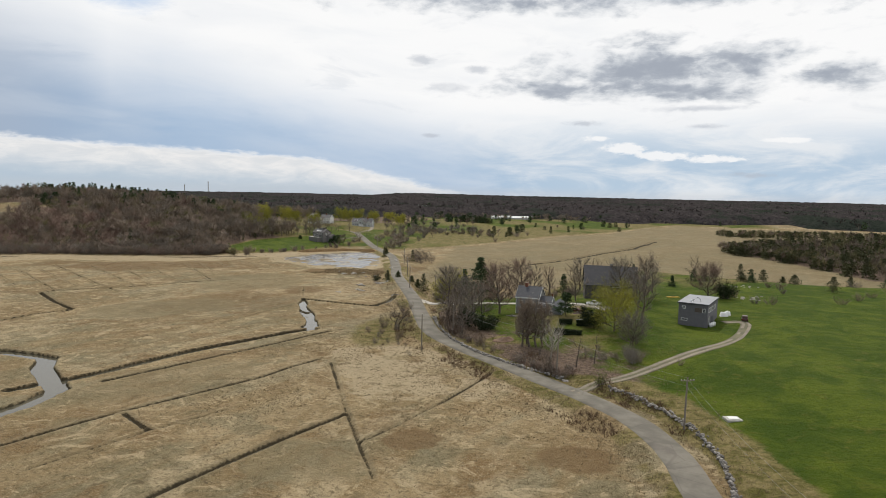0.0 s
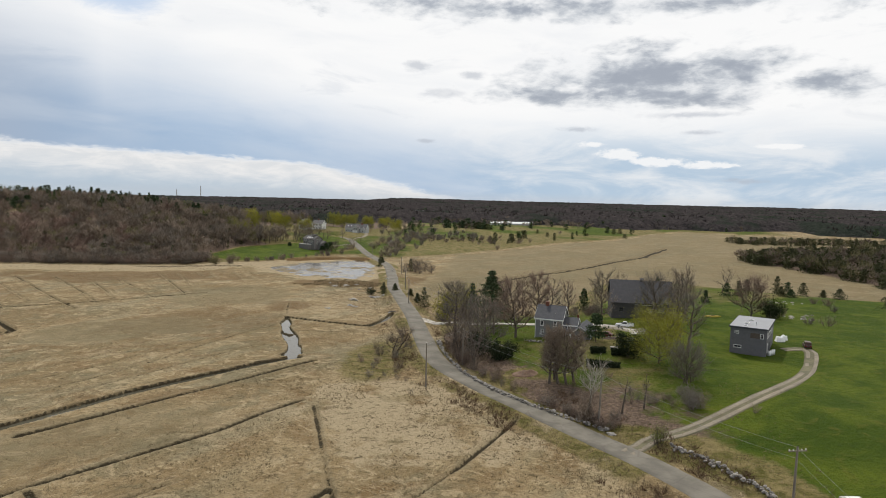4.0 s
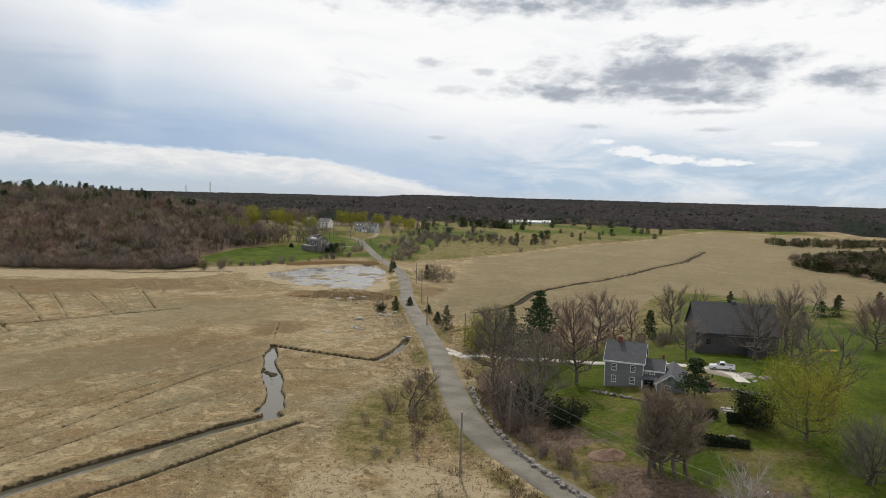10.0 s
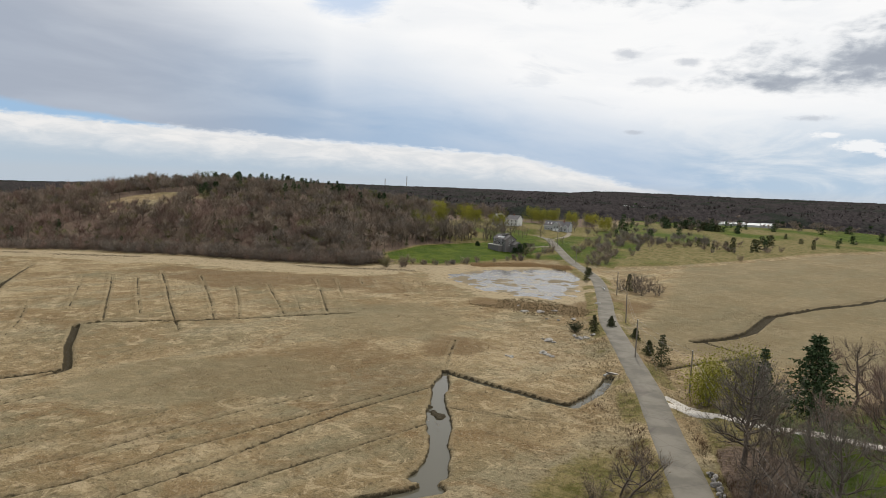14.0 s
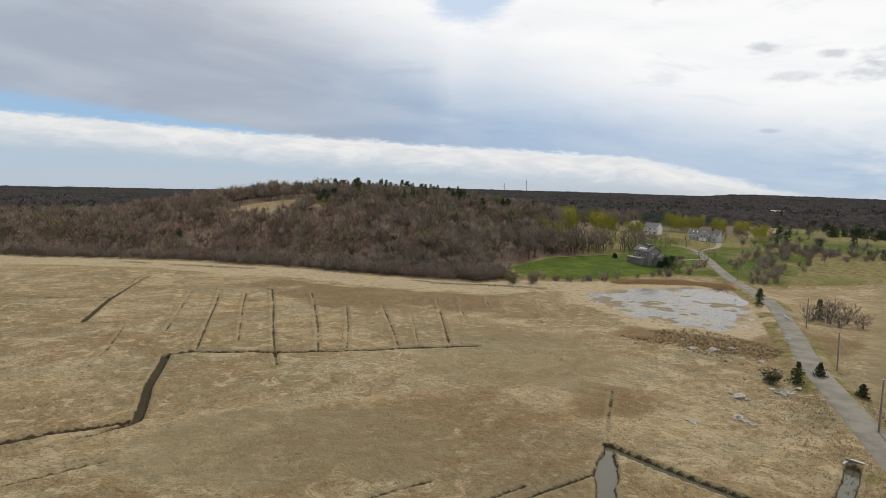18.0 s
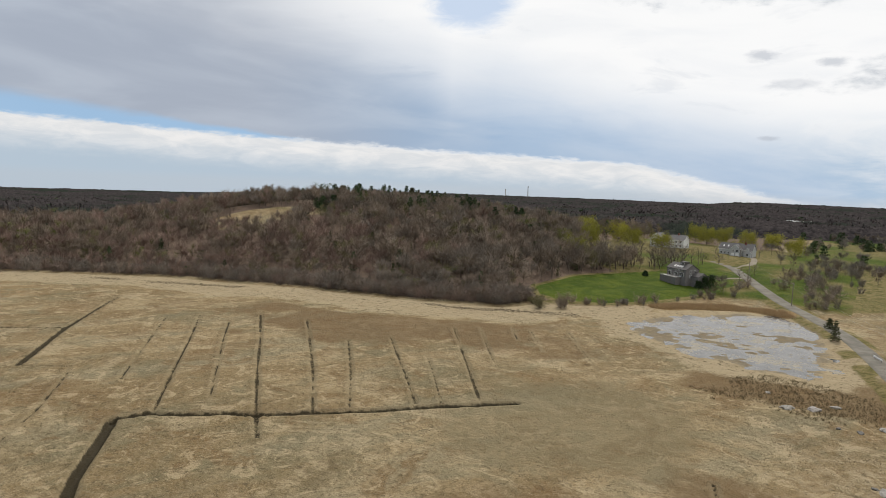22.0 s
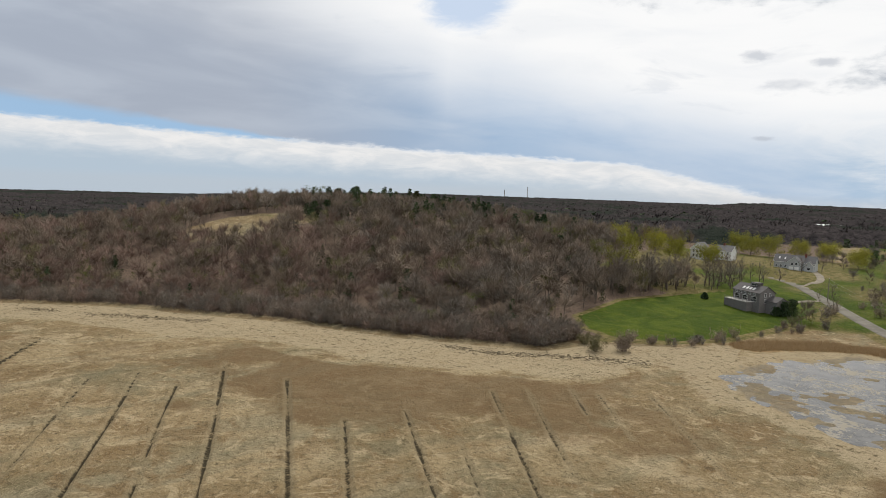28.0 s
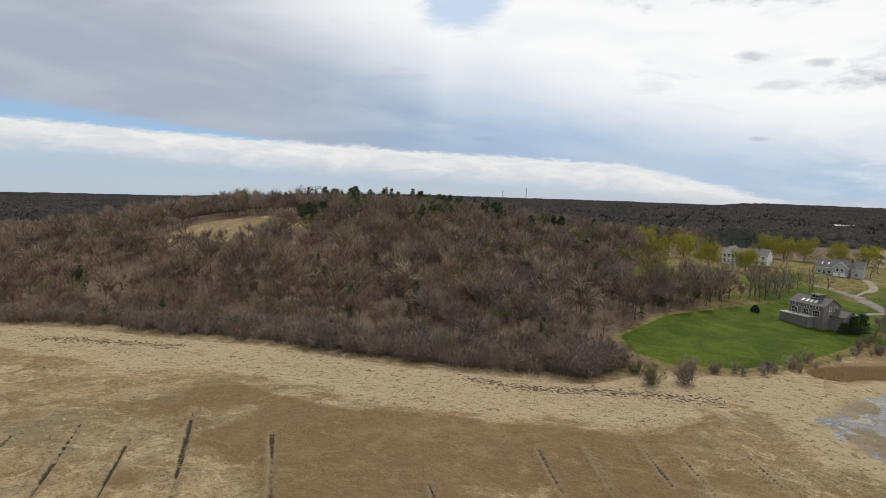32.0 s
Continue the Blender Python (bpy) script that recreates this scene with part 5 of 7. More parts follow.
def gable(parent, x0, x1, y0, y1, eave, ridge, along="x", wall=None, roof=None, over=0.35, thick=0.18, foot=-0.8, trim=True):
    """A gabled body: one wall solid, two roof slabs and a ridge cap. along: the way of the ridge."""
    if along == "x":
        m, half = (y0 + y1) / 2, (y1 - y0) / 2
        part("wall", prism([(y0, foot), (y1, foot), (y1, eave), (m, ridge), (y0, eave)], x0, x1, "x"), wall, parent)
        lo, hi, ax = x0 - over, x1 + over, "x"
    else:
        m, half = (x0 + x1) / 2, (x1 - x0) / 2
        part("wall", prism([(x0, foot), (x1, foot), (x1, eave), (m, ridge), (x0, eave)], y0, y1, "y"), wall, parent)
        lo, hi, ax = y0 - over, y1 + over, "y"
    s = (ridge - eave) / half
    for side in (-1, 1):
        e = m + side * (half + over)
        ze = eave - over * s
        out = [(e, ze + 0.01), (m, ridge + 0.01), (m, ridge + thick), (e, ze + thick)]
        r = part("roof", prism(out, lo, hi, ax), roof, parent)
        if trim:
            f = part("fascia", prism([(e, ze - 0.12), (e + side * 0.06, ze - 0.12), (e + side * 0.06, ze + thick), (e, ze + thick)], lo, hi, ax), M_TRIM, parent, "white painted eaves board")
            for w in (lo, hi):
                o = 0.05 if w == hi else -0.05
                part("rake_board", prism([(e, ze - 0.1), (m, ridge - 0.1), (m, ridge + thick - 0.02), (e, ze + thick - 0.02)], w, w + o, ax), M_TRIM, parent)
    part("ridge_cap", prism([(m - 0.15, ridge + thick - 0.12 * s), (m, ridge + thick + 0.03), (m + 0.15, ridge + thick - 0.12 * s)], lo, hi, ax), roof, parent)


# ---------------------------------------------------------------- farmhouse
farm = base("farmhouse", 6.6, 175.3, -14, "grey clapboard two-storey farmhouse with white trim and side wing", "house", z=3.9, k=0.87)
gable(farm, 0, 7.1, 0, 8.2, 4.75, 7.6, "x", M_CLAP, M_ROOF, 0.28)
gable(farm, 7.1, 10.8, 1.0, 6.0, 3.3, 4.9, "x", M_CLAP, M_ROOF, 0.15)
gable(farm, 9.7, 14.8, -2.6, 8.0, 1.95, 3.8, "y", M_CLAP, M_ROOF, 0.25)
for cx in (1.75, 5.2):
    window(farm, cx, 0, 2.95, 0.72, 1.12, bars=(2, 4))
    window(farm, cx, 0, 0.7, 0.72, 1.12, bars=(2, 4))
for cy in (2.2, 5.8):
    for cz in (0.7, 2.95):
        window(farm, 0, cy, cz, 0.72, 1.1, "-x", (2, 4))
window(farm, 7.85, 1.0, 2.15, 0.66, 0.95, bars=(2, 4))
window(farm, 8.72, 1.0, 2.15, 0.66, 0.95, bars=(2, 4))
window(farm, 11.6, -2.6, 0.7, 0.9, 1.0, bars=(3, 3))
window(farm, 14.8, 1.2, 0.7, 0.7, 1.0, "x", (2, 4))
window(farm, 14.8, 5.0, 0.7, 0.7, 1.0, "x", (2, 4))
window(farm, 8.1, 1.0, 0.45, 1.5, 1.1, bars=(3, 2))
for cx in (-0.03, 7.0):
    part("corner_board", box(cx, cx + 0.13, -0.03, 0.12, -0.8, 4.6), M_TRIM, farm)
for cx in (9.67, 14.7):
    part("corner_board", box(cx, cx + 0.13, -2.63, -2.48, -0.8, 1.85), M_TRIM, farm)
part("chimney", joined(box(1.9, 2.75, 3.7, 4.5, 6.5, 8.7, 0.02), box(1.82, 2.83, 3.62, 4.58, 8.5, 8.66)), M_BRICK, farm, "red brick chimney with pale pots")
for k in range(3):
    part("chimney_pot", prism([(1.98 + k * 0.26, 8.66), (2.14 + k * 0.26, 8.66), (2.12 + k * 0.26, 8.9), (2.0 + k * 0.26, 8.9)], 4.0, 4.2), M_CONCRETE, farm)
part("vent_pipe", box(4.9, 4.98, 1.4, 1.48, 5.2, 6.2), M_CONCRETE, farm)
part("porch_roof", prism([(-1.3, 2.0), (1.05, 2.35), (1.05, 2.5), (-1.3, 2.15)], 6.9, 9.7, "x"), M_ROOF, farm)
for cx in (7.0, 9.5):
    part("porch_post", box(cx - 0.07, cx + 0.07, -1.2, -1.06, -0.6, 2.05), M_TRIM, farm)
part("porch_floor", box(6.9, 9.68, -1.25, 1.0, -0.8, 0.1), M_DECK, farm)
dr = part("door", box(9.0, 9.6, 0.94, 1.02, 0.1, 1.75), M_TRIM, farm, "white panelled front door under the porch")
part("handle", box(9.06, 9.13, 0.88, 0.94, 0.85, 0.93), M_RIM, dr)
part("side_chimney", joined(box(10.2, 10.6, 4.6, 5.0, 4.0, 5.7), box(10.15, 10.65, 4.55, 5.05, 5.55, 5.65)), M_BRICK, farm)

# ---------------------------------------------------------------- barn
barn = base("barn", 27.2, 199.6, -3, "large dark weathered wooden barn with steep shingle roof", "barn", z=4.6)
gable(barn, 0, 15.4, 0, 11.0, 4.3, 9.3, "x", M_BARNWOOD, M_ROOF_BARN, 0.4, trim=False)
part("barn_door", box(6.2, 9.4, -0.1, -0.02, -0.3, 3.6), M_BARNWOOD, barn, "sliding board door")
part("door_rail", box(5.8, 12.8, -0.14, -0.04, 3.62, 3.74), M_RIM, barn)
for cx in (2.4, 13.6):
    window(barn, cx, 0, 1.8, 0.8, 1.0, bars=(3, 2), frame_mat=M_BARNWOOD)
part("cupola", joined(box(7.6, 8.4, 5.1, 5.9, 9.0, 9.75), prism([(4.95, 9.75), (6.05, 9.75), (5.5, 10.1)], 7.5, 8.5, "x")), M_BARNWOOD, barn)
for k in range(9):
    part("board", box(k * 1.7 + 0.05, k * 1.7 + 0.16, -0.045, 0.0, -0.6, 4.2), M_BARNWOOD, barn)

# ---------------------------------------------------------------- studio house on the field
mod = base("studio_house", 47.5, 168.6, -26, "slate-grey two-storey studio house with pale single-slope roof", "house", z=3.3)
part("wall", prism([(0, -1.2), (12.6, -1.2), (12.6, 6.3), (0, 6.0)], 0, 7.0, "x"), M_MODERN, mod)
part("roof", prism([(-0.25, 6.0), (12.85, 6.31), (12.85, 6.48), (-0.25, 6.17)], -0.25, 7.25, "x"), M_METALROOF, mod, "pale grey single-slope roof")
part("roof_edge", prism([(-0.31, 5.85), (-0.25, 5.85), (-0.25, 6.19), (-0.31, 6.19)], -0.25, 7.25, "x"), M_ROOF, mod)
for side in (-0.31, 7.25):
    part("roof_edge", prism([(-0.25, 5.85), (12.85, 6.16), (12.85, 6.5), (-0.25, 6.19)], side, side + 0.06, "x"), M_ROOF, mod)
part("foundation", box(-0.05, 7.05, -0.05, 12.65, -1.8, -0.2), M_CONCRETE, mod)
window(mod, 1.25, 0, 4.7, 0.66, 0.5, bars=(3, 2), sill=False)
window(mod, 6.1, 0, 4.1, 0.5, 0.8, bars=(1, 2), sill=False)
window(mod, 1.5, 0, 1.7, 1.35, 0.42, bars=(2, 1), sill=False)
part("wood_panel", box(3.9, 5.75, -0.04, 0.02, 4.0, 5.05), plain("oiled_cedar", (0.10, 0.075, 0.06), 0.7, 6, 0.25), mod, "dark cedar panel beside the window")
for cy in (1.6, 3.6, 5.8, 9.0):
    window(mod, 7.0, cy, 4.0, 1.0, 1.0, "x", (1, 1), False)
window(mod, 7.0, 2.2, 1.0, 1.4, 1.7, "x", (2, 1), False)
part("garage_door", box(6.98, 7.06, 4.6, 7.4, 0.3, 2.5), M_ROOF, mod, "dark overhead door")
for k, (sx, sy, sw) in enumerate(((2.5, 7.6, 0.95), (2.1, 4.3, 0.95), (2.3, 3.4, 0.7), (2.4, 1.1, 0.65))):
    z = 6.16 + sy * 0.0236
    sk = part("skylight", box(sx, sx + sw, sy, sy + 0.7, z, z + 0.2, 0.03), M_TRIM, mod)
    part("pane", box(sx + 0.1, sx + sw - 0.1, sy + 0.1, sy + 0.45, z + 0.2, z + 0.22), M_GLASS, sk)
part("vent_pipe", box(4.5, 4.6, 3.2, 3.3, 6.1, 7.0), M_RIM, mod)
for k in range(3):
    tank = base("storage_drum", 54.9 + k * 0.6, 166.6 + k * 0.55, 0, "white plastic storage drum beside the studio house", "drum", "drums by the studio", k=0.9)
    bm = bmesh.new()
    bmesh.ops.create_cone(bm, segments=16, radius1=0.4, radius2=0.4, depth=1.2, cap_ends=True)
    bmesh.ops.bevel(bm, geom=[e for e in bm.edges if len(e.link_faces) == 2 and abs(e.verts[0].co.z - e.verts[1].co.z) < 0.1], offset=0.07, segments=2, affect="EDGES")
    bmesh.ops.translate(bm, verts=bm.verts, vec=(0, 0, 0.6))
    part("drum_body", bm, M_CLOTH, tank, shade=True)
    part("cap", box(-0.08, 0.08, -0.08, 0.08, 1.2, 1.26), M_TYRE, tank)

# ---------------------------------------------------------------- houses beyond the marsh
lawn_house = base("lawn_house", -115.6, 403.0, -38, "grey-brown shingled house with raised deck and skylights", "house", z=3.7, k=0.77)
gable(lawn_house, -14.5, 0, 0, 8.0, 5.2, 7.7, "x", M_SHINGLE_WALL, M_ROOF_BROWN, 0.35, foot=-3.4, trim=False)
for cx, w in ((-12.2, 2.4), (-7.6, 2.6), (-3.0, 2.6)):
    window(lawn_house, cx, 0, 1.5, w, 1.9, bars=(4, 2), sill=False)
for cx in (-12.6, -10.2, -7.8, -5.4, -2.8):
    window(lawn_house, cx, 0, 4.1, 1.0, 0.7, bars=(2, 1), sill=False)
for cz in (1.4, 3.8):
    window(lawn_house, 0, 3.0, cz, 0.9, 1.3, "x", (2, 2))
    window(lawn_house, 0, 5.6, cz, 0.9, 1.3, "x", (2, 2))
for cx in (-10.6, -8.7, -6.9, -5.2):
    s = part("skylight", prism([(0.9, 5.95), (2.1, 6.7), (2.1, 6.85), (0.9, 6.1)], cx, cx + 1.0, "x"), M_TRIM, lawn_house)
part("roof_monitor", joined(box(-7.8, -4.2, 2.6, 5.4, 6.4, 8.6), box(-8.0, -4.0, 2.4, 5.6, 8.6, 8.8)), M_ROOF_BROWN, lawn_house, "raised glazed roof box")
window(lawn_house, -6.0, 2.6, 7.6, 2.8, 0.8, bars=(4, 1), sill=False)
part("deck", box(-16.0, -3.5, -3.2, 0.0, 1.05, 1.3), M_CONCRETE, lawn_house)
part("deck_skirt", box(-15.9, -3.6, -3.1, 0.0, -3.4, 1.04), M_SHINGLE_WALL, lawn_house, "grey-brown board skirting under the deck")
for k in range(7):
    part("deck_post", box(-15.9 + k * 2.05, -15.8 + k * 2.05, -3.15, -3.05, 1.3, 2.2), M_POLE, lawn_house)
part("deck_rail", box(-16.0, -3.5, -3.18, -3.06, 2.12, 2.2), M_POLE, lawn_house)
gable(lawn_house, 0.0, 5.5, 3.4, 9.5, 2.2, 4.0, "x", M_SHINGLE_WALL, M_ROOF_BROWN, 0.25, trim=False, foot=-3.4)

big = base("gabled_house", -124, 508, -8, "pale grey house with several gables and garage wing", "house", z=6.5, k=0.66)
gable(big, 0, 25, 0, 9.5, 4.8, 9.2, "x", M_PALEGREY, M_ROOF_PALE, 0.4)
gable(big, 9.5, 17.5, -4.0, 5, 5.2, 8.6, "y", M_PALEGREY, M_ROOF_PALE, 0.4)
gable(big, 19.5, 24.5, -2.4, 4, 3.6, 6.4, "y", M_PALEGREY, M_ROOF_PALE, 0.35)
for cx in (11.7, 15.2):
    part("garage_door", box(cx - 1.3, cx + 1.3, -4.06, -3.98, -0.3, 2.2), M_TRIM, big, "white overhead garage door")
for cx in (12.2, 14.8):
    window(big, cx, -4.0, 3.2, 1.3, 1.6, bars=(2, 2))
window(big, 22, -2.4, 0.7, 1.6, 1.6, bars=(3, 2))
for cx in (1.8, 4.6, 7.4):
    window(big, cx, 0, 1.0, 1.1, 1.5)
for cx in (2.5, 6.0):
    part("skylight", prism([(1.6, 6.4), (2.9, 7.6), (2.9, 7.75), (1.6, 6.55)], cx, cx + 0.9, "x"), M_TRIM, big)
part("chimney", box(18.0, 19.2, 3.6, 4.6, 7.5, 10.6), M_BRICK, big)
white = base("white_house", -161, 512, -10, "white clapboard house with grey gabled roofs", "house", z=7.4, k=0.9)
gable(white, 0, 7, 0, 9, 5.2, 8.4, "y", M_WHITEWALL, M_ROOF_PALE)
gable(white, 7, 13, 2, 8, 3.2, 5.6, "x", M_WHITEWALL, M_ROOF_PALE)
gable(white, 12, 21, 0.5, 8.5, 5.0, 7.8, "x", M_WHITEWALL, M_ROOF_PALE)
for cx, cy in ((1.6, 0), (3.5, 0), (5.4, 0), (13.6, 0.5), (16.4, 0.5), (19.3, 0.5)):
    for cz in (0.9, 3.3):
        window(white, cx, cy, cz, 0.9, 1.4)
for cx in (8.6, 10.4):
    window(white, cx, 2, 0.9, 0.9, 1.4)
part("chimney", box(15.6, 16.4, 4.2, 5.0, 7.0, 9.0), M_BRICK, white)
hut = base("hill_cabin", -303, 409, -40, "small brown cabin among pines on the hilltop", "cabin")
gable(hut, -4, 4, -3, 3, 2.8, 4.6, "x", M_BARNWOOD, M_ROOF_PALE, 0.6, trim=False)
window(hut, 0, -3, 1.0, 1.6, 1.1)
hall = base("long_greenhouse", -24, 735, 4, "long low building with bright white roofs", "greenhouse", k=0.55)
for k in range(4):
    gable(hall, k * 21, k * 21 + 19.5, 0, 16, 3.0 + 0.6 * (k % 2), 6.0 + 0.6 * (k % 2), "x", M_PALEGREY, M_CLOTH, 0.3, trim=False)
shed = base("far_barn", -142, 962, -5, "far barn with pale metal roof before the dark wood", "barn")
gable(shed, 0, 26, 0, 12, 4.5, 7.5, "x", M_BARNWOOD, M_CLOTH, 0.4, trim=False)
cape = base("far_cottage", -45, 800, 5, "far white cottage with grey roof beside the meadow", "house")
gable(cape, 0, 15, 0, 9, 3.2, 6.6, "x", M_WHITEWALL, M_ROOF_PALE, 0.4)
for cx in (2, 5, 8, 11.5):
    window(cape, cx, 0, 0.9, 1.2, 1.4)
for k, (mx, my) in enumerate(((-1075, 2215), (-1170, 2230))):
    mast = base("radio_mast", mx, my, 0, "thin lattice radio mast on the far ridge", "mast", "far masts")
    hh = (46, 34)[k]
    for a_ in range(3):
        part("leg", box(math.cos(a_ * 2.09) * 1.2 - 0.3, math.cos(a_ * 2.09) * 1.2 + 0.3, math.sin(a_ * 2.09) * 1.2 - 0.3, math.sin(a_ * 2.09) * 1.2 + 0.3, -2, hh), M_CONCRETE, mast)
    for q in range(8):
        part("brace", box(-1.4, 1.4, -0.9, 1.2, hh * (q + 1) / 8 - 0.35, hh * (q + 1) / 8), M_CONCRETE, mast)

# ---------------------------------------------------------------- vehicles
def wheel(parent, x, y, r):
    for name, rad, w, m in (("tyre", r, 0.24, M_TYRE), ("rim", r * 0.62, 0.26, M_RIM)):
        bm = bmesh.new()
        bmesh.ops.create_cone(bm, segments=16, radius1=rad, radius2=rad, depth=w, cap_ends=True)
        bmesh.ops.rotate(bm, verts=bm.verts, matrix=Matrix.Rotation(radians(90), 3, "X"))
        bmesh.ops.translate(bm, verts=bm.verts, vec=(x, y, r))
        if name == "tyre":
            t = part("wheel", bm, m, parent)
        else:
            part(name, bm, m, t)


def pickup(x, y, rz, paint, label):
    e = base("pickup_truck", x, y, rz, label, "pickup truck", k=0.80)
    prof = [(-2.6, 0.45), (2.5, 0.45), (2.6, 0.7), (2.55, 1.02), (1.3, 1.12), (0.95, 1.15), (-2.6, 1.1)]
    bm = prism(prof, -0.93, 0.93)
    bmesh.ops.bevel(bm, geom=bm.edges[:], offset=0.05, segments=2, affect="EDGES")
    part("body", bm, paint, e)
    cab = prism([(-0.75, 1.1), (1.1, 1.1), (0.45, 1.78), (-0.6, 1.82)], -0.82, 0.82)
    bmesh.ops.bevel(cab, geom=cab.edges[:], offset=0.06, segments=2, affect="EDGES")
    part("cab", cab, paint, e)
    part("windscreen", prism([(1.03, 1.2), (1.07, 1.2), (0.52, 1.74), (0.48, 1.74)], -0.7, 0.7), M_GLASS, e)
    for s in (-0.835, 0.82):
        part("side_window", prism([(-0.6, 1.2), (0.85, 1.2), (0.4, 1.68), (-0.5, 1.7)], s, s + 0.015), M_GLASS, e)
    part("cargo_bed", box(-2.5, -0.85, -0.8, 0.8, 1.085, 1.125), M_TYRE, e, "dark open cargo bed")
    for s in (-0.92, 0.84):
        part("bed_side", box(-2.58, -0.8, s, s + 0.08, 1.08, 1.32, 0.015), paint, e)
    part("tailgate", box(-2.62, -2.54, -0.9, 0.9, 0.7, 1.32, 0.015), paint, e)
    for s in (-0.7, 0.7):
        part("headlight", box(2.52, 2.6, s - 0.18, s + 0.18, 0.75, 0.93), M_LAMP, e)
        part("tail_light", box(-2.65, -2.6, s - 0.1, s + 0.1, 0.8, 1.1), M_TAIL, e)
    part("bumper", box(2.55, 2.72, -0.9, 0.9, 0.42, 0.62, 0.03), M_RIM, e)
    part("bumper", box(-2.75, -2.58, -0.9, 0.9, 0.42, 0.6, 0.03), M_RIM, e)
    for wx in (-1.65, 1.7):
        for wy in (-0.85, 0.85):
            wheel(e, wx, wy, 0.38)
    return e


def car(name, x, y, rz, paint, label, tall=1.45, boxy=False):
    e = base(name, x, y, rz, label, "car", k=0.80)
    hood = 0.95 if not boxy else 1.05
    bm = prism([(-2.1, 0.35), (2.1, 0.35), (2.15, 0.7), (2.0, hood - 0.1), (0.9, hood), (-2.05, hood + 0.02), (-2.15, 0.7)], -0.85, 0.85)
    bmesh.ops.bevel(bm, geom=bm.edges[:], offset=0.07, segments=2, affect="EDGES")
    part("body", bm, paint, e)
    back = -2.0 if boxy else -1.7
    bm = prism([(back, hood - 0.02), (1.0, hood - 0.02), (0.45, tall - 0.03), (-0.9 if not boxy else -1.95, tall)], -0.75, 0.75)
    bmesh.ops.bevel(bm, geom=bm.edges[:], offset=0.07, segments=2, affect="EDGES")
    part("cabin", bm, paint, e)
    part("windscreen", prism([(0.95, hood + 0.04), (0.99, hood + 0.04), (0.52, tall - 0.1), (0.48, tall - 0.1)], -0.62, 0.62), M_GLASS, e)
    for s in (-0.765, 0.75):
        part("side_window", prism([(back + 0.35, hood + 0.05), (0.78, hood + 0.05), (0.4, tall - 0.12), (-0.85 if not boxy else -1.7, tall - 0.1)], s, s + 0.015), M_GLASS, e)
    for s in (-0.6, 0.6):
        part("headlight", box(2.08, 2.16, s - 0.16, s + 0.16, 0.62, 0.78), M_LAMP, e)
        part("tail_light", box(-2.17, -2.1, s - 0.14, s + 0.14, 0.65, 0.85), M_TAIL, e)
    for wx in (-1.35, 1.35):
        for wy in (-0.76, 0.76):
            wheel(e, wx, wy, 0.33)
    return e


pickup(28.4, 185.8, 172, M_WHITEPAINT, "white pickup truck with dark bed parked by the barn")
car("parked_car", 22.2, 173.8, 150, M_REDPAINT, "dark red car parked beside the farmhouse wing")
car("parked_jeep", 65.2, 173.4, 75, M_BROWNPAINT, "maroon boxy off-road car on the gravel driveway", 1.8, True)

# ---------------------------------------------------------------- poles and wires
def utility_pole(x, y, high, arm, lean=0.0):
    e = base("utility_pole", x, y, 15, "weathered wooden utility pole beside the road", "utility pole", "roadside poles")
    v, f = tube([(0, 0, -0.8), (lean * 0.5, 0, high * 0.5), (lean, 0, high)], [0.16, 0.14, 0.11], 10)
    ob = link_mesh("pole", v, f, M_POLE, e, shade=True)
    tz = high
    if arm:
        part("crossarm", box(lean - 1.1, lean + 1.1, -0.07, 0.05, high - 0.55, high - 0.43), M_POLE, e)
        for k in (-1.0, -0.5, 0.5, 1.0):
            part("insulator", box(lean + k - 0.04, lean + k + 0.04, -0.05, 0.03, high - 0.43, high - 0.26), M_TRIM, e)
    else:
        part("insulator", box(lean - 0.05, lean + 0.05, -0.05, 0.05, high, high + 0.16), M_TRIM, e)
    return Vector((x, y, top(x, y) + high))


poles = [utility_pole(*p) for p in ((33.8, 58, 8.0, False), (32.3, 97.6, 8.0, True, 0.15), (14.8, 124.6, 8.2, False, 0.2), (-8.6, 157.5, 7.4, False),
                                    (-20.2, 213.5, 7.6, False), (-31.6, 231, 7.8, False), (-38.6, 267.5, 7.6, False, -0.2), (-47.8, 312, 7.6, False), (-77.5, 388, 7.6, False), (-99, 441, 7.8, False))]
utility_pole(-14.3, 143.2, 8.2, False)
for a, b in zip(poles, poles[1:]):
    for drop in (0.05, 1.3):
        pts = [a.lerp(b, t) - Vector((0, 0, drop + 4 * (0.018 * (b - a).length) * t * (1 - t))) for t in np.linspace(0, 1, 13)]
        v, f = tube([tuple(p) for p in pts], [0.012] * 13, 4)
        tagged(link_mesh("power_line", v, f, M_WIRE), "thin sagging grey cable between two roadside poles", "cable", "power lines")
for a, b in ((Vector((-14.3, 143.2, top(-14.3, 143.2) + 7.9)), poles[3]), (poles[5], Vector((-26.5, 224, 0.2)))):
    v, f = tube([tuple(a.lerp(b, t)) for t in (0, 0.5, 1)], [0.012] * 3, 4)
    tagged(link_mesh("guy_wire", v, f, M_WIRE), "taut steel stay wire from a roadside pole", "cable", "power lines")

# ---------------------------------------------------------------- trees and shrubs of the farm and the roadside
def plant(name, shape, x, y, label, category, wood_mat, leaf_mat, rz=0.0, k=1.0, group="", tone=0.5):
    """One tree or bush: trunk with limbs, and crown."""
    e = base(name, x, y, rz, label, category, group)
    (wv, wf), (cv, cf) = shape
    link_mesh("trunk", wv * k, wf, wood_mat, e)
    link_mesh("crown", cv * k, cf, leaf_mat, e, tone=np.full(len(cv), tone))
    return e


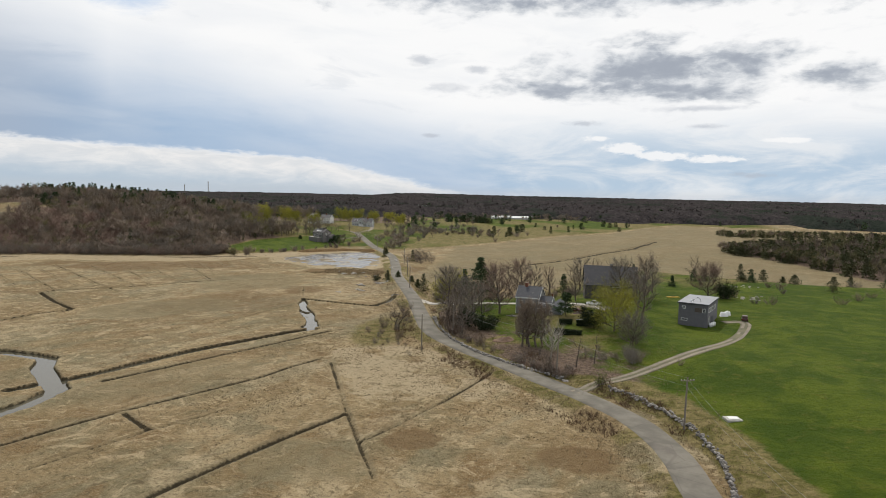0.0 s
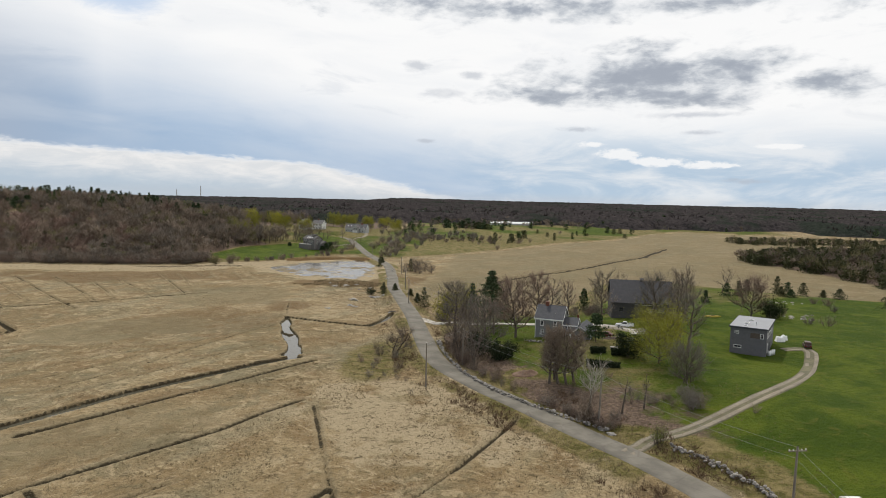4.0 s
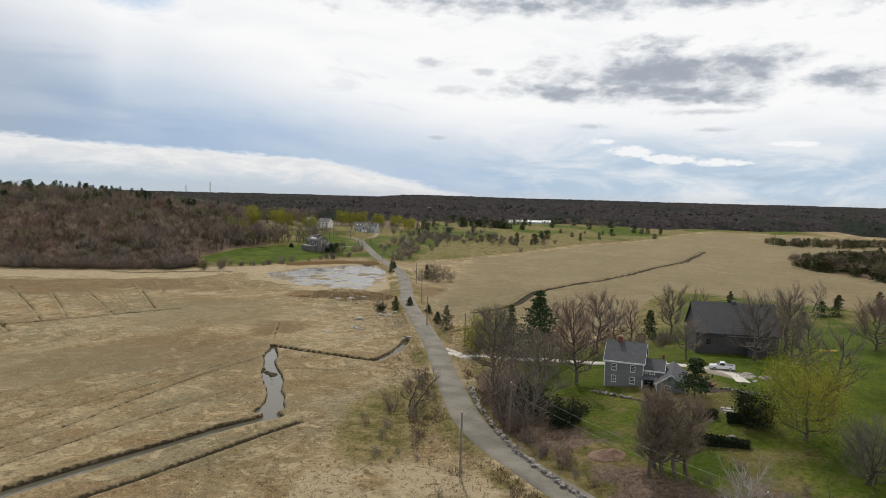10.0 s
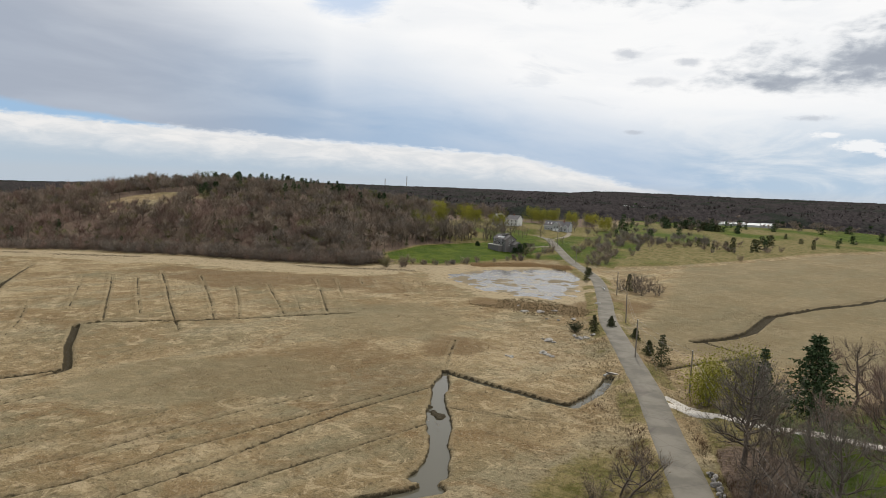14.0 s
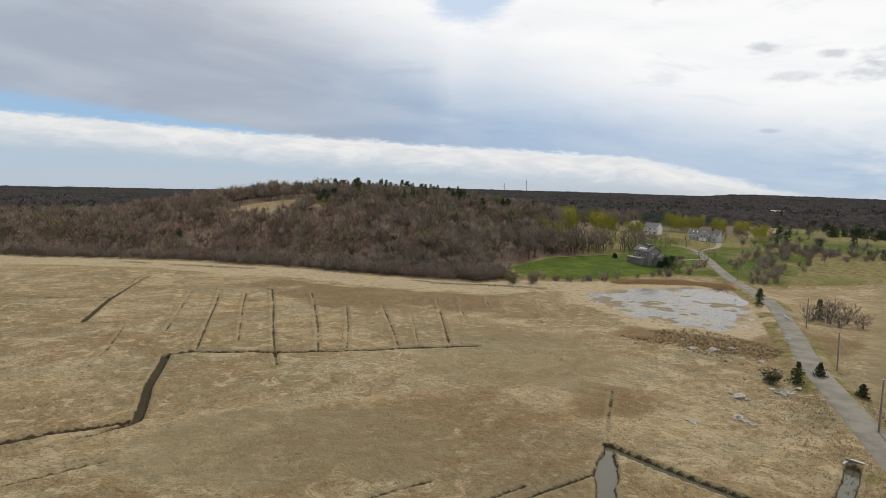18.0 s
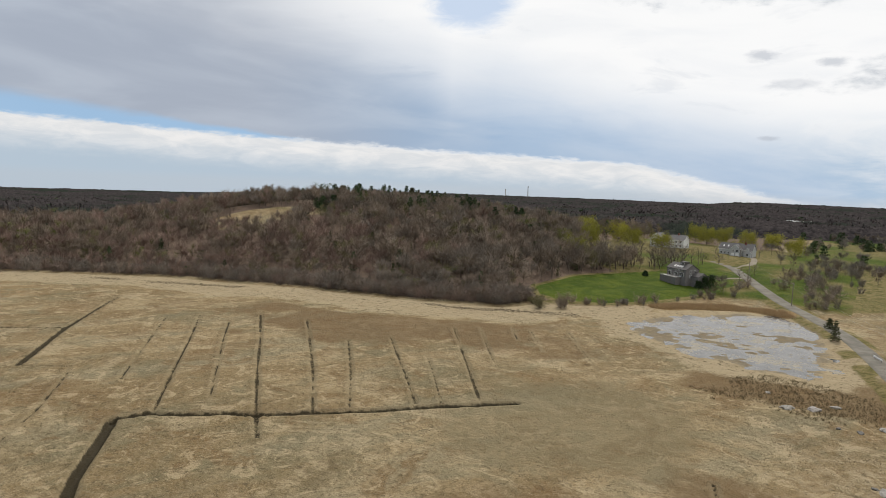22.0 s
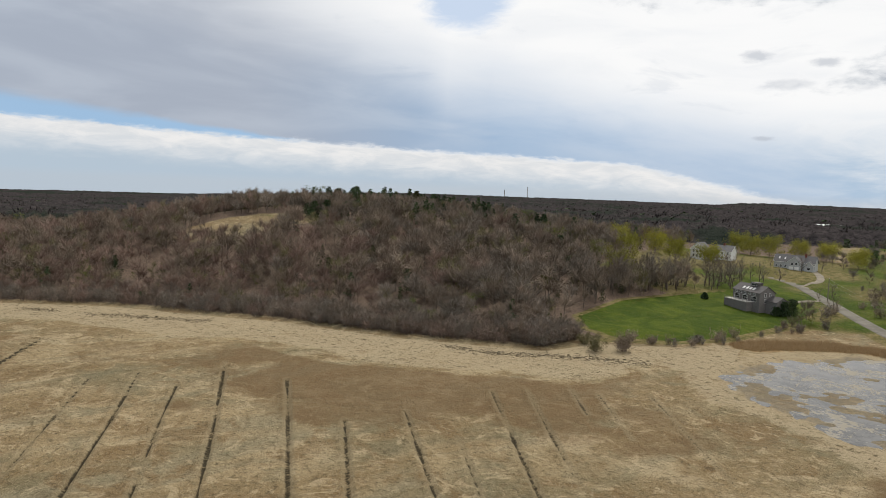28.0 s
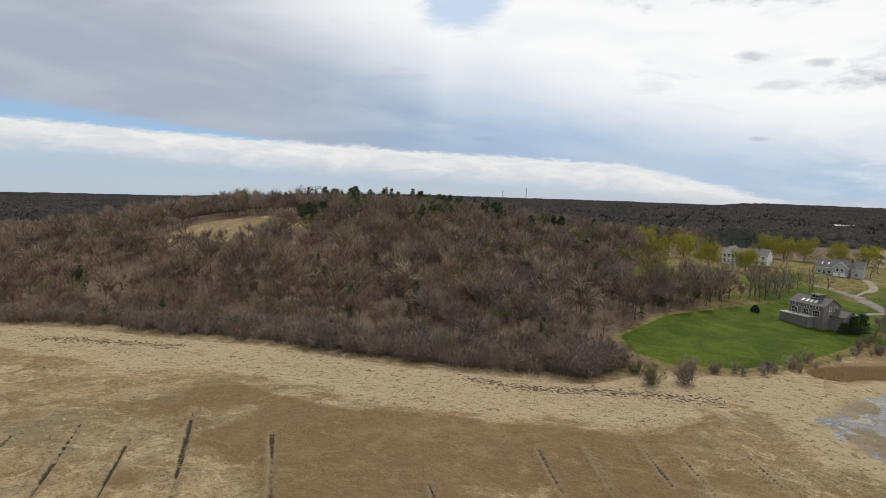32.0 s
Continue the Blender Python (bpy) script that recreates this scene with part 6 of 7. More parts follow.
plant("maple_tree", bare_tree(1, 14.0, 4.3, 26, 9, 5400, 0.16, 0.024, 1500, 0.09), -12.3, 181.1, "tall budding maple with dense grey twigs beside the lane", "tree", M_BARK, M_TWIG_GREY)
plant("willow_shrub", shrub(2, 7.5, 6.0, 26, 400, 0.02, 5200, 0.15), -17.0, 207.5, "yellow-green leafing shrub at the lane's mouth", "shrub", M_BARK, M_YELLOW)
plant("willow_shrub", shrub(3, 8.5, 6.5, 26, 400, 0.02, 4200, 0.15), -12.5, 206.0, "yellow-green leafing shrub behind the maple", "shrub", M_BARK, M_YELLOW, tone=0.2)
plant("pine_tree", conifer(4, 10.5, 2.4, 16, 7, 12, 0.30, 0.15, 0.9, 0.35), -9.6, 203.0, "slim dark pine behind the lane", "pine", M_BARK, M_NEEDLE)
plant("spruce_tree", conifer(5, 14.6, 5.6, 22, 10, 20, 0.30, 0.2, 0.8, 0.3), -4.1, 192.0, "tall dense dark green spruce by the lane", "spruce", M_BARK, M_NEEDLE)
plant("maple_tree", bare_tree(6, 13.4, 4.5, 26, 9, 5400, 0.16, 0.024), 2.2, 177.0, "reddish leafless maple on the farmhouse lawn", "tree", M_BARK, M_TWIG_RED)
plant("maple_tree", bare_tree(7, 12.4, 4.2, 24, 9, 4680, 0.18, 0.024), 7.9, 197.0, "reddish leafless maple behind the farmhouse", "tree", M_BARK, M_TWIG_RED, tone=0.7)
plant("oak_tree", bare_tree(8, 11.6, 5.0, 16, 9, 2880, 0.22, 0.022, lean=0.10), -3.6, 165.0, "leaning leafless oak with thick limbs on the lawn", "tree", M_BARK, M_TWIG_GREY)
plant("cherry_tree", bare_tree(9, 9.2, 3.0, 8, 6, 1800, 0.3, 0.018, stems=4), -6.8, 173.8, "leafless tree of several stems on the lawn", "tree", M_BARK, M_TWIG)
plant("roadside_tree", bare_tree(10, 8.5, 3.0, 8, 6, 1800, 0.15, 0.018, stems=4), -9.8, 162.5, "leafless roadside tree of several stems", "tree", M_BARK, M_TWIG)
plant("roadside_tree", bare_tree(11, 9.5, 3.4, 9, 6, 1800, 0.18, 0.018, stems=3), -6.6, 156.0, "leafless roadside tree over the stone wall", "tree", M_BARK, M_TWIG_GREY)
plant("roadside_tree", bare_tree(12, 8.0, 3.0, 9, 6, 1800, 0.18, 0.018, stems=3), -11.6, 172.0, "leafless roadside tree near the lane", "tree", M_BARK, M_TWIG)
plant("yew_bush", shrub(13, 4.2, 4.6, 20, 700, 0.05, 2600, 0.16), -6.0, 163.6, "dark evergreen yew bush behind the stone wall", "bush", M_BARK, M_HEDGE)
plant("yew_bush", shrub(14, 3.2, 6.2, 22, 700, 0.05, 3000, 0.16), -1.0, 159.4, "broad dark evergreen yew bush on the lawn", "bush", M_BARK, M_HEDGE)
plant("bare_tree", bare_tree(15, 10.7, 4.2, 20, 8, 3240, 0.16, 0.024), 28.0, 226, "leafless grey tree behind the farmhouse garden", "tree", M_BARK, M_TWIG_GREY)
for k, (x, y, h) in enumerate(((-2, 206, 10.5), (4, 213, 11), (12.5, 208, 10), (17, 217, 9.5), (33, 219, 10), (50, 214, 10.5), (41.5, 190.5, 9), (24, 193, 7.5), (-9, 186, 9.5), (-3, 182, 8.5))):
    plant("garden_tree", bare_tree(110 + k, h, 3.6, 16, 7, 1368, 0.2, 0.024), x, y, "leafless brown tree round the farm yard", "tree", M_BARK, (M_TWIG_RED, M_TWIG, M_TWIG_GREY)[k % 3], group="farm yard trees", tone=0.55 + 0.04 * k)
plant("cedar_tree", conifer(16, 7.0, 2.2, 14, 7, 12, 0.32, 0.04, 0.7), 22.4, 222, "dark cedar behind the farmhouse", "cedar", M_BARK, M_NEEDLE)
for k, (x, y) in enumerate(((8.3, 143.2), (9.9, 143.0), (11.4, 142.8), (12.8, 144.2), (9.4, 145.6))):
    plant("larch_tree", bare_tree(20 + k, 9.8 + 0.5 * (k % 3), 2.5, 24, 7, 5200, 0.2, 0.022), x, y, "brown twiggy leafless larch in a close row", "tree", M_BARK, M_TWIG, group="larch row", tone=0.6 + 0.08 * k)
plant("dead_tree", bare_tree(26, 9.4, 3.2, 16, 8, 700, 0.45, 0.026, lean=0.1), 13.4, 126.8, "pale dead tree tangled with bare vines by the pole", "tree", M_BARK_PALE, leafy("dead_twig", (0.22, 0.195, 0.16), (0.36, 0.33, 0.28)))
plant("vine_thicket", shrub(27, 4.6, 2.4, 18, 500, 0.03), 13.0, 125.9, "brown vine thicket at the foot of the dead tree", "bush", M_BARK, M_TWIG)
plant("budding_tree", bare_tree(28, 8.2, 6.4, 22, 8, 1440, 0.08, 0.016, 19000, 0.085), 29.4, 152.4, "broad tree with bright yellow-green young leaves", "tree", M_BARK, M_YELLOW, tone=0.7)
plant("pine_tree", conifer(37, 6.4, 2.5, 12, 8, 16, 0.34, 0.22, 0.5, 0.35), 19.4, 168.2, "rounded dark pine beside the farmhouse wing", "pine", M_BARK, M_NEEDLE)
plant("yew_bush", shrub(29, 4.2, 5.0, 20, 600, 0.05, 2600, 0.17), 24.8, 156.6, "dark evergreen bush beside the garden", "bush", M_BARK, M_HEDGE)
plant("ash_tree", bare_tree(30, 13.7, 3.3, 15, 7, 1512, 0.3, 0.02), 38.0, 173.5, "tall open leafless ash on the field's edge", "tree", M_BARK, M_TWIG_GREY)
plant("ash_tree", bare_tree(31, 13.5, 3.5, 15, 7, 1512, 0.26, 0.02), 37.8, 164.3, "tall open leafless ash beside the studio house", "tree", M_BARK, M_TWIG_GREY, tone=0.7)
plant("locust_tree", bare_tree(32, 12.0, 5.0, 22, 8, 3600, 0.16, 0.022), 36.8, 193.5, "leafless grey tree before the dark barn", "tree", M_BARK, M_TWIG_GREY)
plant("locust_tree", bare_tree(33, 12.4, 4.6, 24, 8, 4320, 0.16, 0.022), 44.8, 202.0, "leafless grey tree at the barn's end", "tree", M_BARK, M_TWIG, tone=0.7)
plant("apple_tree", bare_tree(34, 7.4, 4.6, 10, 7, 420, 0.3, 0.022, lean=0.12), 71.8, 255.6, "gnarled old leafless apple tree on the marsh edge", "tree", M_BARK, M_TWIG)
plant("round_tree", bare_tree(35, 9.2, 5.0, 26, 9, 5400, 0.1, 0.024), 65.8, 209.8, "round reddish-brown leafless tree behind the studio house", "tree", M_BARK, M_TWIG_RED)
plant("holly_bush", shrub(36, 4.4, 5.0, 20, 600, 0.05, 2200, 0.18), 70.6, 208, "dark evergreen bush under the round tree", "bush", M_BARK, M_HEDGE)
for k, (x, y, h, w) in enumerate(((71.4, 249, 4.6, 2.4), (75.8, 251, 5.3, 2.2), (92, 262, 6.6, 2.2), (98, 268, 5.0, 2.4), (99, 258, 4.8, 2.8), (90, 253, 3.4, 2.2), (92.5, 251, 2.6, 2.0), (110, 268, 3.0, 1.6), (108, 252, 3.8, 2.1),
                                  (60, 232, 4.0, 1.8), (84, 268, 4.4, 1.8), (112.5, 232, 5.6, 3.0), (52, 262, 5.0, 1.8), (48, 240, 3.6, 1.5), (135, 268, 4.6, 2.2), (145, 262, 4.0, 2.4))):
    plant("cedar_tree", conifer(40 + k, h, w, 14, 7, 10, 0.28, 0.03, 0.75, 0.35), x, y, "dark green cedar at the field's far edge" if k != 11 else "broad dark cedar alone on the green field", "cedar", M_BARK, M_CEDAR if k % 3 else M_NEEDLE, group="field-edge cedars", tone=0.3 + 0.05 * (k % 8))
for k, (x, y, h, w) in enumerate(((94, 238, 1.9, 2.2), (96.4, 234, 2.5, 2.6), (93, 222.6, 1.8, 1.6), (81, 199.5, 2.3, 3.6), (74, 211, 2.6, 2.6), (77, 201, 2.0, 2.4), (103, 205, 2.0, 3.4), (112, 214, 2.2, 3.0), (126, 245, 2.4, 4.2), (131, 232, 2.0, 3.4), (120, 222, 1.6, 2.6))):
    plant("field_shrub", shrub(60 + k, h, w * 1.3, 14, 420, 0.022), x, y, "brown leafless shrub on the green field", "shrub", M_BARK, (M_TWIG, M_TWIG_RED, M_TWIG_GREY)[k % 3], group="field shrubs")
plant("lilac_shrub", bare_tree(72, 6.4, 3.5, 10, 7, 3240, 0.1, 0.022, stems=5), 31.6, 141.0, "grey many-stemmed leafless shrub on the bank", "shrub", M_BARK, M_TWIG_GREY)
plant("lilac_shrub", shrub(73, 2.9, 4.4, 26, 2200, 0.018), 30.3, 129.8, "pale twiggy round shrub on the bank", "shrub", M_BARK, M_TWIG_GREY, tone=0.8)
plant("stump_tree", bare_tree(74, 6.4, 1.8, 4, 2, 40, 0.6, 0.02, lean=0.12), 18.9, 128.4, "thin crooked nearly limbless tree on the brown bank", "tree", M_BARK, M_TWIG)
plant("stump_tree", bare_tree(75, 5.6, 1.6, 4, 2, 40, 0.6, 0.02, lean=0.12), 22.6, 130.4, "thin crooked broken tree on the brown bank", "tree", M_BARK, M_TWIG)
plant("budding_shrub", shrub(76, 2.9, 2.6, 18, 320, 0.015, 420, 0.07), 22.3, 117.6, "olive budding shrub at the driveway's mouth", "shrub", M_BARK, M_LEAFGREEN)
plant("roadside_tree", bare_tree(77, 6.6, 3.0, 12, 7, 1224, 0.12, 0.018, stems=2), -24.6, 168.2, "small round leafless tree on the marsh side", "tree", M_BARK, M_TWIG)
plant("roadside_shrub", shrub(78, 3.0, 3.4, 16, 420, 0.02), -27.5, 166, "low brown leafless shrub beside the little tree", "shrub", M_BARK, M_TWIG)
for k, (x, y, h, w) in enumerate(((-26.4, 229.5, 6.4, 2.4), (-29.5, 236, 3.2, 1.5), (-44.2, 253.4, 3.9, 1.5), (-62.4, 336, 5.2, 1.7), (-64.5, 352, 3.0, 1.6), (-41, 259, 2.6, 1.2), (-34, 250, 2.4, 1.2))):
    plant("cedar_tree", conifer(80 + k, h * 1.05, w, 14, 7, 11, 0.26, 0.02, 0.85, 0.35), x, y, "dark red-cedar standing at the causeway's edge", "cedar", M_BARK, M_CEDAR, group="causeway cedars", tone=0.2 + 0.1 * (k % 4))
for k, (x, y, h, w) in enumerate(((-43.5, 323, 6.5, 3.6), (-39, 326, 5.0, 3.4), (-47.5, 322, 4.2, 2.8), (-36, 321, 3.2, 3.0), (-41, 318, 3.0, 3.2), (-44, 330, 4.0, 3.0))):
    plant("marsh_thicket", bare_tree(90 + k, h, w * 0.8, 10, 5, 700, 0.1, 0.024, stems=4), x, y, "grey-brown leafless thicket beside the causeway", "shrub", M_BARK, M_TWIG if k else M_TWIG_GREY, group="causeway thicket")
plant("cedar_tree", conifer(99, 6.2, 1.5, 12, 7, 10, 0.32, 0.02, 0.6), -46.0, 327, "slim dark cedar in the causeway thicket", "cedar", M_BARK, M_CEDAR, group="causeway cedars")
plant("dark_bush", shrub(100, 2.4, 3.4, 20, 500, 0.04, 600, 0.12), -48.2, 251, "dark low bush among marsh rocks", "bush", M_BARK, M_HEDGE)

bramble_bits = [shrub(500 + k, 2.6, 2.6, 9, 260, 0.026) + ((0, (1, 2, 3)[k]),) for k in range(3)]
rows_ = []
for k in range(90):
    t = rng.random()
    i_ = int(t * 7)
    a_, b_ = [(16.2, 122.2), (12.2, 125.8), (8.6, 129.2), (4.4, 133.6), (-0.4, 139), (-5.2, 146.4), (-9.6, 155.5), (-13.2, 166)][i_:i_ + 2]
    f_ = t * 7 - i_
    o_ = 0.4 + abs(rng.normal()) * (1.2 if i_ < 4 else 2.6)
    rows_.append((a_[0] + (b_[0] - a_[0]) * f_ + o_ * 0.75, a_[1] + (b_[1] - a_[1]) * f_ + o_ * 0.6, 0.35 + 0.7 * rng.random() * (0.5 if i_ < 4 else 1.0), rng.integers(0, 3)))
for k in range(26):
    rows_.append((-25 + rng.normal() * 4, 163 + rng.normal() * 11, 0.22 + 0.4 * rng.random(), rng.integers(0, 3)))
for k in range(22):
    rows_.append((26 + rng.normal() * 7, 134 + rng.normal() * 6, 0.3 + 0.5 * rng.random(), rng.integers(0, 3)))
for k in range(60):
    rows_.append((22 + rng.normal() * 14, 212 + rng.normal() * 5, 0.5 + 0.5 * rng.random(), rng.integers(0, 3)))
rows_ = [p for p in rows_ if far_off(np.array([p[0]]), np.array([p[1]]), ROAD)[0] > 3.2 and not (24 < p[0] < 44 and 197 < p[1] < 213)]
scatter("brambles", bramble_bits, rows_, WOODS, "brown leafless brambles and saplings along the bank", "shrubs", rng)

# hedges of the garden
def hedge(x, y, rz, length, deep, high):
    e = base("garden_hedge", x, y, rz, "clipped dark evergreen hedge of the terraced garden", "hedge", "garden hedges")
    rg = np.random.default_rng(int(length * 10))
    part("core", box(-length / 2 + 0.15, length / 2 - 0.15, -deep / 2 + 0.15, deep / 2 - 0.15, -0.3, high - 0.15), M_HEDGE, e)
    n = int(900 * length * high / 4)
    p = rg.uniform((-length / 2, -deep / 2, 0), (length / 2, deep / 2, high), (n, 3))
    face = rg.integers(0, 3, n)
    p[face == 0, 2] = high - rg.random((face == 0).sum()) * 0.2
    p[face == 1, 1] = -deep / 2 + rg.random((face == 1).sum()) * 0.2
    v, f = flakes(p, 0.14 * (0.6 + rg.random(n)), rg)
    link_mesh("foliage", v, f, M_HEDGE, e, tone=np.full(len(v), 0.4))
    return e


hedge(18.9, 159.6, -5, 3.2, 1.3, 1.2)
hedge(22.4, 157.8, -5, 2.4, 1.3, 1.2)
hedge(18.8, 150.9, -14, 6.4, 1.4, 1.1)

# trees beyond the pond and on the meadow
for k, (x, y, h) in enumerate(((-163.6, 413, 10.5), (-174, 455, 11), (-160, 478, 10), (-147, 482, 9), (-149, 566, 11.5), (-132, 558, 11), (-141, 560, 10), (-118, 560, 10.5), (-186, 480, 10), (-92, 545, 8), (-173, 493, 9.5), (-106, 566, 9))):
    plant("willow_tree", bare_tree(200 + k, h * 0.76, 6.0, 14, 6, 700, 0.12, 0.03, 5200, 0.20), x, y, "round tree with bright yellow-green spring leaves", "tree", M_BARK, M_YELLOW, group="yellow spring trees", tone=0.1 + 0.08 * k)
lane_trees = []
for k in range(100):
    f = rng.random()
    lane_trees.append((-168 + 40 * f + rng.normal() * 6, 378 + 68 * f + rng.normal() * 8 + 8, 0.6 + 0.5 * rng.random(), rng.integers(0, 3)))
for x, y in ((-101, 432), (-96, 420), (-98, 448), (-122, 462), (-132, 470), (-118, 478), (-112, 498), (-105, 510), (-140, 470), (-150, 460), (-125, 505)):
    lane_trees.append((x, y, 0.5 + 0.3 * rng.random(), rng.integers(0, 3)))
lane_trees = [p for p in lane_trees if depth_in(np.array([p[0]]), np.array([p[1]]), LAWN)[0] < -3 and not (-136 < p[0] < -104 and 396 < p[1] < 426)]
scatter("tree_belt", bare_bits, lane_trees, WOODS, "grey leafless trees between the lawn and the houses", "trees", rng)
for k, (x, y, h, w) in enumerate(((-108.6, 404, 4.8, 2.0), (-106.6, 406.5, 5.4, 2.2), (-110.6, 402.6, 3.0, 1.6), (-133.5, 412, 2.2, 1.2))):
    plant("cypress_bush", conifer(220 + k, h, w, 13, 8, 12, 0.34, 0.0, 0.35, 0.1), x, y, "dense dark cypress bush at the house corner", "bush", M_BARK, M_NEEDLE, group="house cypresses", tone=0.2)
for k, (x, y) in enumerate(((-134.7, 330.6), (-139.8, 326.0), (-144.5, 331.5))):
    plant("shore_bush", shrub(230 + k, 4.2 - 0.9 * k, 4.4, 20, 900, 0.04, 500, 0.13), x, y, "brown-green bush at the lawn's marsh edge", "bush", M_BARK, M_TWIG_OLIVE if k else M_TWIG, group="lawn edge bushes")
meadow_bits = [shrub(240, 3.6, 4.4, 10, 190, 0.08) + ((0, 1),), shrub(241, 3.0, 4.0, 10, 190, 0.08) + ((0, 3),), conifer(242, 6.5, 2.4, 9, 6, 4, 0.75, 0.02, 0.5, 0.3, 4) + ((0, 5),), conifer(243, 6.0, 2.0, 9, 6, 4, 0.7, 0.02, 0.5, 0.3, 4) + ((0, 6),),
               haze_tree(244, 7.0, 3.0, 200, 0.075, first=0.12) + ((0, 3),), haze_tree(245, 6.6, 3.0, 200, 0.075, first=0.12) + ((0, 1),)]
spots_ = []
for cx, cy, n, sx_, sy_, kinds in ((-1, 462, 7, 5, 4, (0, 0, 2, 3)), (-70, 470, 26, 9, 26, (0, 1, 4, 5)), (-52, 520, 24, 16, 22, (0, 1, 4, 5, 2)), (-30, 500, 16, 12, 9, (0, 4, 5, 3)), (-10, 520, 10, 10, 9, (2, 3, 0)),
                                   (-38, 640, 40, 17, 3, (2, 2, 3)), (10, 560, 5, 18, 24, (2, 3, 0)), (45, 600, 4, 18, 26, (2, 3)), (80, 640, 5, 22, 26, (2, 3, 0)), (-85, 560, 22, 16, 24, (0, 4, 5, 2)), (120, 720, 8, 26, 26, (2, 3, 5)),
                                   (-60, 640, 30, 16, 18, (4, 5, 2, 0)), (-5, 700, 34, 24, 10, (4, 5, 2, 5)), (55, 760, 40, 22, 12, (4, 5, 2, 5)), (-70, 720, 40, 20, 26, (4, 5, 2)), (-70, 404, 22, 3, 20, (0, 1)), (-92, 412, 14, 4, 10, (0, 1)), (-62, 500, 40, 9, 16, (0, 1, 4)), (-76, 452, 16, 5, 14, (0, 1)), (-132, 346, 12, 6, 3, (1, 0)), (-118, 358, 26, 9, 5, (1, 0)), (-104, 384, 34, 7, 6, (1, 0, 0)), (40, 860, 30, 90, 30, (4, 5, 2)), (150, 860, 30, 60, 40, (4, 5, 2))):
    for k in range(n):
        x, y = cx + rng.normal() * sx_, cy + rng.normal() * sy_
        if far_off(np.array([x]), np.array([y]), ROAD)[0] > 5 and depth_in(np.array([x]), np.array([y]), UPLAND)[0] > -3 and depth_in(np.array([x]), np.array([y]), LAWN)[0] < -0.5:
            small = 0.72 if cy < 400 else 1.0
            spots_.append((x, y, (0.6 + 0.6 * rng.random()) * small, kinds[rng.integers(0, len(kinds))]))
scatter("meadow_shrubs", meadow_bits, spots_, WOODS, "scattered shrubs, cedars and bare trees on the meadow", "shrubs", rng)
spots_ = []
cedar_bits = [conifer(250 + k, 6.2, 2.5, 9, 5, 4, 0.75, 0.02, 0.6, 0.35, 3) + ((0, 6),) for k in range(3)] + [haze_tree(255 + k, 6.6, 3.6, 120, 0.13, first=0.1) + ((0, (1, 4)[k]),) for k in range(2)]
n = 4600
ix, iy = rng.uniform(130, 560, n), rng.uniform(290, 475, n)
ok = depth_in(ix, iy, ISLAND) > rumple(ix, iy, 24, 78) * 8
for x, y in zip(ix[ok], iy[ok]):
    spots_.append((x, y, 0.7 + 0.55 * rng.random(), (0, 1, 2, 1, 3, 4, 3)[rng.integers(0, 7)]))
for k in range(620):
    x = rng.uniform(190, 600)
    y = 640 + rng.normal() * 12 + 28 * float(rumple(x, 7.0, 70, 79))
    spots_.append((x, y, 0.5 + 0.6 * rng.random(), (0, 1, 3, 4)[rng.integers(0, 4)]))
scatter("cedar_wood", cedar_bits, spots_, WOODS, "dark cedar wood on a low rise in the marsh", "woodland", rng)

# ---------------------------------------------------------------- stones
def stone_mesh(seed, size=1.0):
    rg = np.random.default_rng(seed)
    bm = bmesh.new()
    bmesh.ops.create_icosphere(bm, subdivisions=1, radius=0.5)
    for v in bm.verts:
        v.co = Vector((v.co.x * 1.25, v.co.y * 0.95, v.co.z * 0.75)) * (0.8 + 0.4 * rg.random())
    me = bpy.data.meshes.new("stone")
    bm.to_mesh(me)
    bm.free()
    return me


STONES = [stone_mesh(300 + k) for k in range(7)]
for me in STONES:
    me.materials.append(M_STONE)


def stone_wall(name, line, count, wide, high, label):
    rg = np.random.default_rng(count)
    wall = base(name, *line[0], 0, label, "stone wall")
    wall["kind"] = "structure"
    inv = wall.matrix_basis.inverted()
    seg = [math.hypot(b[0] - a[0], b[1] - a[1]) for a, b in zip(line, line[1:])]
    for k in range(count):
        t = sum(seg) * (k + rg.random()) / count
        i = 0
        while t > seg[i]:
            t -= seg[i]
            i += 1
        a, b = line[i], line[i + 1]
        x = a[0] + (b[0] - a[0]) * t / seg[i] + rg.normal() * wide * 0.4
        y = a[1] + (b[1] - a[1]) * t / seg[i] + rg.normal() * wide * 0.4
        s = 0.30 + 0.42 * rg.random() ** 2
        ob = new("stone", STONES[rg.integers(0, 7)])
        ob.parent = wall
        ob.matrix_basis = inv @ pose(x, y, top_fast(x, y) + s * 0.2 + rg.random() * (high - 0.3), rg.random() * 40, rg.random() * 40, rg.random() * 360) @ Matrix.Scale(s, 4)
    return wall


grid_x, grid_y = np.arange(-20, 45, 1.0), np.arange(60, 215, 1.0)
grid_z = ground_height(*np.meshgrid(grid_x, grid_y))


def top_fast(x, y):
    i, j = int(np.clip(round(x + 20), 0, len(grid_x) - 1)), int(np.clip(round(y - 60), 0, len(grid_y) - 1))
    return float(grid_z[j, i])


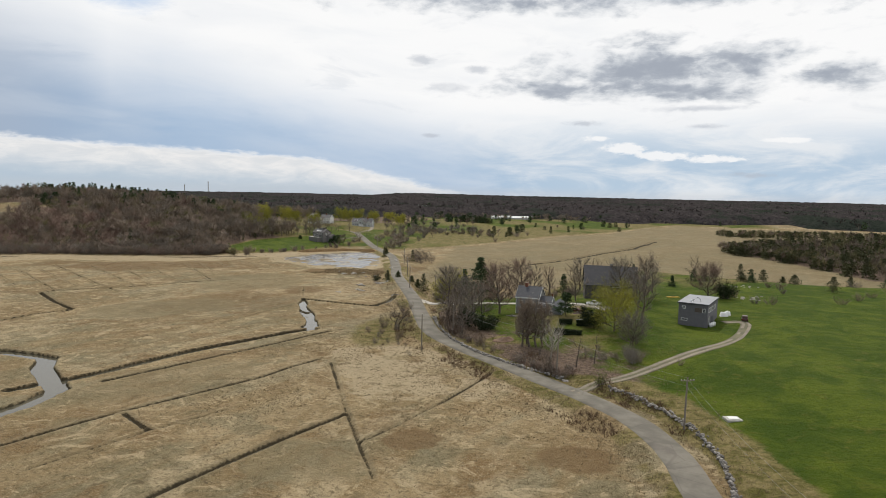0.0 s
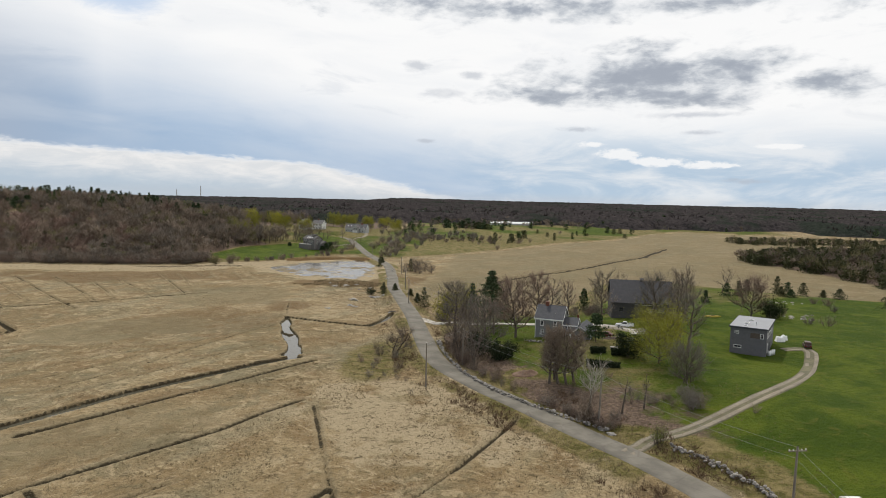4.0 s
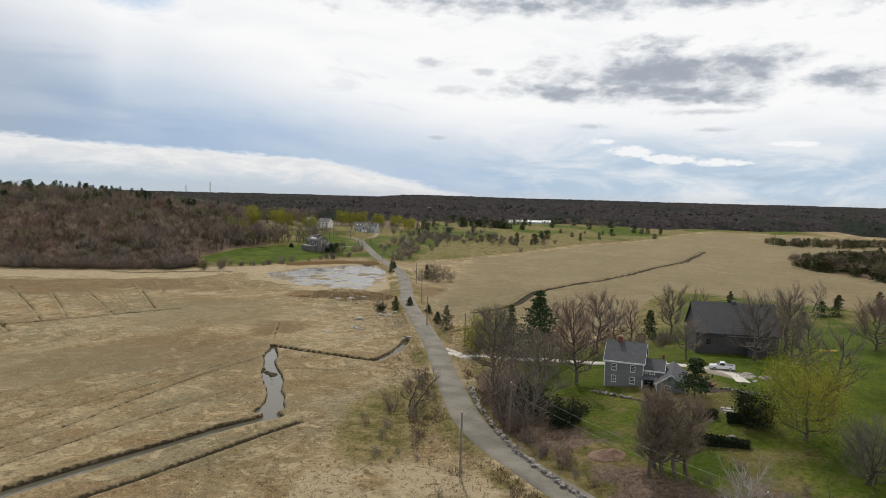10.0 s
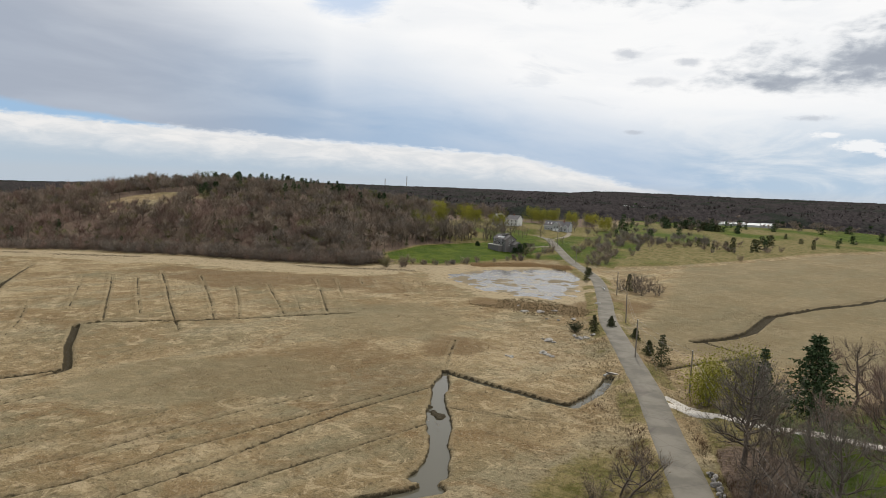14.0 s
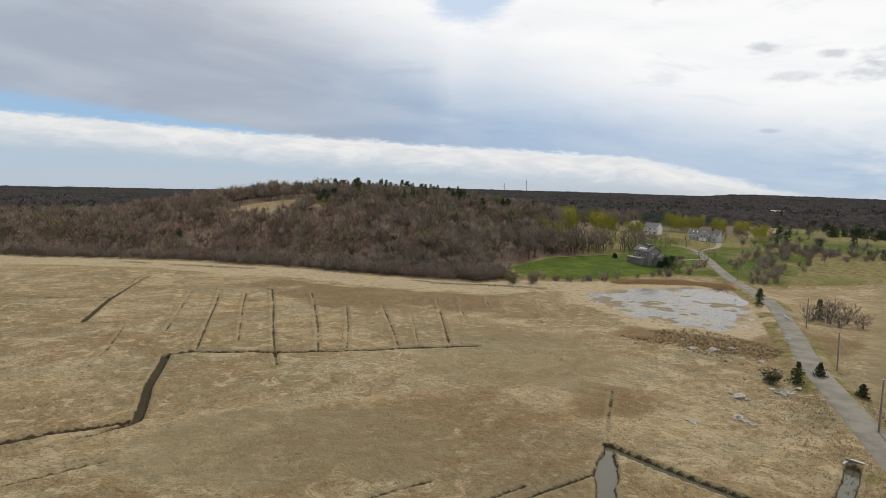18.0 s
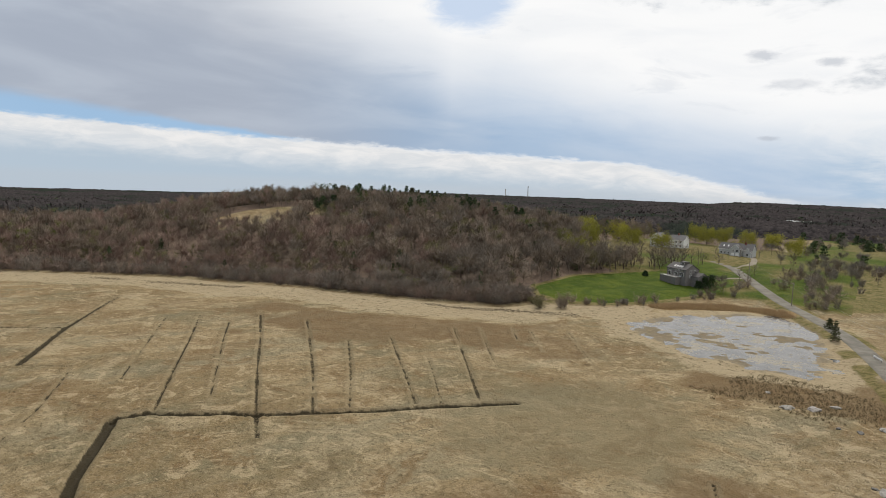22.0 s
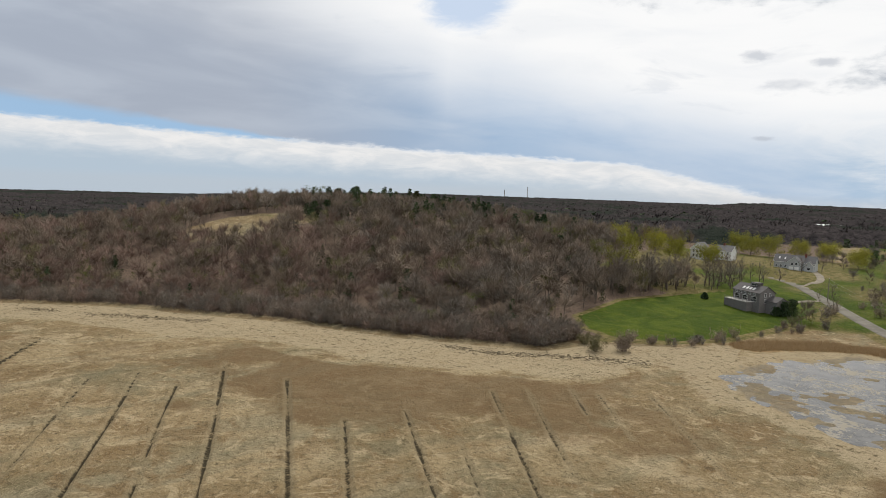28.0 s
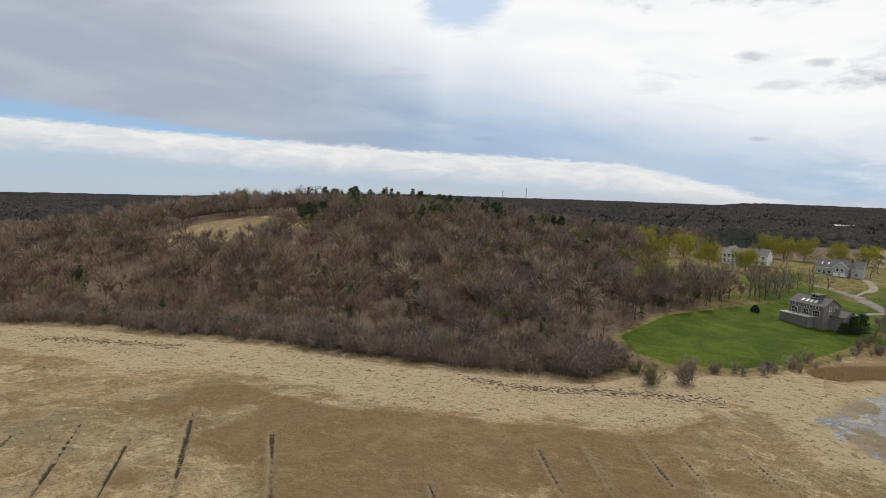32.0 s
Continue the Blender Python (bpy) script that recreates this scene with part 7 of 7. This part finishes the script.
stone_wall("stone_wall_1", [(32.6, 74), (33.8, 80), (34.4, 88), (33.6, 96), (31.2, 104), (27.6, 111.3), (23.6, 116)], 290, 0.55, 0.75, "low tumbled fieldstone wall along the field")
stone_wall("stone_wall_2", [(16.2, 122.2), (12.2, 125.8), (8.6, 129.2), (4.4, 133.6), (-0.4, 139), (-5.2, 146.4), (-9.6, 155.5), (-13.2, 166), (-16, 178)], 300, 0.5, 0.7, "low tumbled fieldstone wall along the wooded bank")
stone_wall("stone_wall_3", [(4.2, 173.0), (7.0, 170.6), (12, 166.4)], 40, 0.35, 0.5, "low terrace wall of pale stones before the farmhouse")
stone_wall("stone_wall_4", [(25.4, 172.6), (29.8, 170.8)], 26, 0.35, 0.7, "short dry-stone wall by the garden")


def boulder(x, y, size, mat, label, seed):
    rg = np.random.default_rng(seed)
    bm = bmesh.new()
    bmesh.ops.create_icosphere(bm, subdivisions=3, radius=0.5)
    for v in bm.verts:
        d = noise.noise(v.co * 2.2 + Vector((seed, 0, 0))) * 0.55 + noise.noise(v.co * 5 + Vector((0, seed, 0))) * 0.22
        v.co = Vector((v.co.x * 1.4, v.co.y, v.co.z * 0.62)) * (1 + d)
    bmesh.ops.scale(bm, vec=(size, size, size), verts=bm.verts)
    me = bpy.data.meshes.new("boulder")
    bm.to_mesh(me)
    bm.free()
    me.materials.append(mat)
    ob = new("boulder", me)
    ob.matrix_basis = pose(x, y, top(x, y) + size * 0.02, rg.random() * 16 - 8, rg.random() * 16 - 8, rg.random() * 360)
    return tagged(ob, label, "boulder", "marsh rocks")


for k, (x, y, s) in enumerate(((-46, 244.6, 2.4), (-44.6, 246, 1.8), (-43.6, 249.5, 1.6), (-47.5, 246.6, 1.2), (-51.6, 238.4, 2.2), (-50, 237.4, 1.5), (-53, 239.2, 1.0), (-48.6, 226, 1.5), (-49.8, 227, 1.8), (-47.4, 225, 1.0), (-54.6, 220.4, 1.6), (-55.6, 220.9, 1.0),
                               (-62, 270, 2.2), (-59, 274, 1.4), (-66, 268, 1.8), (-55, 262, 1.4), (-52, 266, 1.8), (-70, 276, 1.2), (-58, 262, 1.0), (-50, 290, 1.6))):
    boulder(x, y, s * (0.6 + 0.07 * (k % 5)), M_STONE_PALE if k % 3 else M_STONE, "grey-white lichened rock in the marsh grass", 400 + k)
boulder(16.4, 121.6, 1.0, M_STONE, "weathered block of stone at the wall's end", 430)
boulder(15.4, 123.2, 0.8, M_STONE, "large grey stone at the wall's end", 431)
for k in range(14):
    boulder(78 + rng.normal() * 2.6, 210 + rng.normal() * 4.5, 0.5 + 0.5 * rng.random(), M_STONE_PALE, "pale rubble stone in the rock pile on the field", 440 + k)
for k in range(10):
    boulder(87 + rng.normal() * 3.5, 237 + rng.normal() * 1.6, 0.45 + rng.random() * 0.4, M_STONE_PALE, "pale rubble stone lying on the field", 460 + k)

for k in range(18):
    boulder(33 + rng.normal() * 1.5, 182.2 + rng.normal() * 1.3, 0.5 + 0.45 * rng.random(), M_STONE_PALE, "pale fieldstone in a heap beside the parking place", 480 + k)
boulder(20.4, 152.8, 1.2, M_STONE, "upright grey stone on the terraced lawn", 500)
for k in range(3):
    st = base("garden_steps", 22.6 - 0.1 * k, 161.0 + 0.62 * k, -8, "short flight of pale stone steps between the hedges", "steps", "garden steps", z=top(22.6, 161.0) + 0.10 + 0.16 * k)
    part("tread", box(-0.75, 0.75, -0.34, 0.34, -0.5, 0.06, 0.03), M_STONE_PALE, st)


def mound(name, x, y, a, b, high, mat, label, category, seed):
    """A low heap with a lumpy top."""
    bm = bmesh.new()
    bmesh.ops.create_grid(bm, x_segments=22, y_segments=22, size=1.0)
    for v in bm.verts:
        r = v.co.xy.length
        lump = 0.7 + 0.5 * noise.noise(Vector((v.co.x * 2.6 + seed, v.co.y * 2.6, 0))) + 0.25 * noise.noise(Vector((v.co.x * 8, v.co.y * 8, seed)))
        v.co = Vector((v.co.x * a, v.co.y * b, high * float(smooth(1.05 - r)) * lump - 0.08 - 0.9 * float(smooth((r - 0.9) / 0.25))))
    e = base(name, x, y, 25, label, category)
    part("heap", bm, mat, e, shade=True)


M_SOIL = plain("red_brown_soil", (0.155, 0.095, 0.062), 0.95, 4, 0.45, relief=0.06, big=0.8)
M_MULCH = plain("dark_mulch", (0.060, 0.038, 0.030), 0.95, 5, 0.4, relief=0.06, big=0.8)
mound("soil_heap", 4.6, 149.2, 3.4, 2.2, 0.9, M_SOIL, "low heap of bare red-brown soil on the lawn", "soil heap", 3)
mound("mulch_bed", 23.6, 172.0, 3.0, 1.3, 0.6, M_MULCH, "rounded dark mulch bed beside the farmhouse wing", "garden bed", 7)
lean = base("lean_to", 36.6, 199.4, -3, "small board lean-to against the dark barn", "shed", z=4.5)
part("wall", prism([(-2.2, -0.6), (0.2, -0.6), (0.2, 2.9), (-2.2, 2.2)], 0, 3.4, "x"), M_BARNWOOD, lean)
part("roof", prism([(-2.5, 2.16), (0.2, 2.94), (0.2, 3.08), (-2.5, 2.3)], -0.25, 3.65, "x"), M_ROOF_BARN, lean)
part("door", box(1.1, 2.1, -2.26, -2.2, -0.3, 1.7), M_BARNWOOD, lean, "plain board door")

# culvert head under the road
cul = base("culvert", -33.4, 217.4, -20, "concrete culvert headwall where the creek meets the road", "culvert", z=-0.2)
part("headwall", box(-1.3, 1.3, -0.25, 0.25, -0.9, 0.75, 0.04), M_CONCRETE, cul)
part("wingwall", box(-1.6, -1.3, -1.8, 0.25, -0.9, 0.55, 0.04), M_CONCRETE, cul)
part("wingwall", box(1.3, 1.6, -1.8, 0.25, -0.9, 0.55, 0.04), M_CONCRETE, cul)
part("beam", box(-1.7, 1.7, -0.5, -0.2, 0.55, 0.8, 0.03), M_POLE, cul)
# guard board on the causeway, well cover, tarpaulins, yellow kayak
gb = base("guard_rail", -53.0, 318, -70, "short white guard board beside the causeway", "guard rail")
for k in range(3):
    part("post", box(k * 1.8 - 1.9, k * 1.8 - 1.7, -0.1, 0.1, -0.4, 0.7), M_POLE, gb)
part("rail", box(-2.4, 2.4, -0.16, -0.08, 0.35, 0.7), M_TRIM, gb)
well = base("well_cover", 40.2, 100.6, 8, "white board cover on a low concrete well", "well cover")
part("kerb", box(-1.2, 1.2, -1.0, 1.0, -0.3, 0.22, 0.04), M_CONCRETE, well)
part("lid", box(-0.8, 0.8, -0.6, 0.6, 0.22, 0.34, 0.03), M_TRIM, well)
for k, (x, y, w) in enumerate(((61.6, 178.8, 2.0), (63.0, 180.2, 1.5))):
    e = base("covered_pile", x, y, 20 * k, "stack of goods under a white tarpaulin", "tarpaulin", "tarpaulin stacks")
    bm = bmesh.new()
    bmesh.ops.create_grid(bm, x_segments=14, y_segments=12, size=0.5)
    for v in bm.verts:
        e2 = max(abs(v.co.x), abs(v.co.y)) * 2
        v.co.z = 1.3 * (1 - smooth((e2 - 0.62) / 0.34)) * (0.8 + 0.35 * noise.noise(Vector((v.co.x * 4 + k, v.co.y * 4, 1)))) - 0.05
        v.co.x, v.co.y = v.co.x * w, v.co.y * w * 0.8
    part("cover", bm, M_CLOTH, e, shade=True)
    part("goods", box(-w * 0.25, w * 0.25, -w * 0.2, w * 0.2, 0, 0.8), M_DECK, e)
kay = base("kayak", 54.5, 205.5, 8, "long yellow kayak lying on the grass", "kayak")
v, f = tube([(-2.2, 0, 0.28), (-1.5, 0, 0.2), (0, 0, 0.18), (1.5, 0, 0.2), (2.2, 0, 0.28)], [0.03, 0.24, 0.34, 0.24, 0.03], 10)
link_mesh("hull", v, f, plain("yellow_plastic", (0.55, 0.38, 0.05), 0.4, 3, 0.1, relief=0), kay, shade=True)
part("cockpit", box(-0.5, 0.5, -0.2, 0.2, 0.44, 0.54, 0.03), M_TYRE, kay)

# ---------------------------------------------------------------- grass, weeds and reeds
def tufts(name, xs, ys, size, mat, label, category, seed, blades=5, lean=0.45):
    rg = np.random.default_rng(seed)
    z = ground_height(xs, ys)
    n = len(xs)
    b = np.repeat(np.column_stack([xs, ys, z - 0.03]), blades, 0) + rg.normal(size=(n * blades, 3)) * np.array([0.12, 0.12, 0.0])
    w = unit(rg.normal(size=(n * blades, 3)) * lean + np.array([0, 0, 1.0]))
    v, f = slivers(b, w, size * (0.5 + rg.random(n * blades)), 0.018 + 0.035 * size * rg.random(n * blades), rg)
    tone_ = np.repeat(np.clip(0.5 + 0.3 * rg.normal(size=n), 0, 1), blades * 3)
    return tagged(link_mesh(name, v, f, mat, tone=tone_), label, category, kind="stuff")


M_STRAW = leafy("dry_grass", (0.13, 0.095, 0.05), (0.32, 0.255, 0.16), 0.6)
M_WEED = leafy("dry_weed", (0.10, 0.062, 0.038), (0.20, 0.135, 0.085), 0.5)
M_REED = leafy("dry_reed", (0.30, 0.205, 0.105), (0.46, 0.34, 0.19), 0.5)
xs, ys = rng.uniform(-55, 40, 60000), rng.uniform(68, 250, 60000)
dr_ = far_off(xs, ys, ROAD)
ok = (dr_ > 2.9) & (rng.random(len(xs)) < np.exp(-((dr_ - 3) / 7) ** 2) * 0.6 + 0.05) & (depth_in(xs, ys, POOL) < -1)
tufts("verge_grass", xs[ok], ys[ok], 0.42, M_STRAW, "dry straw-coloured grass along the road verges", "grass", 1)
xs, ys = rng.uniform(-34, 32, 16000), rng.uniform(95, 200, 16000)
dr_ = far_off(xs, ys, ROAD)
ok = (dr_ > 3.2) & (dr_ < 9) & (rumple(xs, ys, 6, 7) > 0.15)
tufts("verge_weeds", xs[ok], ys[ok], 0.9, M_WEED, "brown dead weeds and brambles by the road", "weeds", 2, 6, 0.6)
xs, ys = rng.uniform(-120, -66, 26000), rng.uniform(348, 384, 26000)
ok = (far_off(xs, ys, REEDS) < 5.0 + 1.5 * rumple(xs, ys, 5, 96)) & (far_off(xs, ys, ROAD) > 4)
tufts("reed_bed", xs[ok], ys[ok], 1.0, M_REED, "tan reed bed behind the pond", "reeds", 3, 3, 0.5)
xs, ys = rng.uniform(-250, 0, 90000), rng.uniform(70, 310, 90000)
ok = (rumple(xs, ys, 9, 17) > 0.12) & (depth_in(xs, ys, UPLAND) < -1) & (depth_in(xs, ys, MOUND) < -2) & (far_off(xs, ys, ROAD) > 3) & (depth_in(xs, ys, POOL) < -1.5) & (depth_in(xs, ys, POND) < -3)
for line, width in WET + DRY:
    ok &= far_off(xs, ys, line) > width / 2 + 0.5
tufts("marsh_grass", xs[ok], ys[ok], 0.30, M_STRAW, "flattened dry salt-marsh grass tussocks", "grass", 4, 4, 0.9)

xs, ys = rng.uniform(-48, 14, 9000), rng.uniform(92, 168, 9000)
ok = (rumple(xs, ys, 7, 100) > 0.0) & (depth_in(xs, ys, MOUND) < -3) & (far_off(xs, ys, ROAD) > 4) & (depth_in(xs, ys, POOL) < -1.5) & (far_off(xs, ys, WET[0][0]) > 2)
tufts("marsh_tussocks", xs[ok], ys[ok], 0.34, leafy("tussock", (0.075, 0.055, 0.030), (0.20, 0.150, 0.085), 0.5), "small dark tussocks on the pale marsh flat", "grass", 8, 5, 0.9)
WRACK = [(-330, 243), (-256, 275), (-222.6, 291), (-191.6, 298), (-172.2, 302.6), (-158.7, 306.4), (-139.9, 317), (-126, 322)]
seg_ = [math.hypot(b[0] - a[0], b[1] - a[1]) for a, b in zip(WRACK, WRACK[1:])]
along = rng.random(5200) * sum(seg_)
along = along[(rumple(along, along * 0, 14, 99) > 0.1) & (rng.random(len(along)) < 0.7)]
count = len(along)
stops = np.concatenate([[0], np.cumsum(seg_)])
wx = np.interp(along, stops, [p[0] for p in WRACK]) + rng.normal(size=count) * 1.4
wy = np.interp(along, stops, [p[1] for p in WRACK]) + rng.normal(size=count) * 1.3 + 1.2 + 2.4 * rumple(along, along * 0, 24, 97)
wz = ground_height(wx, wy)
cubes = np.array([(a, b, c) for a in (-1, 1) for b in (-1, 1) for c in (-1, 1)], float)
wv = np.stack([wx, wy, wz + 0.06], 1)[:, None] + (cubes[None] + rng.normal(size=(count, 8, 3)) * 0.35) * (rng.random((count, 1, 3)) ** 2 * np.array([0.26, 0.16, 0.08]) + np.array([0.04, 0.03, 0.02]))
six = np.array([(0, 1, 3, 2), (4, 6, 7, 5), (0, 4, 5, 1), (2, 3, 7, 6), (0, 2, 6, 4), (1, 5, 7, 3)])
wf = (np.arange(count)[:, None, None] * 8 + six[None]).reshape(-1, 4)
tagged(link_mesh("wrack_line", wv.reshape(-1, 3), wf, leafy("wrack", (0.07, 0.055, 0.035), (0.40, 0.32, 0.21), 0.6), tone=np.repeat(rng.random(count), 8)), "line of pale drift wrack and clods at the marsh edge", "wrack", kind="stuff")
xs, ys = rng.uniform(-90, -46, 6000), rng.uniform(255, 296, 6000)
ok = (((xs + 66) / 17) ** 2 + ((ys - 276) / 11) ** 2 + 1.3 * rumple(xs, ys, 6, 98) < 0.75) & (far_off(xs, ys, ROAD) > 4)
tufts("rush_patch", xs[ok], ys[ok], 0.55, leafy("rush", (0.085, 0.066, 0.034), (0.22, 0.17, 0.095), 0.5), "brown rushes and low brush beside the pond", "rushes", 6, 5, 0.7)

xs, ys = [], []
for line, width in DRY:
    for (ax, ay), (bx, by) in zip(line, line[1:]):
        m = int(math.hypot(bx - ax, by - ay) * 3)
        f = rng.random(m)
        side = np.where(rng.random(m) < 0.8, 1, -1) * (width / 2 + 0.4 + abs(rng.normal(size=m)) * 0.5)
        ln = math.hypot(bx - ax, by - ay)
        xs.append(ax + (bx - ax) * f - (by - ay) / ln * side)
        ys.append(ay + (by - ay) * f + (bx - ax) / ln * side)
xs, ys = np.concatenate(xs), np.concatenate(ys)
tufts("ditch_grass", xs, ys, 0.38, M_STRAW, "rank straw grass overhanging the ditch rims", "grass", 5, 5, 0.7)

# ---------------------------------------------------------------- from plan units to metres
for ob in scene.objects:
    if ob.parent is None and ob.type in ("MESH", "EMPTY"):
        ob.matrix_basis = Matrix.Scale(SITE, 4) @ ob.matrix_basis
